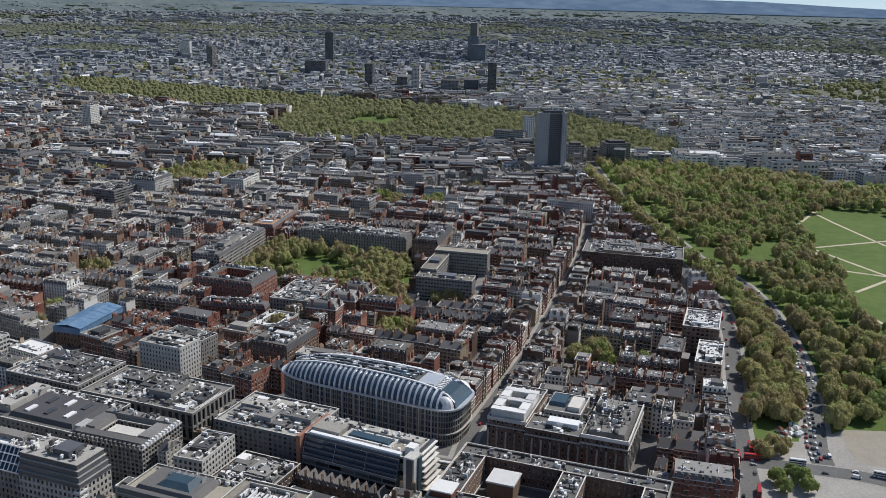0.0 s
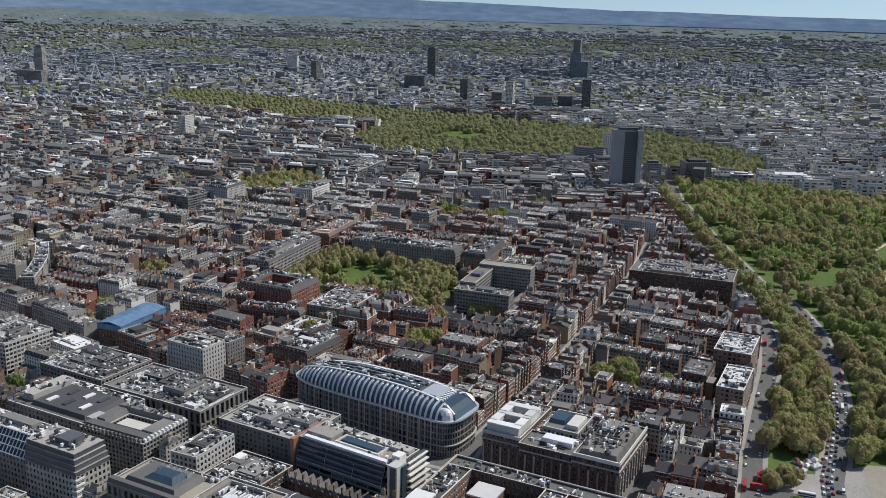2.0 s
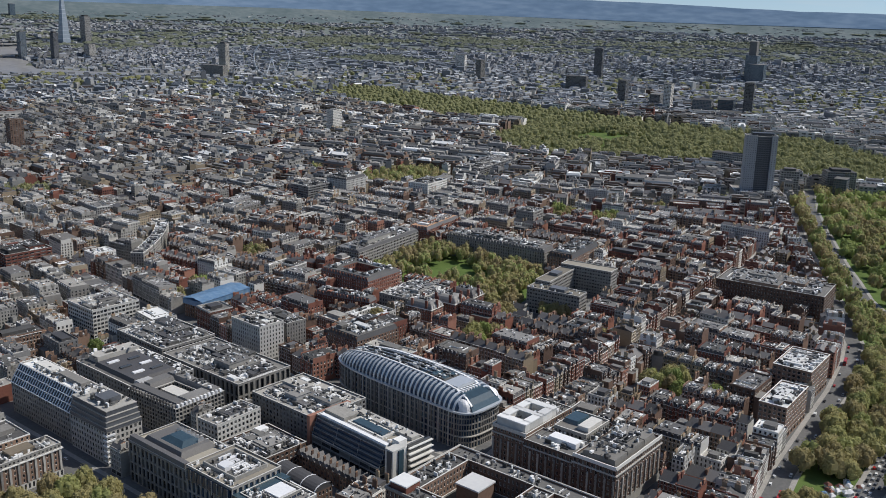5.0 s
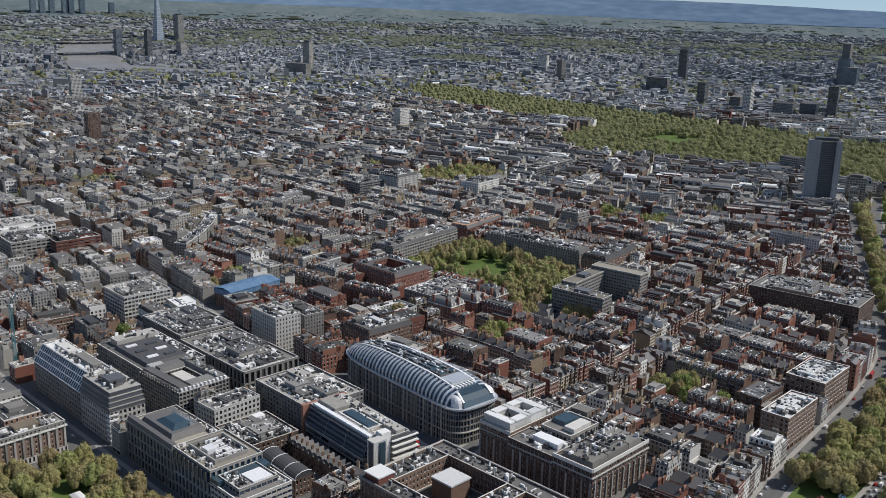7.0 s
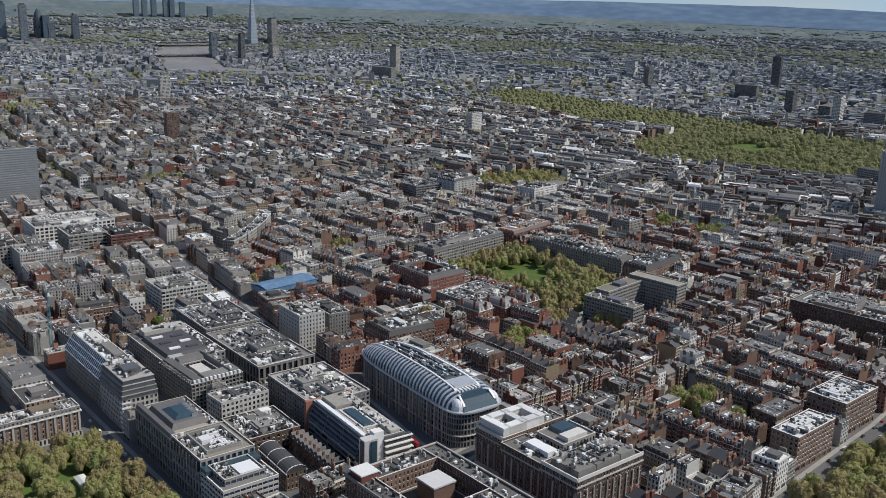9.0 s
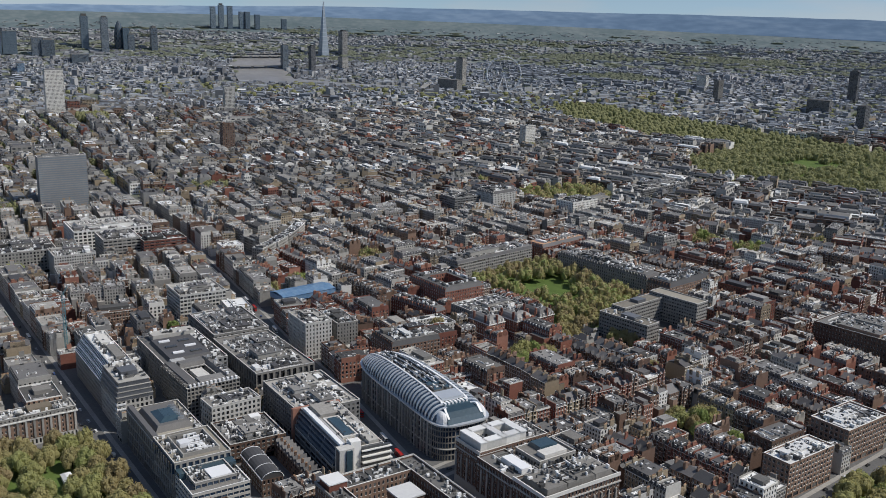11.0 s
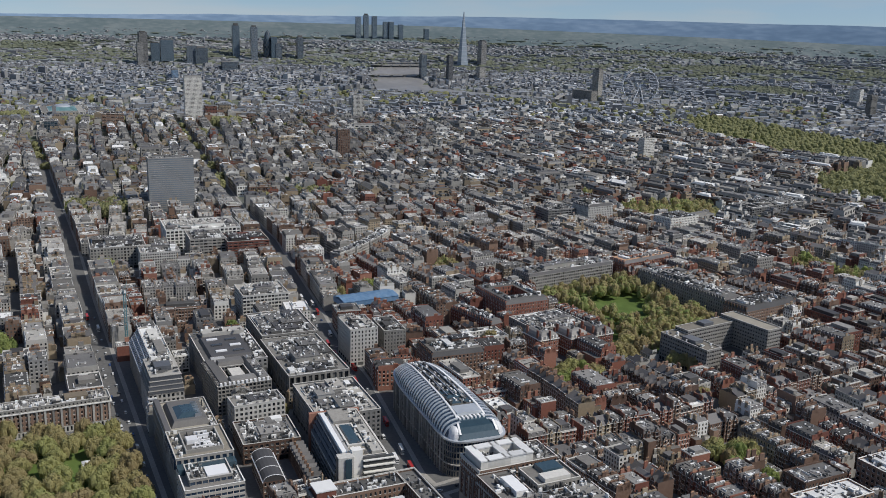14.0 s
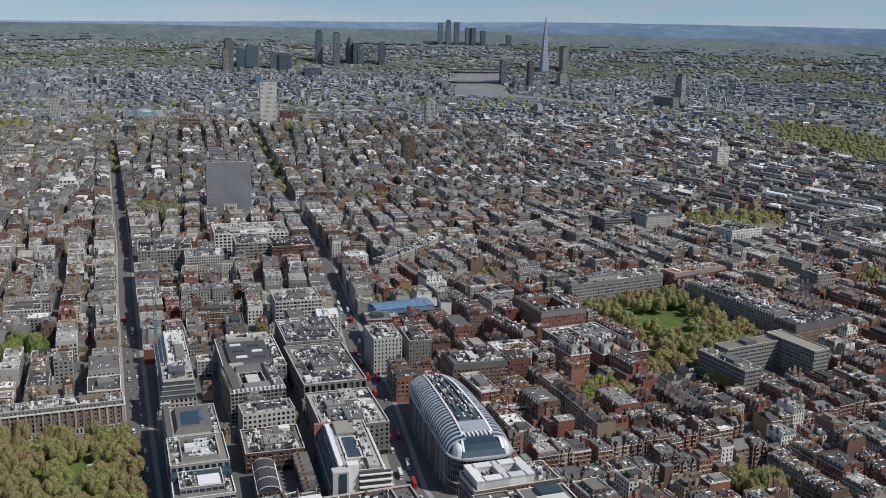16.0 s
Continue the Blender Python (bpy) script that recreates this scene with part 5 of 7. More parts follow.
def hotel_terrace():
    """The long brick terrace on the north side of the garden square."""
    o = Block("hotel", "long brown brick terrace with white stone trim", -60, 305, 16, (20, 154))
    o.wing(-8, -75, 8, 75, 5, 19, "brown_brick", bay=2.7, storey=3.4, fw=.42, fh=.6, edge=0, roof="asphalt_roof")
    o.wing(-8.4, -75.4, 8.4, 75.4, 0, 5, "stucco", bay=2.7, storey=5, fw=.5, fh=.7, edge=0, roof="stone", name="ground_storey")
    o.wing(-8, -75, 8, 75, 19.8, 22, "stone", bay=2.7, storey=2.2, fw=.4, fh=.6, edge=.9, roof="pale_roof", name="attic")
    o.box("cornice", -9, -76, 19, 9, 76, 19.8, "stucco", "white stone cornice")
    for k in range(28):
        y = -74 + 5.48 * k
        o.box("pilaster", -8.7, y - .7, 5, -7.5, y + .7, 20.2, "stone", "pale stone pilaster")
    o.clutter(-6, -72, 6, 72, 22, 120, 31, 2.4)
    o.box("plant_room", -4, -60, 22, 5, -44, 25, "stock_brick", "yellow brick tank room")
    o.box("plant_room", -5, 10, 22, 4, 22, 25, "stucco", "white tank room")


hotel_terrace()
square_office()
glass_office()
framed_office()
rooflight_store()
lattice_office()
corner_mansions()
brick_hotel()
gabled_row()
barrel_office()
scaffold_building()


# ---------------------------------------------------------------- the domed glass building
def domed_building():
    """Long office with rounded ends under a curved shell of pale ribs and dark glass."""
    A, B, EAVES, BAYS = 71.0, 23.0, 26.5, 31
    o = Block("domed_office", "long office under a curved ribbed glass and steel shell", -89.5, -9.5, 11.5, (146, 48))
    root = o.root

    def half(u):
        # a blunt street end, a rounder far end
        e = 12 if u < 0 else 3.6
        return (B - .018 * (u + A)) * max(0.0, 1 - min(1.0, abs(u) / A) ** e) ** (1 / 3.0)

    def rise(u):
        return 12.6 * max(0.0, 1 - (abs(u + 2) / 75) ** 2.8) ** .7

    us = A * np.sin(np.linspace(-np.pi / 2, np.pi / 2, 61))
    pts = [(u, -half(u)) for u in us] + [(u, half(u)) for u in us[::-1][1:-1]]
    wall, glass = Build(), Build()
    for k in range(len(pts)):
        p, q = pts[k], pts[(k + 1) % len(pts)]
        if math.dist(p, q) < .05:
            continue
        n = max(1, round(math.dist(p, q) / 2.3))
        facade(wall, glass, p, q, 0, 9, n, 2, .7, .8, .6)
        facade(wall, glass, p, q, 9, EAVES, n, 4, .74, .8, .6)
    part("wall", wall, "stone", root)
    part("windows", glass, "dome_glass", root, kind="stuff")

    def ring(name, e0, z0, z1, mat, label):
        band = Build()
        for k in range(len(pts)):
            p, q = np.array(pts[k]), np.array(pts[(k + 1) % len(pts)])
            if math.dist(p, q) < .05:
                continue
            band.add([(*p * e0, z0), (*q * e0, z0), (*q * e0, z1), (*p * e0, z1), (*p * .93, z1), (*q * .93, z1), (*p * .97, z0), (*q * .97, z0)], [[0, 1, 2, 3], [3, 2, 5, 4], [6, 7, 1, 0]])
        part(name, band, mat, root, label)

    ring("gutter", 1.03, EAVES - .7, EAVES + .5, "pale_alloy", "pale metal gutter band")
    ring("string_course", 1.015, 8.6, 9.3, "stone", "pale stone band")
    # piers of the stone frame
    for side in (-1, 1):
        for k in range(26):
            u = -60 + 4.6 * k
            y = side * half(u)
            o.box("pier", u - .45, min(y, y + side * .7), 0, u + .45, max(y, y + side * .7), EAVES - .7, "stone")

    def shell(u, t, side, out=0.0):
        """t 0 at the eaves to 1 at the crown edge."""
        a = t * math.pi / 2
        h, r = half(u), rise(u)
        inner = min(11.5, h * .58)
        return (u, side * (h * .96 - inner * (1 - math.cos(a)) + out * math.cos(a)), EAVES + (r + out) * math.sin(a) ** .9)

    steps = 9
    for side in (-1, 1):
        for k in range(BAYS):
            u0, u1 = -62 + 129 * k / BAYS, -62 + 129 * (k + 1) / BAYS
            um = u0 + (u1 - u0) * .68
            for name, a, b_, mat, out in (("glazing_panel", u0, u1, "dome_glass", 0.0), ("rib", um, u1, "pale_alloy", .6)):
                bd = Build()
                for j in range(steps):
                    t0, t1 = j / steps, (j + 1) / steps
                    q = [shell(a, t0, side, out), shell(b_, t0, side, out), shell(b_, t1, side, out), shell(a, t1, side, out)]
                    bd.add(q, [[0, 1, 2, 3] if side < 0 else [3, 2, 1, 0]])
                    if out:
                        for uu, flip in ((a, 1), (b_, 0)):
                            e = [shell(uu, t0, side, out), shell(uu, t1, side, out), shell(uu, t1, side), shell(uu, t0, side)]
                            bd.add(e, [[0, 1, 2, 3] if flip else [3, 2, 1, 0]])
                part(name, bd, mat, root)
    # crown deck between the two shoulders
    cu = np.linspace(-52, 67, 26)
    deck = Build()
    for u0, u1 in zip(cu[:-1], cu[1:]):
        deck.add([shell(u0, 1, -1), shell(u1, 1, -1), shell(u1, 1, 1), shell(u0, 1, 1)], [[0, 1, 2, 3]])
    part("roof_deck", deck, "asphalt_roof", root, "dark plant deck along the crown")
    # the sloping glass of the street end, curved in four steps, with white louvres along its head
    z0 = shell(-52, 1, 1)[2]
    yw = abs(shell(-52, 1, 1)[1])
    wedge = Build()
    for k in range(4):
        t0, t1 = k / 4, (k + 1) / 4
        q = []
        for t, sg in ((t0, -1), (t0, 1), (t1, 1), (t1, -1)):
            q.append((-52 - 18 * math.sin(t * 1.35) / math.sin(1.35), sg * (yw + (15 - yw) * t), EAVES + .5 + (z0 - EAVES - .5) * (1 - t ** 1.7)))
        wedge.add(q, [[0, 1, 2, 3]])
    part("end_glazing", wedge, "blue_glass", root, "sloping dark end glazing")
    for k in range(7):
        y = (k - 3) * yw * .29
        b = Build()
        b.box(-56.4, y - .75, z0 - 1.4, -51.5, y + .75, z0 + .35, 0, inset=.1)
        part("louvre", b, "white_paint", root, "white roof louvre")
    b = Build()
    b.box(-51.4, -yw + .8, z0 - .6, -38, yw - .8, shell(-38, 1, 1)[2] + .45, 0, inset=.3)
    part("roof_panel", b, "pale_alloy", root, "bright metal roof panel")
    for side in (-1, 1):
        # smooth white shells at the corners of the street end
        b = Build()
        n, m = 12, 6
        for i in range(n):
            for j in range(m):
                q = []
                for ii, jj in ((i, j), (i + 1, j), (i + 1, j + 1), (i, j + 1)):
                    a, e = 2 * math.pi * ii / n, math.pi / 2 * jj / m
                    q.append((-61.8 + 6.6 * math.cos(a) * math.cos(e), side * 15.2 + 4.6 * math.sin(a) * math.cos(e), EAVES + .3 + 7.4 * math.sin(e)))
                b.add(q, [[0, 1, 2, 3]])
        part("corner_cap", b, "white_paint", root, "smooth rounded white corner shell")
        b = Build()
        line = [(-68.4, side * 13.4, EAVES + 3), (-62, side * 12.9, EAVES + 8.0), (-56, side * (yw + .8), z0 - 2.4)] + [shell(u, 1, side) for u in cu]
        for p, q in zip(line[:-1], line[1:]):
            p, q = np.array(p), np.array(q)
            dy, up = np.array((0, side * .75, 0)), np.array((0, 0, 1.1))
            b.add([p - dy, q - dy, q - dy + up, p - dy + up, p + dy, q + dy, q + dy + up, p + dy + up], [[0, 1, 2, 3], [5, 4, 7, 6], [3, 2, 6, 7]])
        part("crown_rail", b, "white_paint", root, "white edge beam along the crown")
    rng = random.Random(4)
    b = Build()
    for k in range(130):
        u = rng.uniform(-36, 58)
        y = rng.uniform(-.8, .8) * abs(shell(u, 1, 1)[1])
        z = shell(u, 1, 1)[2]
        l, w = rng.uniform(.8, 4.5), rng.uniform(.5, 1.6)
        b.box(u - l / 2, y - w / 2, z - .8, u + l / 2, y + w / 2, z + rng.uniform(.4, 1.8), 0)
    part("roof_plant", b, "plant_metal", root, "plant in the roof trough", kind="stuff")
    for k in range(3):
        o.box("rooflight", -35 + 8 * k, -yw + 2.2, shell(-30, 1, 1)[2] - .8, -28.6 + 8 * k, yw - 2.2, shell(-30, 1, 1)[2] + .7, "blue_glass", "blue glass rooflight", .5)
    for y in (-5, 0, 5):
        b = Build()
        v, f = [], []
        for k, u in enumerate(cu[6:-2]):
            z = shell(u, 1, 1)[2]
            v += [(u, y - .35, z + 1.4), (u, y + .35, z + 1.4), (u, y - .35, z)]
            if k:
                f += [[3 * k - 3, 3 * k, 3 * k + 1, 3 * k - 2], [3 * k - 1, 3 * k + 2, 3 * k, 3 * k - 3]]
        b.add(v, f)
        part("walkway", b, "steel", root, "steel maintenance walkway")


domed_building()


def embassy():
    """The grey U-shaped modern block on the west side of the square."""
    o = Block("embassy_building", "grey modern U-shaped block with gridded windows", 36, -292, 22, (62, 100))
    st = dict(bay=3, storey=3.6, fw=.7, fh=.5, rec=.7, roof="sand_roof", edge=.8)
    o.wing(-28, 30, 28, 48, 4, 25, "stone", **st)
    o.wing(12, -30, 28, 30, 4, 28, "stone", **st)
    o.wing(-28, -48, 28, -30, 4, 31, "stone", **st)
    o.wing(-28, -48, 28, 48, 0, 4, "concrete", fw=.8, fh=.8, roof="asphalt_roof", edge=.5)
    o.box("canopy", -30, -30, 6, -20, 30, 7, "lead", "flat grey canopy")
    o.box("plant_room", -10, 34, 25, 6, 44, 28, "dark_cladding", "dark plant room")
    o.box("plant_room", 15, -6, 28, 25, 6, 31, "dark_cladding", "dark plant room")
    o.clutter(-24, 32, 24, 46, 25, 16, 2, 2)
    o.clutter(-18, -10, 8, 26, 4, 26, 3, 2.2)


def mansion_pavilions():
    """Three brick pavilions with domed slate roofs towards the garden."""
    for x, y in ((66, -130), (68, -159), (74, -185)):
        o = Block("mansion_pavilion", "red-brown brick pavilion with stone bands and domed slate roof", x, y, 20, (30, 22))
        o.wing(-14, -10, 14, 10, 0, 19, "red_brick", bay=2.8, storey=3.3, fw=.46, fh=.62, roof="slate", edge=0)
        o.box("cornice", -14.6, -10.6, 18.6, 14.6, 10.6, 19.3, "stucco", "pale stone cornice")
        o.box("string_course", -14.3, -10.3, 7, 14.3, 10.3, 7.5, "stucco", "pale stone band")
        r = Build()
        for z0, z1, i0, i1 in ((19.3, 21.8, 0, .7), (21.8, 24, .7, 2.2), (24, 25.4, 2.2, 4.6)):
            r.box(-14 + i0, -10 + i0, z0, 14 - i0, 10 - i0, z1, 0, inset=i1 - i0, top=z1 > 25)
        part("roof", r, "lead", o.root, "grey domed slate roof")
        for k in range(5):
            for sx in (-1, 1):
                yy = -8 + 4 * k
                x0, x1 = sorted((sx * 13.9, sx * 12))
                o.box("dormer", x0, yy - .7, 19.6, x1, yy + .7, 22, "stucco", "white stone dormer")
        for sx, sy in ((-8, -9.4), (8, -9.4), (-8, 9.4), (8, 9.4), (-13.4, 0)):
            o.box("chimney_stack", sx - 1.3, sy - .5, 19, sx + 1.3, sy + .5, 27, "red_brick", "tall brick chimney stack")
        o.clutter(-8, -5, 8, 5, 25.4, 8, int(x), 1.6)


embassy()
mansion_pavilions()
reserve(118, 241, 6, 6, 0)
reserve(301, 394, 6, 6, 0)
reserve(276, -919, 76, 60, 226)
reserve(1868, 300, 30, 56, 12)
reserve(118 * -1, 236, 20, 20, 0)
for _x, _y, _n, _r, _f in CLUMPS:
    if _n > 1:
        reserve(_x, _y, 1.8 * _r + 7, 1.8 * _r + 7, 15, 0)
    else:
        reserve(_x, _y, 5, 5, 15, 0)

# ---------------------------------------------------------------- the blocks of terraces between
SEEDS = [(-150, -200, 17.5), (150, -450, 20), (-50, 250, 14), (200, 420, 14), (350, -150, 20), (500, 150, 8), (520, -400, 24), (800, -150, 12), (850, 330, 9), (350, -800, 38),
         (800, -650, 30), (1200, 0, 5), (1250, 450, 10), (1200, -500, 20), (150, 100, 11), (-300, 420, 14)]
FRONT = np.array((-120.0, 0.0))


def seen(x, y):
    b = math.degrees(math.atan2(x + 560, y - 340)) % 360
    return 58 < b < 184 and math.hypot(x + 640, y - 280) > 430


def cells_of(x, y, w, d, angle):
    c, s = math.cos(radians(angle)), math.sin(radians(angle))
    nu, nv = max(2, int(w / 2.2)), max(2, int(d / 2.2))
    return {(int((x + u * c - v * s) // 2.5), int((y + u * s + v * c) // 2.5)) for u in np.linspace(-.5, .5, nu) * max(w - 3.0, 1) for v in np.linspace(-.5, .5, nv) * max(d - 3.0, 1)}


def probe(x, y, w, d, angle):
    c, s = math.cos(radians(angle)), math.sin(radians(angle))
    if (int(x // 2.5), int(y // 2.5)) in TAKEN:
        return False
    pts = [(x + u * w * c - v * d * s, y + u * w * s + v * d * c) for u in (-.49, 0, .49) for v in (-.49, 0, .49)]
    for poly, (x0, y0, x1, y1) in BOUNDS:
        if x1 < x - 60 or x0 > x + 60 or y1 < y - 60 or y0 > y + 60:
            continue
        for q in pts:
            if inside(poly, *q):
                return False
        for q in poly:
            # a corner of what stands there inside this lot
            du, dv = (q[0] - x) * c + (q[1] - y) * s, -(q[0] - x) * s + (q[1] - y) * c
            if abs(du) < w / 2 and abs(dv) < d / 2:
                return False
    return not cells_of(x, y, w, d, angle) & TAKEN


def free(x, y, w, d, angle):
    if not probe(x, y, w, d, angle):
        return False
    TAKEN.update(cells_of(x, y, w, d, angle))
    return True


BOUNDS = [(p, (min(q[0] for q in p), min(q[1] for q in p), max(q[0] for q in p), max(q[1] for q in p))) for p in RESERVED]
FAR = []


LOTS = []


def lot(x, y, w, d, angle, rng, big=False, row=0):
    if not seen(x, y) or not free(x, y, w, d, angle):
        return
    r = math.hypot(x - FRONT[0], y - FRONT[1])
    if r > 860:
        FAR.append((x, y, w, d, (random.Random(row).uniform(12, 17) if row else rng.uniform(14, 21)) * (1.35 if rng.random() < .05 else 1) + rng.uniform(-1, 1), radians(angle), 4 + rng.choices([0, 1, 2], [6, 3, 1])[0]))
    else:
        LOTS.append((r, x, y, w, d, angle, big, False, row or rng.randrange(1, 10 ** 6)))


def raise_lots():
    rng = random.Random(77)
    count = {}
    for r, x, y, w, d, angle, big, mews, row in sorted(LOTS):
        # houses of one terrace are built alike
        alike = random.Random(row)
        north = y > 40 + .15 * x
        if north or x > 420:
            wall = alike.choices(["stock_brick", "brown_brick", "stucco", "stone", "concrete", "red_brick"], [2.3, 4, 1.4, 2.3, 2.2, 2])[0]
        else:
            wall = alike.choices(["red_brick", "brown_brick", "stock_brick", "stucco", "stone"], [4.6, 4.4, .8, 1.0, .8])[0]
        if big and (north or x > 250):
            wall = rng.choices(["stone", "concrete", "stucco", "brown_brick", "stock_brick", "red_brick"], [4, 3, 2, 1.5, 1.5, .7])[0]
        edge = np.interp(-y, [45, 122, 211, 316, 429, 518], [-352, -321, -285, -246, -192, -120])
        if -520 < y < -60 and x - edge < 46:
            wall = alike.choices(["stucco", "stone", "red_brick", "brown_brick"], [4, 3, 1.5, 1.5])[0]
        bays = 0
        if mews:
            wall = rng.choice(["stock_brick", "brown_brick", "stucco"])
            style, h = rng.choice(["flat", "gable", "mansard"]), rng.uniform(6, 10)
        else:
            style = alike.choices(["mansard", "flat", "gable", "valley"], [4.6, 2 if not north else 6, 1.4, 1.6])[0] if not big else rng.choice(["flat", "mansard"])
            h = alike.uniform(12.5, 18) + (alike.uniform(2, 6) if alike.random() < .3 or big else 0) + rng.uniform(-.7, .7)
            if "brick" in wall and style != "flat" and alike.random() < .62:
                bays = 2 if w > 9 else 1
        if wall == "concrete" and style != "flat":
            wall = "stone"
        kind = "mews" if mews else "flats" if w >= 16 else "house"
        count[kind] = count.get(kind, 0) + 1
        level = 2 if count[kind] > (295 if kind == "house" else 200 if kind == "flats" else 90) else 0 if r < 470 else 1
        house(x, y, angle, w, d, h, wall, style, level, rng, ends=(1, 1) if big or rng.random() < .2 else (0, 0), group="town buildings", mews=mews, bays=bays)
    tagged(new("city_quarter", QUARTER.mesh("city_quarter", QUARTER_MATS)), "close-set brick and stone town buildings with chimneyed roofs", "buildings", kind="stuff")


def fill():
    rng = random.Random(21)
    for si, (sx, sy, ang) in enumerate(SEEDS):
        c, s = math.cos(radians(ang)), math.sin(radians(ang))
        v = -1100.0
        while v < 1100:
            depth = rng.uniform(40, 54)
            u = -1100 + rng.uniform(0, 40)
            while u < 1100:
                length = rng.uniform(45, 145)
                bx, by = sx + (u + length / 2) * c - (v + depth / 2) * s, sy + (u + length / 2) * s + (v + depth / 2) * c
                best = min(math.hypot(q[0] - bx, q[1] - by) for q in SEEDS)
                if math.hypot(sx - bx, sy - by) < best + 70 and seen(bx, by) and math.hypot(bx - FRONT[0], by - FRONT[1]) < 2050:
                    skew_block(sx, sy, ang, u, v, length, depth, rng)
                u += length + rng.uniform(8, 11)
            v += depth + rng.uniform(8.5, 12)


def skew_block(sx, sy, ang, u, v, length, depth, rng):
    """Blocks stand a little out of line with one another."""
    a = ang + rng.uniform(-2.5, 2.5)
    c, s = math.cos(radians(a)), math.sin(radians(a))
    du, dv = rng.uniform(-4, 4), rng.uniform(-4, 4)
    c0, s0 = math.cos(radians(ang)), math.sin(radians(ang))
    mx, my = sx + (u + du + length / 2) * c0 - (v + dv + depth / 2) * s0, sy + (u + du + length / 2) * s0 + (v + dv + depth / 2) * c0
    if length < 75 and rng.random() < .5:
        # turned: its terraces face the cross streets
        plan_block(mx, my, -s, c, a + 90, -depth / 2, -length / 2, depth, length, rng)
    else:
        plan_block(mx, my, c, s, a, -length / 2, -depth / 2, length, depth, rng)


def plan_block(sx, sy, c, s, ang, u0, v0, length, depth, rng):
    r = math.hypot(sx + u0 * c - v0 * s - FRONT[0], sy + u0 * s + v0 * c - FRONT[1])
    wide = 1.0 if r < 600 else 1.25 if r < 860 else 1.9
    for side in (0, 1):
        u = u0
        row = rng.randrange(1, 10 ** 6)
        while u < u0 + length - 5:
            if rng.random() < .17:
                row = rng.randrange(1, 10 ** 6)
            big = rng.random() < (.14 if r < 560 else .22) * (1.8 if sy + v0 > 40 or sx + u0 > 400 else 1)
            big = big or r > 860 and rng.random() < .2
            w = rng.uniform(22, 40 if r < 860 else 62) if big else rng.uniform(6.5, 15) * wide
            w = min(w, u0 + length - u)
            if u0 + length - u - w < 5:
                w = u0 + length - u
            d = rng.uniform(16, 20) if big or r > 900 else rng.uniform(12.5, 16.5)
            vc = v0 + d / 2 if side == 0 else v0 + depth - d / 2
            uc = u + w / 2
            lot(sx + uc * c - vc * s, sy + uc * s + vc * c, w - .06, d, ang + (180 if side else 0), rng, big, 0 if big else row)
            u += w
    # mews buildings in the yard
    for _ in range(int(length / 22)):
        w, d = rng.uniform(7, 14), rng.uniform(6, 9)
        uc, vc = u0 + rng.uniform(10, length - 10), v0 + depth / 2 + rng.uniform(-4, 4)
        x, y = sx + uc * c - vc * s, sy + uc * s + vc * c
        rr = math.hypot(x - FRONT[0], y - FRONT[1])
        if rng.random() < .7 and seen(x, y) and rr < 860 and free(x, y, w, d, ang):
            LOTS.append((rr, x, y, w, d, ang, False, True, rng.randrange(1, 10 ** 6)))


def street_fronts():
    """Buildings that line the main streets, square to them."""
    rng = random.Random(5)
    for line, width, sides in ((OXFORD, 17, (-1, 1)), (WIGMORE, 15, (-1, 1)), (PARK_STREET, 10, (-1, 1)), (PARK_LANE, 13, (1,))):
        for side in sides:
            for (x0, y0), (x1, y1) in zip(line[:-1], line[1:]):
                l = math.hypot(x1 - x0, y1 - y0)
                ux, uy = (x1 - x0) / l, (y1 - y0) / l
                nx, ny = -uy * side, ux * side
                ang = math.degrees(math.atan2(uy, ux)) + (0 if side > 0 else 180)
                t = 0.5
                while t < l - 6:
                    w = rng.uniform(9, 16) if line in (PARK_STREET, PARK_LANE) or rng.random() < .45 else rng.uniform(17, 38)
                    w = min(w, l - t)
                    d = rng.uniform(15, 19) if w < 17 else rng.uniform(18, 25)
                    o = width / 2 + 2.8 + d / 2
                    mx, my = x0 + ux * (t + w / 2) + nx * o, y0 + uy * (t + w / 2) + ny * o
                    lot(mx, my, w - .06, d, ang, rng, w > 17)
                    t += w


def infill():
    """Smaller buildings in what room is left."""
    rng = random.Random(8)
    for _ in range(26000):
        x, y = rng.uniform(-330, 1500), rng.uniform(-1100, 700)
        if not seen(x, y):
            continue
        ang = min(SEEDS, key=lambda q: (q[0] - x) ** 2 + (q[1] - y) ** 2)[2] + rng.choice([0, 90, 180, 270])
        w, d = rng.uniform(8, 20), rng.uniform(9, 14)
        if probe(x, y, w + 3, d + 3, ang):
            r = math.hypot(x - FRONT[0], y - FRONT[1])
            if r > 860:
                lot(x, y, w, d, ang, rng)
            elif free(x, y, w, d, ang):
                LOTS.append((r, x, y, w, d, ang, False, rng.random() < .45, rng.randrange(1, 10 ** 6)))


M["teal_glass"] = material("teal_glass", ramp3((0.10, 0.20, 0.20), (0.14, 0.26, 0.255), (0.19, 0.33, 0.32)), 0.3, by="island", spec=0.6)


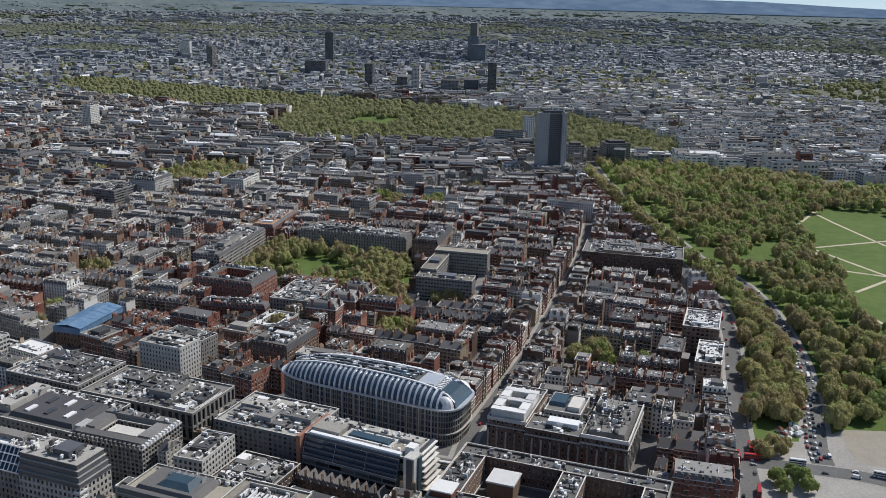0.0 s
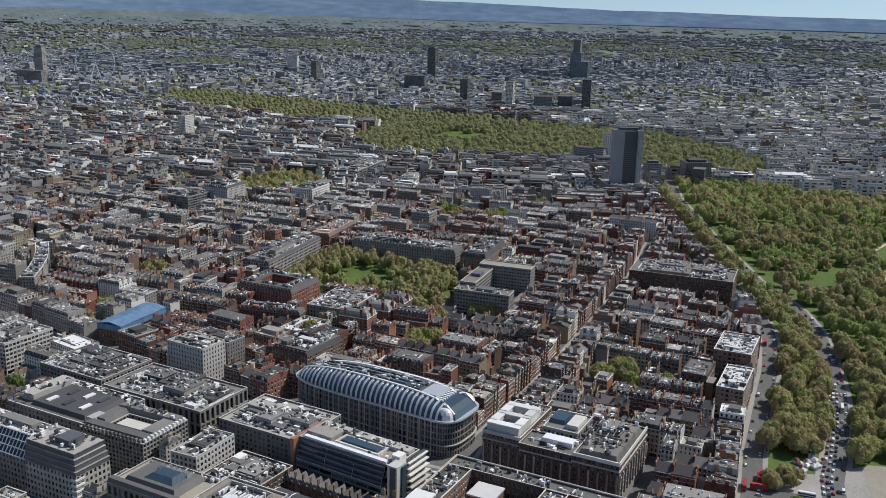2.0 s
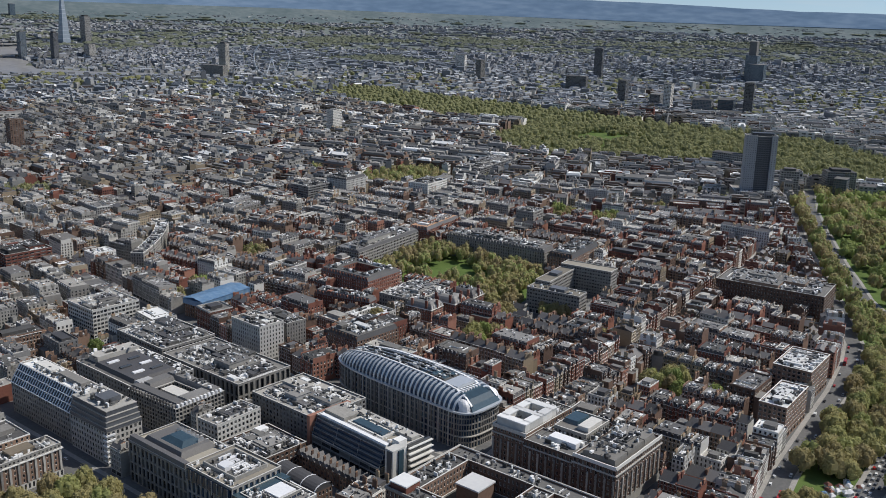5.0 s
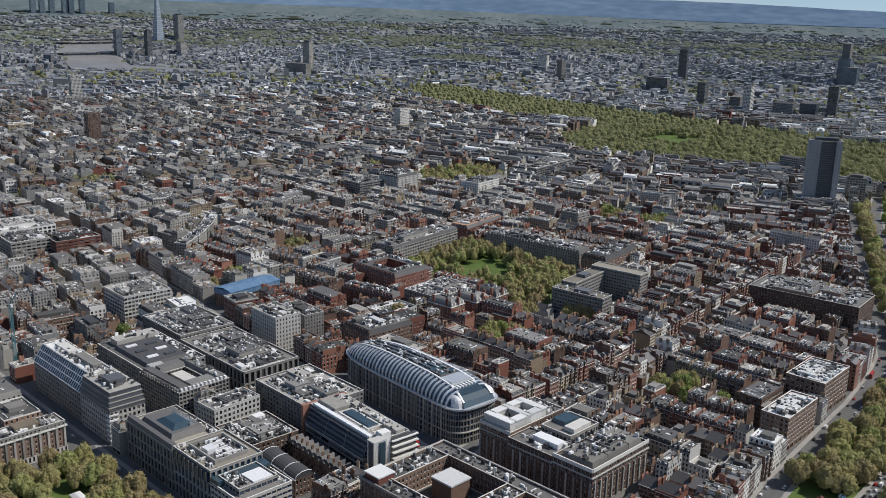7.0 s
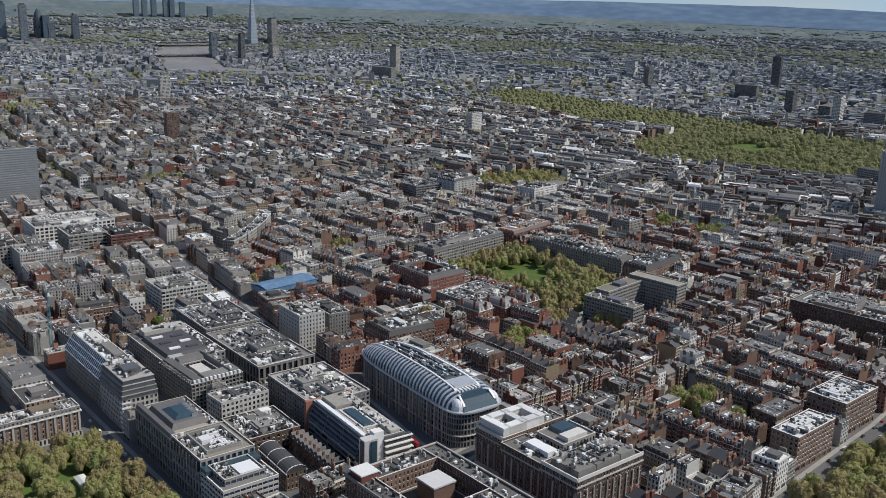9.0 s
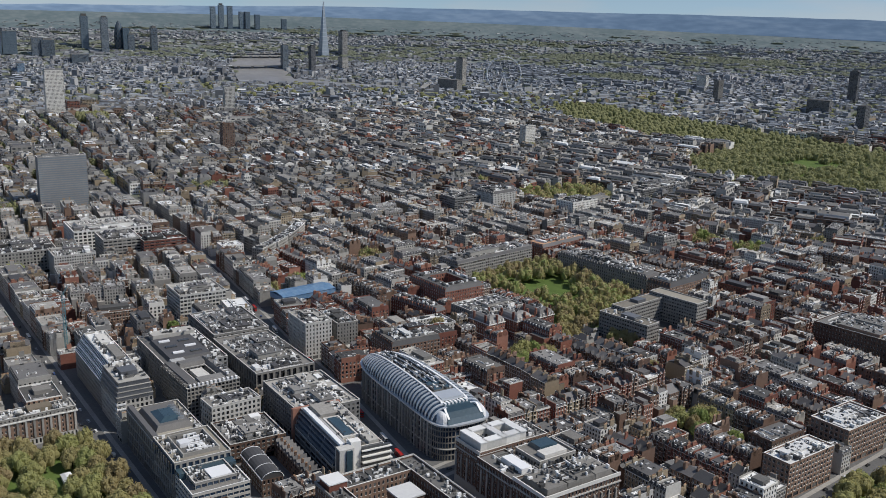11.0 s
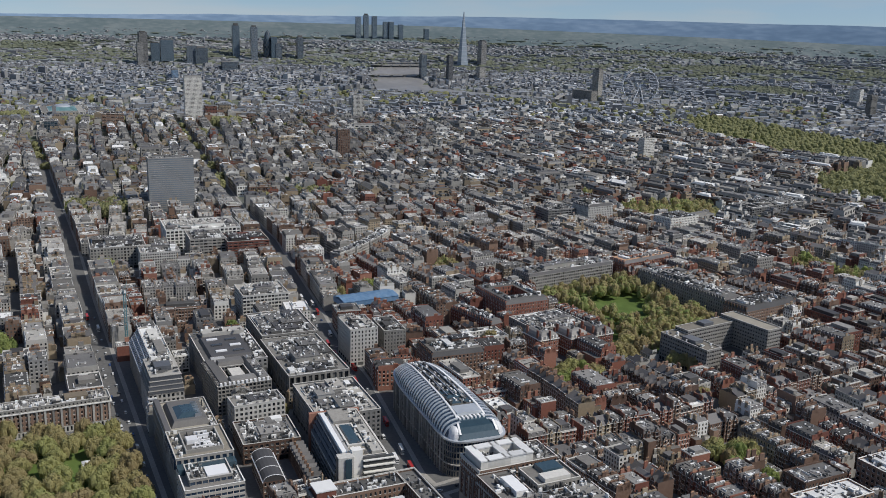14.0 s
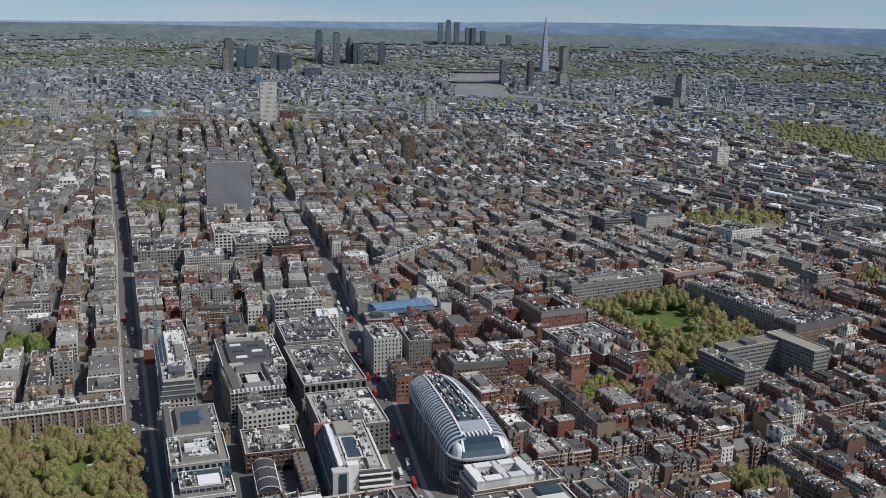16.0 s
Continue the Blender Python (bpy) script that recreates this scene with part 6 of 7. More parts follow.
def museum():
    """The stone museum round a court under a shallow teal glass roof with a pale round dome."""
    o = Block("museum", "pale stone museum with teal glass court roof", 1990, 650, 14, (160, 112))
    for x0, y0, x1, y1 in ((-78, -54, 78, -36), (-78, 36, 78, 54), (-78, -36, -60, 36), (60, -36, 78, 36)):
        o.wing(x0, y0, x1, y1, 0, 18, "stone", bay=8, storey=9, fw=.4, fh=.55, roof="pale_roof")
    b = Build()
    ring = [(60, 36, 18.5), (-60, 36, 18.5), (-60, -36, 18.5), (60, -36, 18.5)]
    crest = [(22, 22, 25), (-22, 22, 25), (-22, -22, 25), (22, -22, 25)]
    for k in range(4):
        p, q = ring[k], ring[(k + 1) % 4]
        u, v = crest[k], crest[(k + 1) % 4]
        for i in range(6):
            e, f = i / 6, (i + 1) / 6
            mix = lambda g, h, t: tuple(g[j] * (1 - t) + h[j] * t for j in range(3))
            b.add([mix(p, q, e), mix(p, q, f), mix(u, v, f), mix(u, v, e)], [[0, 1, 2, 3]])
    part("court_roof", b, "teal_glass", o.root, "shallow teal glass court roof")
    d = Build()
    for i in range(20):
        a0, a1 = 2 * math.pi * i / 20, 2 * math.pi * (i + 1) / 20
        for j in range(5):
            e, f = [(23 * math.cos(t), 23 + 9 * math.sin(t)) for t in (math.pi / 2 * j / 5, math.pi / 2 * (j + 1) / 5)]
            d.add([(e[0] * math.cos(a0), e[0] * math.sin(a0), e[1]), (e[0] * math.cos(a1), e[0] * math.sin(a1), e[1]),
                   (f[0] * math.cos(a1), f[0] * math.sin(a1), f[1]), (f[0] * math.cos(a0), f[0] * math.sin(a0), f[1])], [[0, 1, 2, 3]])
    part("dome", d, "pale_alloy", o.root, "pale green-grey round dome")


museum()
# garden squares full of plane trees among the farther streets: centre, length, width, turn
GARDENS = [(712, 354, 96, 88, 12), (814, 38, 64, 70, 12), (1815, 212, 84, 86, 12), (1925, 758, 84, 76, 14), (1472, 688, 44, 56, 12), (1818, 590, 60, 116, 52)]
for _g in GARDENS:
    reserve(*_g, 8)
street_fronts()
fill()
infill()
raise_lots()



def far_shape(kind):
    """One distant building in units of its width, depth and height: corners (x, y, share of the height, metres above), faces, surfaces."""
    v, f, m = [], [], []
    fine, plain, kind = 3 < kind < 7, kind == 7, kind % 4

    def box(x0, y0, x1, y1, z0, z1, wall, top, i=0.0):
        n = len(v)
        for z, e in ((z0, 0), (z1, i)):
            v.extend([(x0 + e, y0 + e, *z), (x1 - e, y0 + e, *z), (x1 - e, y1 - e, *z), (x0 + e, y1 - e, *z)])
        f.extend((BOX_F[:5] + n).tolist())
        m.extend([wall] * 4 + [top])

    box(-.5, -.5, .5, .5, (0, -1), (1, 0), 0, 1)
    for sy in (-1, 1):
        for k in range(0 if kind > 2 else 3):
            for c in range(4 if fine else 1):
                n = len(v)
                z = ((k + .35) / 3.15, (k + .8) / 3.15) if fine else ((k + .35) / 3.2, (k + .75) / 3.2)
                x0, x1 = (-.44 + .24 * c, -.44 + .24 * c + .14) if fine else (-.46, .46)
                if sy > 0:
                    x0, x1 = x1, x0
                y = sy * .508
                v.extend([(x0, y, z[0], 0), (x1, y, z[0], 0), (x1, y, z[1], 0), (x0, y, z[1], 0)])
                f.append([n, n + 1, n + 2, n + 3])
                m.append(2)
    if plain:
        return np.array(v, float), np.array(f), np.array(m)
    bits = random.Random(kind)
    for _ in range(6 if fine else 0):
        # tanks, stacks and plant on the nearer roofs
        x, y, s, l = bits.uniform(-.4, .34), bits.uniform(-.4, .34), bits.uniform(.03, .16), bits.uniform(.04, .22)
        box(x, y, x + s, y + l, (1, 0), (1, bits.uniform(1, 4.2)), bits.choice([0, 1, 1]), 1)
    if kind == 0:
        box(-.3, -.3, .25, .2, (1, 0), (1, 2.8), 0, 1)
        box(-.42, .1, -.3, .4, (1, 0), (1, 1.6), 1, 1)
        if fine:
            box(-.5, .5, .1, .85, (0, -1), (.6, 0), 0, 1)
    elif kind == 3:
        n = len(v)
        v.extend([(-.5, -.5, 1, 0), (.5, -.5, 1, 0), (.46, 0, 1, 3.4), (-.46, 0, 1, 3.4), (.5, .5, 1, 0), (-.5, .5, 1, 0)])
        f.extend((np.array([[0, 1, 2, 3], [3, 2, 4, 5]]) + n).tolist())
        m.extend([1, 1])
        box(-.48, -.12, -.3, .2, (1, 0), (1, 4.2), 0, 1)
    elif kind == 1:
        box(-.5, -.5, .5, .5, (1, 0), (1, 3), 1, 1, .1)
        box(-.5, -.2, -.43, .15, (1, 0), (1, 5), 0, 0)
        box(.43, -.15, .5, .25, (1, 0), (1, 5), 0, 0)
    else:
        n = len(v)
        v.extend([(-.5, -.5, 1, 0), (.5, -.5, 1, 0), (.5, 0, 1, 3.6), (-.5, 0, 1, 3.6), (.5, .5, 1, 0), (-.5, .5, 1, 0), (.5, 0, 1, 0), (-.5, 0, 1, 0)])
        f.extend((np.array([[0, 1, 2, 3], [3, 2, 4, 5], [1, 6, 4, 2], [0, 3, 5, 7]]) + n).tolist())
        m.extend([1, 1, 0, 0])
        box(-.5, -.1, -.43, .2, (1, 0), (1, 5.4), 0, 0)
    return np.array(v, float), np.array(f), np.array(m)


def far_city():
    """The thousands of buildings past the near quarter, too many to count."""
    rng = np.random.default_rng(5)
    rows = [np.array([(x, y, 0, w, d, h, a, k, 1.0) for x, y, w, d, h, a, k in FAR])]

    def scatter(n, d0, d1, lo, hi, h0, h1, tall, plain=1):
        b = np.radians(rng.uniform(60, 184, n))
        d = np.sqrt(rng.uniform(d0 ** 2, d1 ** 2, n))
        x, y = HUB[0] + d * np.sin(b), HUB[1] + d * np.cos(b)
        keep = np.ones(n, bool)
        for poly in (HYDE_PARK, GREEN_PARK, PALACE_GARDEN, RIVER, BERKELEY, *WOODS):
            keep &= ~np.array([inside(poly, *q) for q in zip(x, y)])
        keep &= np.hypot(x - FRONT[0], y - FRONT[1]) > 2060
        x, y, d = x[keep], y[keep], d[keep]
        m = len(x)
        w, dd, h = rng.uniform(lo, hi, m) * rng.uniform(1, 2.6, m), rng.uniform(lo, hi, m) * .8, rng.uniform(h0, h1, m)
        h *= np.where(rng.random(m) < tall, rng.uniform(1.4, 2.6, m), 1)
        a = np.radians(12) + 0.5 * np.sin(x / 410) + 0.5 * np.sin(y / 370) + rng.choice([0, np.pi / 2], m, p=[.7, .3])
        x, y, z, k = far(x, y, 0 * x)
        rows.append(np.stack([x, y, z, w, dd, h, a, (rng.choice([3, 7], m, p=[.55, .45]) if plain == 1 else np.full(m, 7)) if plain else rng.choice([0, 1, 2], m, p=[.45, .35, .2]), k], -1))

    scatter(3500, 1900, 2350, 9, 18, 9, 15, .02, 0)
    scatter(7000, 2350, 3000, 9, 18, 8, 14, .02)
    scatter(15500, 3000, 5000, 10, 21, 7, 13, .03)
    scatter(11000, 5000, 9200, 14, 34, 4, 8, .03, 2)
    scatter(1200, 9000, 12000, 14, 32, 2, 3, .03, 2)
    rows = np.concatenate(rows)
    b = Build()
    for kind in range(8):
        r = rows[rows[:, 7] == kind]
        v, f, m = far_shape(kind)
        k = r[:, 8:9]
        px, py = v[None, :, 0] * r[:, 3:4] * k, v[None, :, 1] * r[:, 4:5] * k
        pz = (v[None, :, 2] * r[:, 5:6] + v[None, :, 3]) * k + r[:, 2:3]
        co, si = np.cos(r[:, 6:7]), np.sin(r[:, 6:7])
        p = np.stack([px * co - py * si + r[:, 0:1], px * si + py * co + r[:, 1:2], pz], -1)
        b.v.append(p.reshape(-1, 3))
        b.f.append((f[None] + len(v) * np.arange(len(r))[:, None, None]).reshape(-1, 4) + b.n)
        # the white terraces south-west of the park, painted paler still for bright haze
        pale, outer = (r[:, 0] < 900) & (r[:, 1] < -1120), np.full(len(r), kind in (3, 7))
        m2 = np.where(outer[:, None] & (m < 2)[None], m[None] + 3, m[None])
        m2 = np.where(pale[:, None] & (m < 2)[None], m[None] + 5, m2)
        if kind < 7:
            # the nearer quarters keep their brick, stone and slate; further out more take the far, haze-tinted surfaces
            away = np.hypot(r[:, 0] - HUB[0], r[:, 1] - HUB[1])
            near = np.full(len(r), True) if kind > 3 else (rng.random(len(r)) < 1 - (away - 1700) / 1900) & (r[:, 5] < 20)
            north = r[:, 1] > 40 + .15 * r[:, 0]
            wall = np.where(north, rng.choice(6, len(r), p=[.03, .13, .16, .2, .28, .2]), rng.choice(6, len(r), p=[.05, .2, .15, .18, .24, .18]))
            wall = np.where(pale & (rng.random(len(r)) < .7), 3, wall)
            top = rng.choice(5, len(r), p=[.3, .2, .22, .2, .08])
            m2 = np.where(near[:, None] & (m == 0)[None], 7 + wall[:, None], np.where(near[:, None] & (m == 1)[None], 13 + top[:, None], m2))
        b.m.append(m2.reshape(-1))
        b.n += len(v) * len(r)
    tagged(new("far_city", b.mesh("far_city", ["far_wall", "haze_tinted_roof", "glass", "hazed_wall", "hazed_roof", "pale_terrace", "pale_terrace_roof"] + ["mass_" + k for k in LOOK] + ROOF_MATS)), "dense grey and brown roofs of the distant city", "buildings", kind="stuff")


WOODS = [[(2900, -1900), (3300, -1750), (3350, -2150), (2950, -2200)], [(-200, -2250), (350, -2500), (300, -3100), (-400, -3000)], [(2345, 690), (2400, 600), (2440, 620), (2380, 705)],
         [(4300, -2600), (5000, -2200), (5100, -2700), (4500, -3100)], [(1700, 850), (1900, 950), (1850, 1050), (1650, 950)], [(3800, -3600), (4600, -3300), (4500, -3900)],
         [(2650, 1500), (3200, 1600), (3000, 1800)], [(5600, 1500), (6600, 1200), (6900, 1900), (5800, 2100)], [(6000, -3000), (7200, -2500), (7400, -3300), (6200, -3700)],
         [(3000, -5000), (4200, -4700), (4200, -5500), (3100, -5700)], [(500, -4500), (1500, -4700), (1400, -5400), (500, -5200)], [(8000, -1500), (9500, -1200), (9500, -2000), (8000, -2200)]]
RIVER = [(2916, -300), (3287, -330), (3740, -353), (4129, -419), (4595, -532), (4866, -609), (4885, -779), (4613, -746), (4139, -671), (3741, -614), (3249, -549), (2960, -520), (2700, -900), (2600, -880), (2800, -480)]
far_city()


def surface(name, poly, z, mat, label, category):
    x, y, zz, _ = far([p[0] for p in poly], [p[1] for p in poly], [z] * len(poly))
    me = bpy.data.meshes.new(name)
    me.from_pydata(list(zip(x, y, zz)), [], [list(range(len(poly)))])
    me.materials.append(M[mat])
    me.update()
    return tagged(new(name, me), label, category, kind="structure")


surface("water", RIVER, 3, "water", "broad brown-grey river between embankments", "river")

# ---------------------------------------------------------------- trees
_c = [-1.0, 0.0, 1.0]
DOME = []
for a in range(2):
    for c in range(2):
        q = [(_c[a], _c[c]), (_c[a + 1], _c[c]), (_c[a + 1], _c[c + 1]), (_c[a], _c[c + 1])]
        DOME += [[(u, v, 1.0) for u, v in q], [(u, -1.0, v) for u, v in q], [(-u, 1.0, v) for u, v in q], [(1.0, u, v) for u, v in q], [(-1.0, -u, v) for u, v in q]]
DOME = np.array(DOME)
DOME = DOME / np.linalg.norm(DOME, axis=-1, keepdims=True)


def crown_build(seed, leaves=800, size=.66, lobes_n=13, hulls=99, core=False, inner=.84):
    """A rounded crown of many lobes round the upper half of an egg: twiggy masses within, sprays of leaf over them."""
    rng = np.random.default_rng(seed)
    lobes = []
    for k in range(lobes_n):
        a, e = 2.4 * k + rng.uniform(-.4, .4), (k + .5) / lobes_n
        r = .62 * math.sqrt(1 - (e * .98) ** 2) * rng.uniform(.85, 1.12)
        lobes.append((r * math.cos(a), r * math.sin(a), .27 + .45 * e, rng.uniform(.28, .44) * (1 if lobes_n > 8 else 1.15)))
    if core:
        lobes.append((0, 0, .3, .74))
    b = Build()
    v = []
    for lx, ly, lz, lr in lobes[-hulls:]:
        wob = 1 + .2 * np.sin(DOME[..., :1] * 5 + lx * 9) * np.cos(DOME[..., 1:2] * 5 + ly * 9)
        v += list((DOME * lr * inner * wob + np.array((lx, ly, lz))).reshape(-1, 3))
    n = rng.normal(size=(leaves, 3))
    n /= np.linalg.norm(n, axis=1, keepdims=True) + 1e-6
    n[:, 2] = np.where(n[:, 2] < -.2, -.6 * n[:, 2], n[:, 2])
    pick = np.array(lobes)[np.arange(leaves) % len(lobes)] if leaves else np.zeros((0, 4))
    p = pick[:, :3] + n * pick[:, 3:] * rng.uniform(.86, 1.1, (leaves, 1))
    t = np.cross(n + rng.normal(0, .4, (leaves, 3)), (0, 0, 1.0))
    t /= np.linalg.norm(t, axis=1, keepdims=True) + 1e-6
    w = np.cross(n + rng.normal(0, .3, (leaves, 3)), t)
    e = size * rng.uniform(.045, .1, (leaves, 1))
    q = np.stack([p - t * e - w * e * .8, p + t * e - w * e * .6, p + t * e * .8 + w * e, p - t * e * .7 + w * e * .9], 1).reshape(-1, 3)
    v = np.concatenate([np.array(v).reshape(-1, 3), q])
    b.add(v, np.arange(len(v)).reshape(-1, 4))
    return b


CROWNS = [crown_build(k).mesh("crown", ["leaf"]) for k in range(7)]
FRESH = [crown_build(k + 20).mesh("crown", ["leaf_fresh"]) for k in range(3)]


def trunk_build():
    b = Build()

    def limb(p, q, r0, r1):
        p, q = np.array(p, float), np.array(q, float)
        a = np.linspace(0, 2 * np.pi, 6, endpoint=False)
        d = (q - p) / np.linalg.norm(q - p)
        t = np.cross(d, (0.3, 1, 0.1))
        t /= np.linalg.norm(t)
        w = np.cross(d, t)

        def ring(c, r):
            return c + r * (np.cos(a)[:, None] * t + np.sin(a)[:, None] * w)

        b.add(np.concatenate([ring(p, r0), ring(q, r1)]), [[i, (i + 1) % 6, 6 + (i + 1) % 6, 6 + i] for i in range(6)])

    limb((0, 0, 0), (0, 0, .55), .05, .03)
    for k in range(6):
        t = 2.4 * k
        limb((0, 0, .38 + .03 * k), (.5 * math.cos(t), .5 * math.sin(t), .75 + .05 * k), .025, .008)
    return b


TRUNK = trunk_build().mesh("trunk", ["bark"])
WOOD = [np.concatenate(crown_build(k + 40, leaves=170, size=.95, lobes_n=6).v) for k in range(5)]
WOOD_FAR = [np.concatenate(crown_build(k + 60, leaves=26, size=1.7, lobes_n=4, hulls=1, core=True).v) for k in range(5)]
WOOD_SPECK = [np.concatenate(crown_build(k + 80, leaves=0, size=3.0, lobes_n=1, hulls=1, core=True, inner=.93).v) for k in range(5)]
MOUND = np.array([[(-1, -1, 0), (1, -1, 0), (.6, -.55, .62), (-.5, -.6, .7)], [(1, -1, 0), (1, 1, 0), (.55, .6, .66), (.6, -.55, .62)], [(1, 1, 0), (-1, 1, 0), (-.6, .55, .58), (.55, .6, .66)],
                  [(-1, 1, 0), (-1, -1, 0), (-.5, -.6, .7), (-.6, .55, .58)], [(-.5, -.6, .7), (.6, -.55, .62), (.55, .6, .66), (-.6, .55, .58)]], float).reshape(-1, 3) * .8
GROVE = {"leaf_mass": Build(), "leaf_fresh": Build(), "leaf_far": Build(), "leaf_hazed": Build()}
TREES = []


def tree(x, y, height, spread, rng, fresh=False, group="park trees"):
    TREES.append((math.hypot(x + 500, y - 350), x, y, height, spread, fresh, group, rng.uniform(0, 360), rng.randrange(100)))


def plant_trees():
    for k, (_, x, y, height, spread, fresh, group, turn, pick) in enumerate(sorted(TREES)):
        if k < 295:
            root = new("tree")
            root.matrix_world = pose(x, y, 0, 0, 0, turn)
            tagged(root, "fresh green spring tree with a full crown" if fresh else "tall plane tree in olive-yellow spring leaf", "tree", group)
            t = new("trunk", TRUNK)
            t.parent = root
            t.scale = (height * .5, height * .5, height * .75)
            c = new("crown", (FRESH if fresh else CROWNS)[pick % (3 if fresh else 7)])
            c.parent = root
            c.location = (0, 0, height * .12)
            c.scale = (spread * .56, spread * .56, height * .74)
        else:
            wood(x, y, height, spread, pick, "leaf_fresh" if fresh else "leaf_mass")
    for key, b in GROVE.items():
        tagged(new("grove", b.mesh("grove", [key])), "massed olive-green crowns of park trees", "trees", kind="stuff")


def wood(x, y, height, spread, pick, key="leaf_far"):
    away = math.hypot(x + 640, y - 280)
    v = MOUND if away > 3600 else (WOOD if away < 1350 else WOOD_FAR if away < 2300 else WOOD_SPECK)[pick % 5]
    # past 3.6 km the crowns take the haze-dulled leaf colour
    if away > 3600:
        key = "leaf_hazed"
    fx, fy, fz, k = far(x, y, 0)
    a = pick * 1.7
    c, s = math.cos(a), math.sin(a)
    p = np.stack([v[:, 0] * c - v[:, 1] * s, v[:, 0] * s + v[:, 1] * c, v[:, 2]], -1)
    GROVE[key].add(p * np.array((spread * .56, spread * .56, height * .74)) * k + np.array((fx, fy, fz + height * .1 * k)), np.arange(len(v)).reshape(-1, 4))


def scatter_in(poly, n, rng, gap):
    x0, x1 = min(p[0] for p in poly), max(p[0] for p in poly)
    y0, y1 = min(p[1] for p in poly), max(p[1] for p in poly)
    out, tries, grid = [], 0, {}
    while len(out) < n and tries < n * 40:
        tries += 1
        q = (rng.uniform(x0, x1), rng.uniform(y0, y1))
        if not inside(poly, *q):
            continue
        i, j = int(q[0] // gap), int(q[1] // gap)
        if any((q[0] - a) ** 2 + (q[1] - b) ** 2 < gap * gap for di in (-1, 0, 1) for dj in (-1, 0, 1) for a, b in grid.get((i + di, j + dj), ())):
            continue
        grid.setdefault((i, j), []).append(q)
        out.append(q)
    return out


LAWN = [(-165, -880), (-161, -801), (-208, -705), (-255, -622), (-318, -447), (-700, -447), (-700, -960), (-200, -960)]
SQUARE_LAWN = [(163, -212), (226, -226), (226, -286), (140, -276)]
TR = random.Random(3)
drive_edge, lane_edge = strip(DRIVE, 21), strip(PARK_LANE, 15)
for x, y in scatter_in(DRIVE + [(180, -1100), (20, -1140), (-200, -1140), (-420, -960), (-520, -700), (-520, -300), (-430, -220), (-372, -205)], 1050, TR, 9.6):
    glade = noise.noise((x / 70, y / 90, 3.1)) > .5
    if not inside(LAWN, x, y) and not inside(drive_edge, x, y) and not glade and not (y > -240 and x < -380):
        tree(x, y, TR.uniform(17, 23), TR.uniform(15, 20), TR, fresh=noise.noise((x / 60, y / 60, 1.3)) + TR.uniform(-.2, .2) > .22)
for x, y in scatter_in(PARK_STRIP, 260, TR, 8.2):
    if not inside(drive_edge, x, y) and not inside(lane_edge, x, y) and noise.noise((x / 40, y / 40, 8.1)) < .45 and not (y > -180 and x < -318) and y < -122:
        tree(x, y, TR.uniform(16, 22), TR.uniform(14, 19), TR)
for x, y in scatter_in(GROSVENOR, 95, TR, 9.5):
    if not inside(SQUARE_LAWN, x, y):
        tree(x, y, TR.uniform(16, 24), TR.uniform(15, 20), TR, group="square trees")
for x, y in scatter_in(PORTMAN, 70, TR, 10):
    if math.hypot(x + 118, y - 236) > 16:
        tree(x, y, TR.uniform(14, 20), TR.uniform(13, 17), TR, group="square trees")
for x, y in scatter_in(BERKELEY, 60, TR, 12):
    tree(x, y, TR.uniform(16, 22), TR.uniform(14, 18), TR, group="square trees")
for x, y, hh in ((-352, -92, 13), (-360, -82, 12), (-366, -100, 14), (-372, -92, 12), (-358, -104, 12)):
    tree(x, y, hh, 12, TR, fresh=True)
# single trees and clumps in gardens
for cx, cy, n, rad, fr in CLUMPS:
    for _ in range(n):
        a, r = TR.uniform(0, 6.3), rad * math.sqrt(TR.random())
        tree(cx + r * math.cos(a), cy + r * math.sin(a), TR.uniform(16, 23), TR.uniform(13, 18), TR, fresh=bool(fr) or TR.random() < .1, group="garden trees")
for x, y in ((-329, -129), (-335, -121), (-343, -131), (-335, -139), (-342, -143)):
    # low trees on the island at the junction
    tree(x, y, TR.uniform(10, 13), TR.uniform(10, 13), TR, group="garden trees")
for poly, n, gap in [(GREEN_PARK, 1900, 12), (PALACE_GARDEN, 420, 11)] + [(w, 170, 20) for w in WOODS]:
    for x, y in scatter_in(poly, n, TR, gap):
        if noise.noise((x / 120, y / 120, 5.5)) < .6:
            wood(x, y, TR.uniform(11, 24), TR.uniform(13, 20) * gap / 11, TR.randrange(100))
for _ in range(6500):
    # street and garden trees between the far houses
    b, d = TR.uniform(60, 184), math.sqrt(TR.uniform(1300 ** 2, 6800 ** 2))
    x, y = HUB[0] + d * math.sin(radians(b)), HUB[1] + d * math.cos(radians(b))
    if noise.noise((x / 500, y / 500, 0)) > -.22 and math.hypot(x + 120, y) > 900 and not inside(RIVER, x, y):
        g = 1 + d / 3500
        for _k in range(2):
            wood(x + TR.uniform(-25, 25) * g, y + TR.uniform(-12, 12) * g, TR.uniform(13, 19), TR.uniform(10, 18) * g, TR.randrange(100))
for _ in range(800):
    # garden squares and street trees of the white terraces
    b, d = TR.uniform(138, 184), math.sqrt(TR.uniform(1350 ** 2, 3700 ** 2))
    x, y = HUB[0] + d * math.sin(radians(b)), HUB[1] + d * math.cos(radians(b))
    if y < -1050 and noise.noise((x / 260, y / 260, 6)) > -.1:
        for _k in range(3):
            wood(x + TR.uniform(-30, 30), y + TR.uniform(-14, 14), TR.uniform(16, 22), TR.uniform(13, 20), TR.randrange(100))
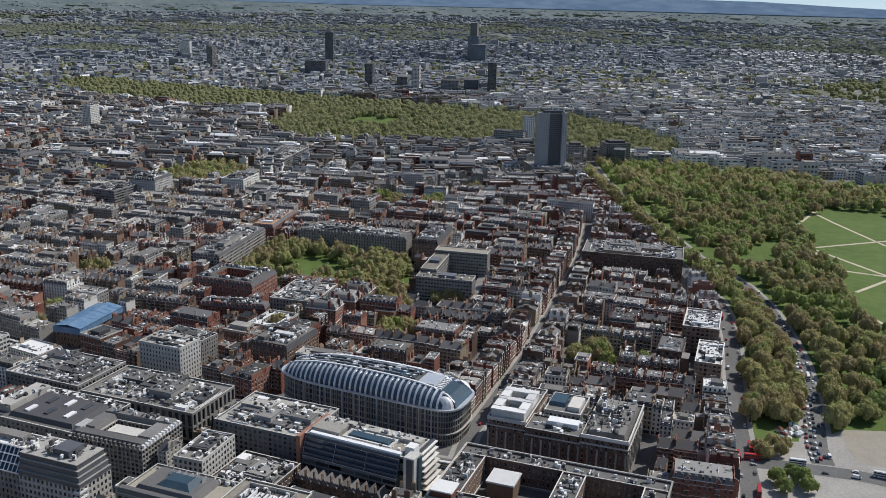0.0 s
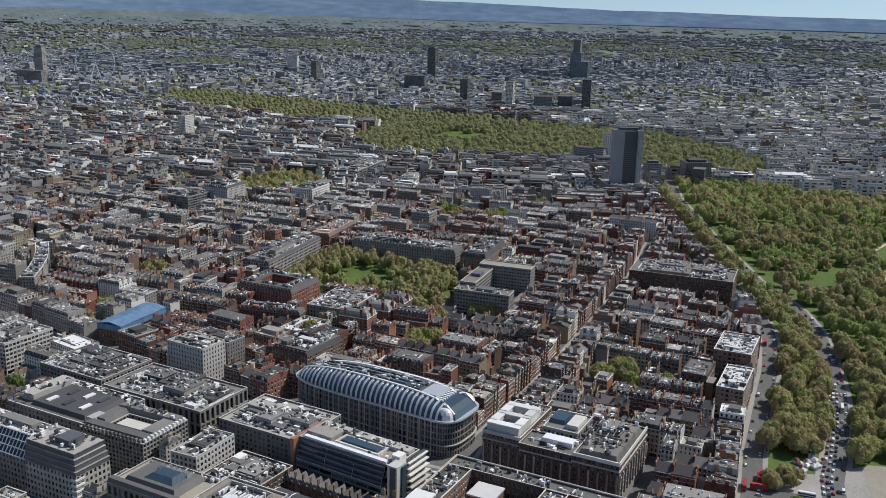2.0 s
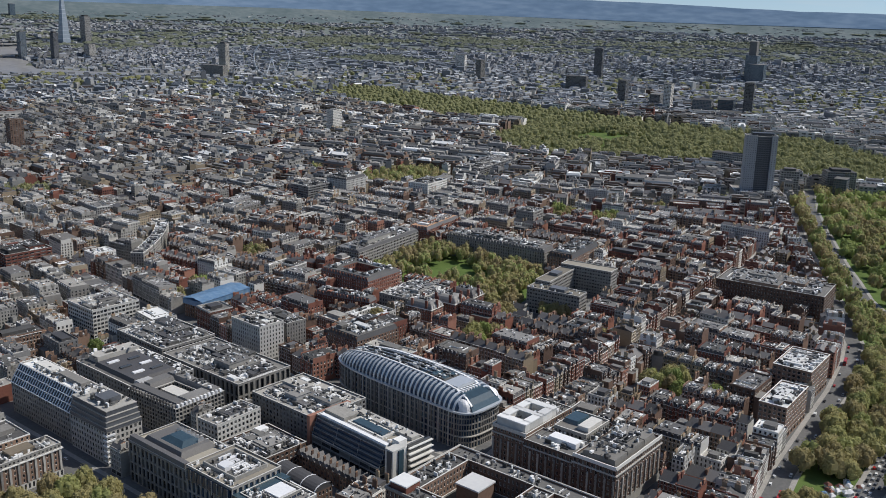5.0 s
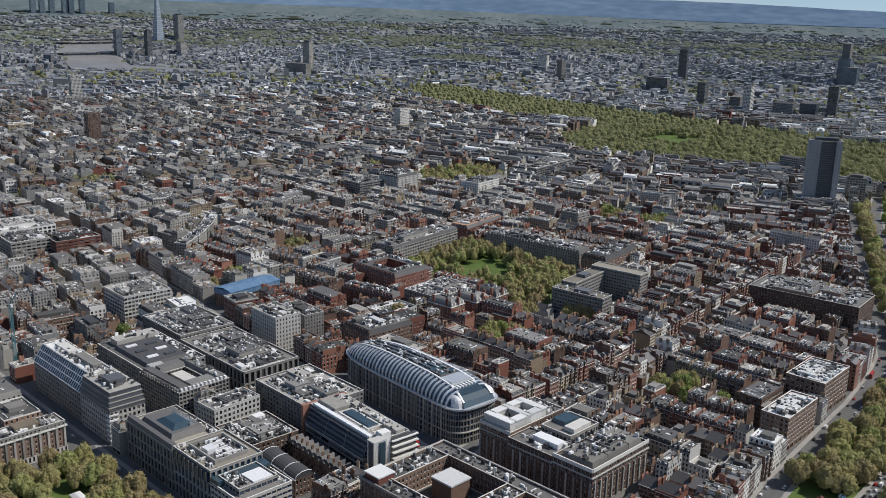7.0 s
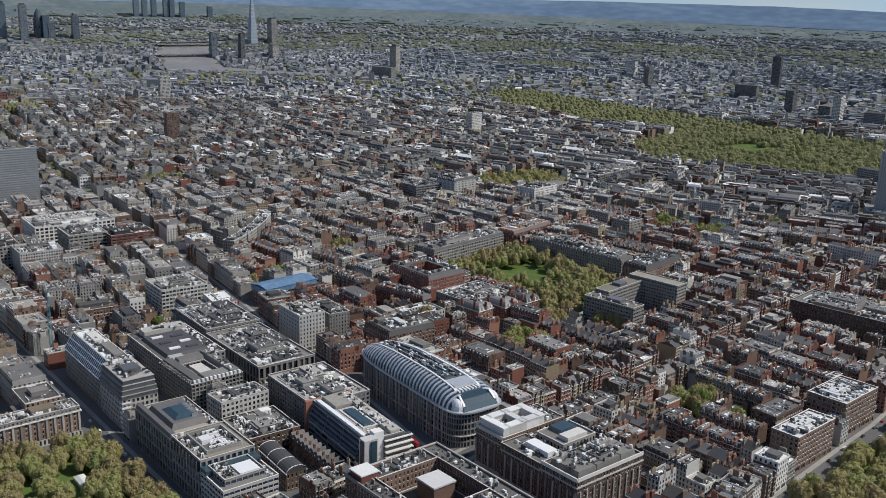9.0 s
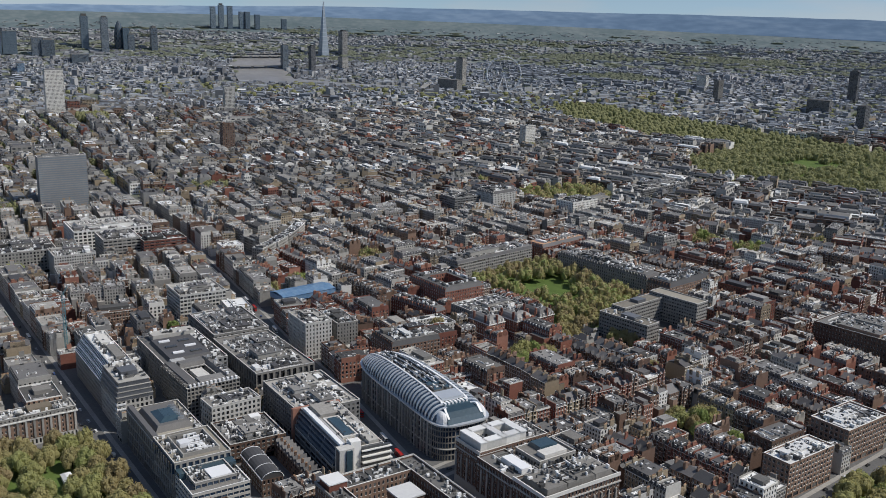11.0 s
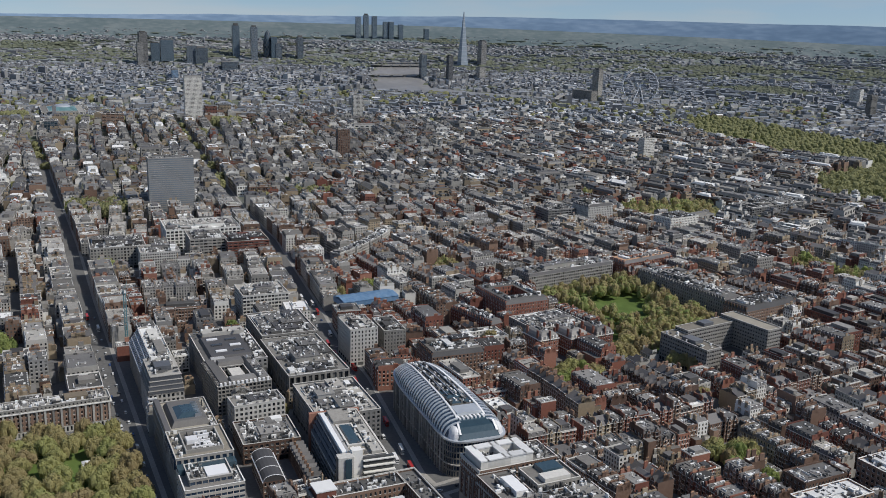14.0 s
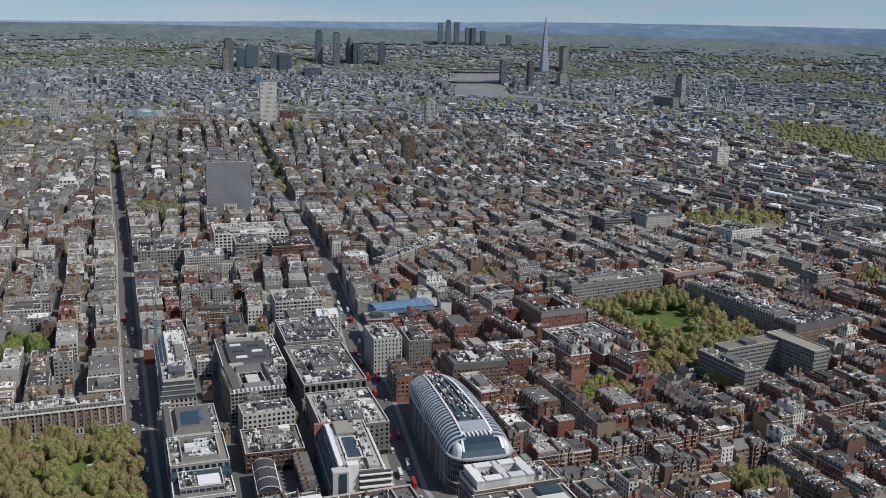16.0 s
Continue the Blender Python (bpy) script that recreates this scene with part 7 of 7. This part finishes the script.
for _ in range(900):
    # woods and parks of the outer plain
    b, d = TR.uniform(60, 184), TR.uniform(6500, 11000)
    x, y = HUB[0] + d * math.sin(radians(b)), HUB[1] + d * math.cos(radians(b))
    if noise.noise((x / 900, y / 900, 2)) > 0:
        wood(x, y, TR.uniform(4, 7), TR.uniform(60, 140), TR.randrange(100))
for gx, gy, gw, gd, ga in GARDENS:
    for _ in range(int(gw * gd / 95)):
        u, v = TR.uniform(-.46, .46) * gw, TR.uniform(-.46, .46) * gd
        c, s = math.cos(radians(ga)), math.sin(radians(ga))
        wood(gx + u * c - v * s, gy + u * s + v * c, TR.uniform(18, 25), TR.uniform(13, 19), TR.randrange(100))
plant_trees()

# ---------------------------------------------------------------- towers and far landmarks
def tower(x, y, w, d, h, angle, wall, label, bay=3.8, storey=3.7, fw=.7, fh=.55, name="tower", pane="glass", taper=0.0, crown=0.0):
    fx, fy, fz, k = far(x, y, 0)
    b, g, r = Build(), Build(), Build()
    c = [(-w / 2, -d / 2), (w / 2, -d / 2), (w / 2, d / 2), (-w / 2, d / 2)]
    for i in range(4):
        p, q = c[i], c[(i + 1) % 4]
        b.quad((*p, 0), (*q, 0), (*q, h), (*p, h))
        panes(g, p, q, 0, h, max(2, round(math.dist(p, q) / bay)), max(2, round(h / storey)), fw, fh, .12)
    r.box(-w / 2, -d / 2, h - .2, w / 2, d / 2, h + .3, 0)
    if crown:
        r.box(-w * .32, -d * .32, h, w * .32, d * .32, h + crown, 0)
    ob = thing(name, b, wall, pose(float(fx), float(fy), float(fz), 0, 0, angle) @ Matrix.Scale(float(k), 4), label, "tower")
    part("windows", g, pane, ob, kind="stuff")
    part("roof", r, "asphalt_roof", ob)
    return ob


def park_tower():
    """The tall hotel by the park: a dark glazed face between pale blank wings, over a podium."""
    o = Block("hotel_tower", "tall grey hotel tower, dark glazing between pale wings", 276, -919, 226, (60, 60))
    st = dict(bay=3.4, storey=3.4, roof="asphalt_roof", edge=.8)
    o.wing(-24, -10, -7, 10, 0, 100, "pale_panel", fw=.3, fh=.35, rec=.2, **st)
    o.wing(-7, -6, 15, 10, 0, 98, "grey_panel", fw=.86, fh=.6, pane="dark_cladding", sides="ns", **st)
    o.wing(15, -12, 23, 10, 0, 100, "pale_panel", fw=.3, fh=.35, rec=.2, **st)
    o.box("plant_room", -14, -4, 100, 18, 8, 104, "dark_cladding", "dark plant room")
    o.wing(-36, -28, 36, 28, 0, 14, "stone", roof="pale_roof")
    o.clutter(-34, -26, 34, -14, 14, 30, 44, 3)
    tower(429, -1107, 19, 15, 62, 45, "stucco", "slim white tower of flats", name="tower_block", fw=.4)
    tower(273, -1000, 28, 22, 38, 40, "concrete", "grey stepped block by the park corner", name="tower_block", crown=4)
    tower(236, -1083, 46, 30, 36, 50, "stone", "broad pale hotel at the park corner", name="hotel", crown=4)
    tower(214, -1056, 20, 24, 30, 20, "grey_panel", "grey glazed wing of the corner hotel", name="hotel", pane="blue_glass")
    tower(455, -1085, 60, 22, 34, 10, "stone", "broad stone hotel at the park corner", name="hotel")


def point_tower():
    """The tall gridded office tower at the end of the shopping street."""
    o = Block("office_tower", "tall pale gridded concrete office tower", 1868, 300, 12, (30, 60))
    o.wing(-10, -22, 10, 22, 0, 117, "stucco", bay=2.9, storey=3.3, fw=.5, fh=.5, rec=.6, roof="asphalt_roof")
    o.box("crown_wall", -9, -21, 117, 9, 21, 121, "concrete", "roof plant wall")
    tower(1962, 262, 40, 30, 34, 10, "red_brick", "bright red-fronted office block", name="office_building")
    tower(1968, 225, 34, 30, 36, 10, "stock_brick", "yellow-fronted low office block", name="office_building")
    tower(1910, 862, 26, 26, 64, 10, "stucco", "white stepped stone tower of the university", name="tower_block", fw=.4)


def spire(x, y, w, h, label):
    """A tapering glass spire."""
    fx, fy, fz, k = far(x, y, 0)
    root = tagged(new("glass_spire"), label, "skyscraper")
    root.matrix_world = pose(float(fx), float(fy), float(fz), 0, 0, 20) @ Matrix.Scale(float(k), 4)
    n = 14
    for i in range(n):
        s0, s1 = 1 - .93 * i / n, 1 - .93 * (i + 1) / n
        z0, z1 = h * i / n, h * (i + 1) / n - 1.2
        b = Build()
        b.box(-w / 2 * s0, -w / 2 * s0, z0, w / 2 * s0, w / 2 * s0, z1, 0, inset=w / 2 * (s0 - s1), top=i == n - 1)
        part("glazed_tier", b, "spire_glass", root)
        b = Build()
        b.box(-w / 2 * s1, -w / 2 * s1, z1, w / 2 * s1, w / 2 * s1, z1 + 1.2, 0, top=False)
        part("floor_band", b, "steel", root)


def round_tower(x, y, h, r):
    fx, fy, fz, k = far(x, y, 0)
    b = Build()
    n, m = 16, 12
    prof = [r * (.86 + .14 * math.sin(math.pi * t * 1.25)) * math.sqrt(max(0.0, 1 - max(0, t - .45) ** 2 / .3025)) for t in np.linspace(0, 1, m + 1)]
    for j in range(m):
        for i in range(n):
            a0, a1 = 2 * math.pi * i / n, 2 * math.pi * (i + 1) / n
            b.add([(prof[j] * math.cos(a0), prof[j] * math.sin(a0), h * j / m), (prof[j] * math.cos(a1), prof[j] * math.sin(a1), h * j / m),
                   (prof[j + 1] * math.cos(a1), prof[j + 1] * math.sin(a1), h * (j + 1) / m), (prof[j + 1] * math.cos(a0), prof[j + 1] * math.sin(a0), h * (j + 1) / m)], [[0, 1, 2, 3]], (i + j) % 2)
    thing("rounded_tower", b, ["blue_glass", "dark_cladding"], pose(float(fx), float(fy), float(fz)) @ Matrix.Scale(float(k), 4), "dark rounded tapering glass tower", "skyscraper")


def wheel(x, y, radius, angle):
    """The great observation wheel by the river."""
    root = tagged(new("observation_wheel"), "white great observation wheel by the river", "wheel")
    root.matrix_world = pose(x, y, 0, 0, 0, angle)
    cz = radius + 8

    def bar(b, p, q, r):
        p, q = np.array(p, float), np.array(q, float)
        d = (q - p) / np.linalg.norm(q - p)
        t = np.cross(d, (.2, .9, .4))
        t /= np.linalg.norm(t)
        w = np.cross(d, t)
        v = [p + r * (s * t + e * w) for s, e in ((1, 1), (-1, 1), (-1, -1), (1, -1))] + [q + r * (s * t + e * w) for s, e in ((1, 1), (-1, 1), (-1, -1), (1, -1))]
        b.add(v, [[0, 1, 5, 4], [1, 2, 6, 5], [2, 3, 7, 6], [3, 0, 4, 7]])

    rim = Build()
    n = 48
    for k in range(n):
        a0, a1 = 2 * math.pi * k / n, 2 * math.pi * (k + 1) / n
        for y0 in (-2.5, 2.5):
            bar(rim, (radius * math.cos(a0), y0, cz + radius * math.sin(a0)), (radius * math.cos(a1), y0, cz + radius * math.sin(a1)), 1.0)
    part("rim", rim, "white_paint", root)
    for k in range(24):
        a = 2 * math.pi * k / 24
        b = Build()
        bar(b, (0, 0, cz), (radius * math.cos(a), 0, cz + radius * math.sin(a)), .18)
        part("spoke", b, "white_paint", root)
    for k in range(32):
        a = 2 * math.pi * k / 32
        b = Build()
        xx, zz = (radius + 2.4) * math.cos(a), cz + (radius + 2.4) * math.sin(a)
        b.box(xx - 1.6, -3.5, zz - 1.6, xx + 1.6, 3.5, zz + 1.6, 0, inset=.4, bottom=True)
        part("capsule", b, "white_paint", root)
    for s in (-1, 1):
        b = Build()
        bar(b, (s * 22, 26, 0), (0, 3, cz), 1.2)
        part("leg", b, "white_paint", root)


def bridge(a, b_, width, label):
    pa, pb = far(*a, 10), far(*b_, 10)
    p, q = np.array([float(v) for v in pa[:3]]), np.array([float(v) for v in pb[:3]])
    k = float(pa[3])
    d = q - p
    l = float(np.hypot(d[0], d[1]))
    n = np.array((-d[1], d[0], 0)) / l * width / 2 * k
    root = tagged(new("bridge"), label, "bridge")
    b = Build()
    v = [p - n, q - n, q + n, p + n]
    b.add([*v, *[w + np.array((0, 0, 2.5 * k)) for w in v]], BOX_F)
    part("deck", b, "stone", root)
    for i in range(1, 6):
        c = p + d * i / 6
        b = Build()
        b.box(c[0] - 5 * k, c[1] - 5 * k, c[2] - 12 * k, c[0] + 5 * k, c[1] + 5 * k, c[2], 0)
        part("pier", b, "stone", root)


M["pale_panel"] = material("pale_panel", ramp3((0.34, 0.345, 0.35), (0.42, 0.425, 0.425), (0.5, 0.5, 0.495)), 0.6)
M["grey_panel"] = material("grey_panel", ramp3((0.11, 0.115, 0.12), (0.15, 0.155, 0.16), (0.2, 0.205, 0.21)), 0.6)
M["spire_glass"] = material("spire_glass", ramp3((0.18, 0.21, 0.24), (0.25, 0.29, 0.33), (0.34, 0.38, 0.42)), 0.3, by="island", spec=0.7)
park_tower()
point_tower()
tower(2660, -1080, 30, 24, 107, 30, "stone", "pale stone riverside office tower", fw=.5, crown=6)
tower(2560, -1000, 90, 30, 40, 30, "stone", "broad stone riverside block", name="office_building", fw=.4)
tower(3376, -668, 22, 22, 112, 20, "dark_cladding", "dark riverside office tower", crown=5)
tower(3550, -844, 40, 30, 58, 15, "stone", "pale slab tower by the river")
tower(1350, -1750, 22, 44, 68, 30, "dark_cladding", "dark glazed slab tower")
tower(1172, -1742, 20, 44, 74, 30, "stucco", "pale concrete slab tower")
tower(1255, -1790, 30, 60, 36, 30, "concrete", "broad grey office block", name="office_building")
tower(1080, -1780, 50, 50, 38, 30, "concrete", "broad grey office block", name="office_building", pane="blue_glass")
tower(1040, -1830, 40, 60, 40, 30, "dark_cladding", "dark glass office block", name="office_building", pane="blue_glass", fw=.95)
tower(985, -1850, 24, 26, 88, 30, "dark_cladding", "dark narrow office tower")
tower(2013, -2314, 30, 22, 112, 30, "dark_cladding", "dark riverside slab tower", crown=4)
tower(1687, -2812, 44, 44, 100, 20, "city_glass", "round glass riverside tower under construction", pane="blue_glass", crown=52)
tower(1640, -2780, 60, 40, 70, 20, "city_glass", "stepped glass riverside flats", pane="blue_glass", name="apartment_block")
tower(1720, -2860, 50, 40, 60, 20, "city_glass", "stepped glass riverside flats", pane="blue_glass", name="apartment_block")
tower(2540, -2050, 40, 26, 60, 30, "stucco", "pale slab blocks south of the river")
tower(1730, -1930, 70, 30, 44, 30, "concrete", "broad grey government offices block", name="office_building")
tower(2150, -1850, 24, 24, 70, 10, "stone", "grey tower south of the palace")
tower(4791, -1134, 50, 34, 133, 15, "concrete", "tall concrete hospital tower", crown=5)
spire(4712, -1004, 46, 295, "slender tapering glass skyscraper")
tower(5151, 264, 34, 40, 180, 10, "city_glass", "dark glass city skyscraper with mast", pane="blue_glass", crown=13)
tower(4860, 158, 34, 36, 181, 10, "city_glass", "dark slender city skyscraper", crown=8)
round_tower(5160, 81, 159, 27)
tower(5047, 48, 50, 34, 122, 10, "city_glass", "stepped glass city tower", pane="blue_glass")
tower(4999, 21, 30, 34, 89, 10, "city_glass", "dark city office tower", crown=4)
tower(5023, -102, 40, 34, 125, 10, "city_glass", "dark city tower under construction", crown=10)
tower(4111, 690, 26, 28, 112, 20, "concrete", "tall concrete tower of flats", crown=3)
tower(4193, 684, 30, 40, 158, 20, "concrete", "tall concrete tower of flats", crown=5)
tower(4511, 659, 42, 44, 96, 10, "city_glass", "glass office tower with angled crown", pane="blue_glass", crown=4)
tower(4619, 611, 60, 66, 110, 10, "city_glass", "broad glass office tower with pale top", pane="blue_glass")
tower(4401, 471, 40, 50, 90, 10, "city_glass", "dark glass city office block", name="office_building")
tower(4403, 423, 50, 60, 80, 10, "city_glass", "dark glass city office block", name="office_building", crown=8)
tower(3901, 270, 50, 70, 41, 10, "city_glass", "dark broad city office block", name="office_building")
tower(3602, -590, 26, 26, 106, 15, "city_glass", "dark riverside tower of offices", crown=4)
tower(3320, 470, 46, 26, 40, 10, "blue_sheet", "building under bright blue sheeting", name="office_building")
for x, y, hh in ((9381, -880, 211), (9373, -959, 230), (9363, -1045, 221), (9349, -1158, 168), (9342, -1215, 169), (9328, -1312, 143), (9286, -1574, 105)):
    tower(x, y, 42, 48, hh, 10, "city_glass", "far grey tower of the docklands cluster", crown=14 if hh == 230 else 0, pane="blue_glass")
wheel(2438, -1157, 60, 60)
bridge((3603, -270), (3674, -640), 26, "long pale stone river bridge")
bridge((4375, -450), (4441, -760), 26, "river bridge of stone and iron")
bridge((4627, -510), (4702, -790), 22, "far stone river bridge")
bridge((2520, -880), (2760, -990), 20, "iron rail bridge over the river")

# ---------------------------------------------------------------- traffic
PAINT = {"white": (0.75, 0.75, 0.74), "silver": (0.42, 0.43, 0.44), "black": (0.02, 0.02, 0.022), "grey": (0.12, 0.12, 0.125), "red": (0.42, 0.03, 0.025), "blue": (0.04, 0.08, 0.22)}
for _k, _c in PAINT.items():
    M["paint_" + _k] = material("paint_" + _k, ramp3(tuple(.9 * v for v in _c), _c, tuple(1.05 * v for v in _c)), 0.25, grain=.5, spec=.6)
M["rubber"] = material("rubber", ramp3((0.015, 0.015, 0.015), (0.022, 0.022, 0.022), (0.03, 0.03, 0.03)), 0.8)


def wheel_mesh(r, t):
    b = Build()
    n = 10
    a = [2 * math.pi * k / n for k in range(n)]
    v = [(r * math.cos(q), -t / 2, r * math.sin(q)) for q in a] + [(r * math.cos(q), t / 2, r * math.sin(q)) for q in a] + [(0, -t / 2, 0), (0, t / 2, 0)]
    f = [[i, n + i, n + (i + 1) % n, (i + 1) % n] for i in range(n)] + [[i, (i + 1) % n, 2 * n, 2 * n] for i in range(n)] + [[n + (i + 1) % n, n + i, 2 * n + 1, 2 * n + 1] for i in range(n)]
    b.add(v, f)
    return b.mesh("wheel", ["rubber"])


WHEEL = wheel_mesh(.33, .22)
BIG_WHEEL = wheel_mesh(.5, .3)


def car_parts(kind, paint):
    body, glass = Build(), Build()
    if kind == "car":
        body.box(-2.15, -.88, .28, 2.15, .88, .85, 0, inset=.08, bottom=True)
        body.box(-1.75, -.78, 1.38, 1.0, .78, 1.46, 0, inset=.1)
        glass.box(-1.95, -.82, .85, 1.35, .82, 1.4, 0, inset=.28)
    elif kind == "van":
        body.box(-2.7, -1.0, .35, 2.6, 1.0, 1.2, 0, bottom=True)
        body.box(-2.7, -1.0, 1.2, 1.3, 1.0, 2.3, 0, inset=.06)
        glass.box(1.2, -.95, 1.2, 2.2, .95, 2.1, 0, inset=.25)
    else:
        body.box(-5.4, -1.25, .35, 5.4, 1.25, 1.3, 0, bottom=True)
        body.box(-5.4, -1.25, 2.1, 5.4, 1.25, 2.75, 0)
        body.box(-5.35, -1.22, 3.65, 5.35, 1.22, 4.35, 0, inset=.12)
        glass.box(-5.3, -1.2, 1.3, 5.35, 1.2, 2.1, 0)
        glass.box(-5.3, -1.2, 2.75, 5.35, 1.2, 3.65, 0)
    return body.mesh("body", ["paint_" + paint]), glass.mesh("glazing", ["glass"])


FLEET = {}


def vehicle(kind, paint, x, y, angle):
    key = (kind, paint)
    if key not in FLEET:
        FLEET[key] = car_parts(kind, paint)
    word = {"car": "car", "van": "delivery van", "bus": "double-decker bus"}[kind]
    root = tagged(new({"car": "car", "van": "van", "bus": "bus"}[kind]), "%s %s on the asphalt road" % (paint, word), kind, "traffic")
    root.matrix_world = pose(x, y, .17, 0, 0, angle)
    for name, me in zip(("body", "glazing"), FLEET[key]):
        o = new(name, me)
        o.parent = root
    l, w, r, me = {"car": (1.35, .8, .33, WHEEL), "van": (1.7, .9, .33, WHEEL), "bus": (3.4, 1.1, .5, BIG_WHEEL)}[kind]
    for sx in (-1, 1):
        for sy in (-1, 1):
            o = new("wheel", me)
            o.parent = root
            o.location = (sx * l, sy * w, r)


def drive(line, offset, s0, s1, gap, rng, buses=.1, back=False):
    """A lane of traffic along a line, offset to its right."""
    total, s = 0.0, s0
    for (x0, y0), (x1, y1) in zip(line[:-1], line[1:]):
        l = math.hypot(x1 - x0, y1 - y0)
        while s < min(total + l, s1):
            t = (s - total) / l
            ux, uy = (x1 - x0) / l, (y1 - y0) / l
            k = rng.random()
            kind = "bus" if k < buses else "van" if k < buses + .15 else "car"
            paint = "red" if kind == "bus" and rng.random() < .7 else "white" if kind != "car" else rng.choice(["white", "silver", "silver", "black", "black", "grey", "blue", "white", "silver", "red", "white", "black"])
            vehicle(kind, paint, x0 + (x1 - x0) * t + uy * offset, y0 + (y1 - y0) * t - ux * offset, math.degrees(math.atan2(uy, ux)) + (180 if back else 0) + rng.uniform(-1.5, 1.5))
            s += rng.uniform(*gap) + {"car": 5, "van": 6.5, "bus": 13}[kind]
        total += l


CR = random.Random(12)
for off, back in ((-6.2, False), (-3.2, False), (-.4, False), (2.8, True), (5.8, True)):
    drive(DRIVE, off, CR.uniform(0, 12), 210 if off < 0 else 400, (1.5, 6) if off < 0 else (6, 30), CR, .025, back)
drive(DRIVE, -5, 265, 800, (10, 45), CR, .08)
drive(DRIVE, 4, 410, 900, (10, 45), CR, .08, True)
drive(PARK_LANE, -4.5, 20, 420, (6, 26), CR, .12)
drive(PARK_LANE, 4.5, 10, 420, (6, 26), CR, .12, True)
drive(OXFORD, 3.6, 160, 700, (8, 45), CR, .45)
drive(OXFORD, -3.6, 150, 700, (8, 45), CR, .45, True)
drive(WIGMORE, 3.2, 100, 560, (6, 26), CR, .05)
drive(WIGMORE, -3.2, 100, 560, (6, 26), CR, .05, True)
drive(PARK_STREET, 2.2, 170, 800, (6, 40), CR, 0)
drive(BAYSWATER, 4, 10, 200, (6, 25), CR, .3)
drive(BAYSWATER, -4, 10, 200, (6, 25), CR, .3, True)

# ---------------------------------------------------------------- small things
def kiosk(x, y, angle, w, d, h, mat, label, name="kiosk"):
    b, r = Build(), Build()
    b.box(-w / 2, -d / 2, 0, w / 2, d / 2, h, 0)
    r.box(-w / 2 - .4, -d / 2 - .4, h, w / 2 + .4, d / 2 + .4, h + 1.4, 0, inset=min(w, d) * .4)
    ob = thing(name, b, "stucco", pose(x, y, .06, 0, 0, angle), label, "stall", "small pavilions")
    part("roof", r, mat, ob)


kiosk(-118, 236, 14, 14, 6, 3, "white_roof", "white roofed garden pavilion among trees", "pavilion")
for k in range(16):
    kiosk(-338 + CR.uniform(-7, 7), -169 + CR.uniform(-14, 14), CR.uniform(0, 90), CR.uniform(2.5, 4), CR.uniform(2.5, 4), 2.3, CR.choice(["white_roof", "blue_sheet", "white_roof", "red_brick"]), "small fair stall with a pitched canopy")


def crane(x, y, height, reach, turn, rise, mat, label):
    """A lattice tower crane: mast, cab, jib and counter-jib."""
    root = tagged(new("tower_crane"), label, "crane")
    root.matrix_world = pose(x, y, 0, 0, 0, turn)

    def bar(b, p, q, r):
        p, q = np.array(p, float), np.array(q, float)
        d = (q - p) / np.linalg.norm(q - p)
        t = np.cross(d, (.3, .8, .5))
        t /= np.linalg.norm(t)
        w = np.cross(d, t)
        v = [c + r * (s * t + e * w) for c in (p, q) for s, e in ((1, 1), (-1, 1), (-1, -1), (1, -1))]
        b.add(v, [[0, 1, 5, 4], [1, 2, 6, 5], [2, 3, 7, 6], [3, 0, 4, 7]])

    mast = Build()
    c = [(-1, -1), (1, -1), (1, 1), (-1, 1)]
    for k in range(4):
        bar(mast, (*c[k], 0), (*c[k], height), .16)
    n = int(height / 2.5)
    for j in range(n):
        z0, z1 = height * j / n, height * (j + 1) / n
        for k in range(4):
            bar(mast, (*c[k], z0), (*c[(k + 1) % 4], z1), .09)
    part("mast", mast, mat, root)
    jib = Build()
    end = (reach, 0, height + reach * rise)
    for q in ((0, -.7, height), (0, .7, height), (0, 0, height + 1.8)):
        bar(jib, q, end, .13)
    for j in range(int(reach / 2.5)):
        s0, s1 = j * 2.5 / reach, (j + 1) * 2.5 / reach
        p = np.array((0, -.7 if j % 2 else .7, height)) * (1 - s0) + np.array(end) * s0
        q = np.array((0, 0, height + 1.8)) * (1 - s1) + np.array(end) * s1
        bar(jib, p, q, .08)
    part("jib", jib, mat, root)
    back = Build()
    bar(back, (0, 0, height + .5), (-reach * .3, 0, height + 1), .35)
    back.box(-reach * .3 - 2, -1, height - .6, -reach * .3 + 1, 1, height + 2, 0, bottom=True)
    part("counter_jib", back, "concrete", root, "grey counterweight arm")
    cab = Build()
    cab.box(1, -.9, height - 2.4, 2.8, .9, height - .2, 0, inset=.15, bottom=True)
    part("cab", cab, "white_paint", root, "white driver's cab")


M["crane_teal"] = material("crane_teal", ramp3((0.10, 0.24, 0.27), (0.15, 0.32, 0.35), (0.22, 0.40, 0.42)), 0.5)
crane(118, 241, 56, 14, 200, .9, "crane_teal", "teal lattice tower crane over a building site")
crane(301, 394, 32, 30, 130, .55, "white_paint", "white lattice tower crane with raised jib")
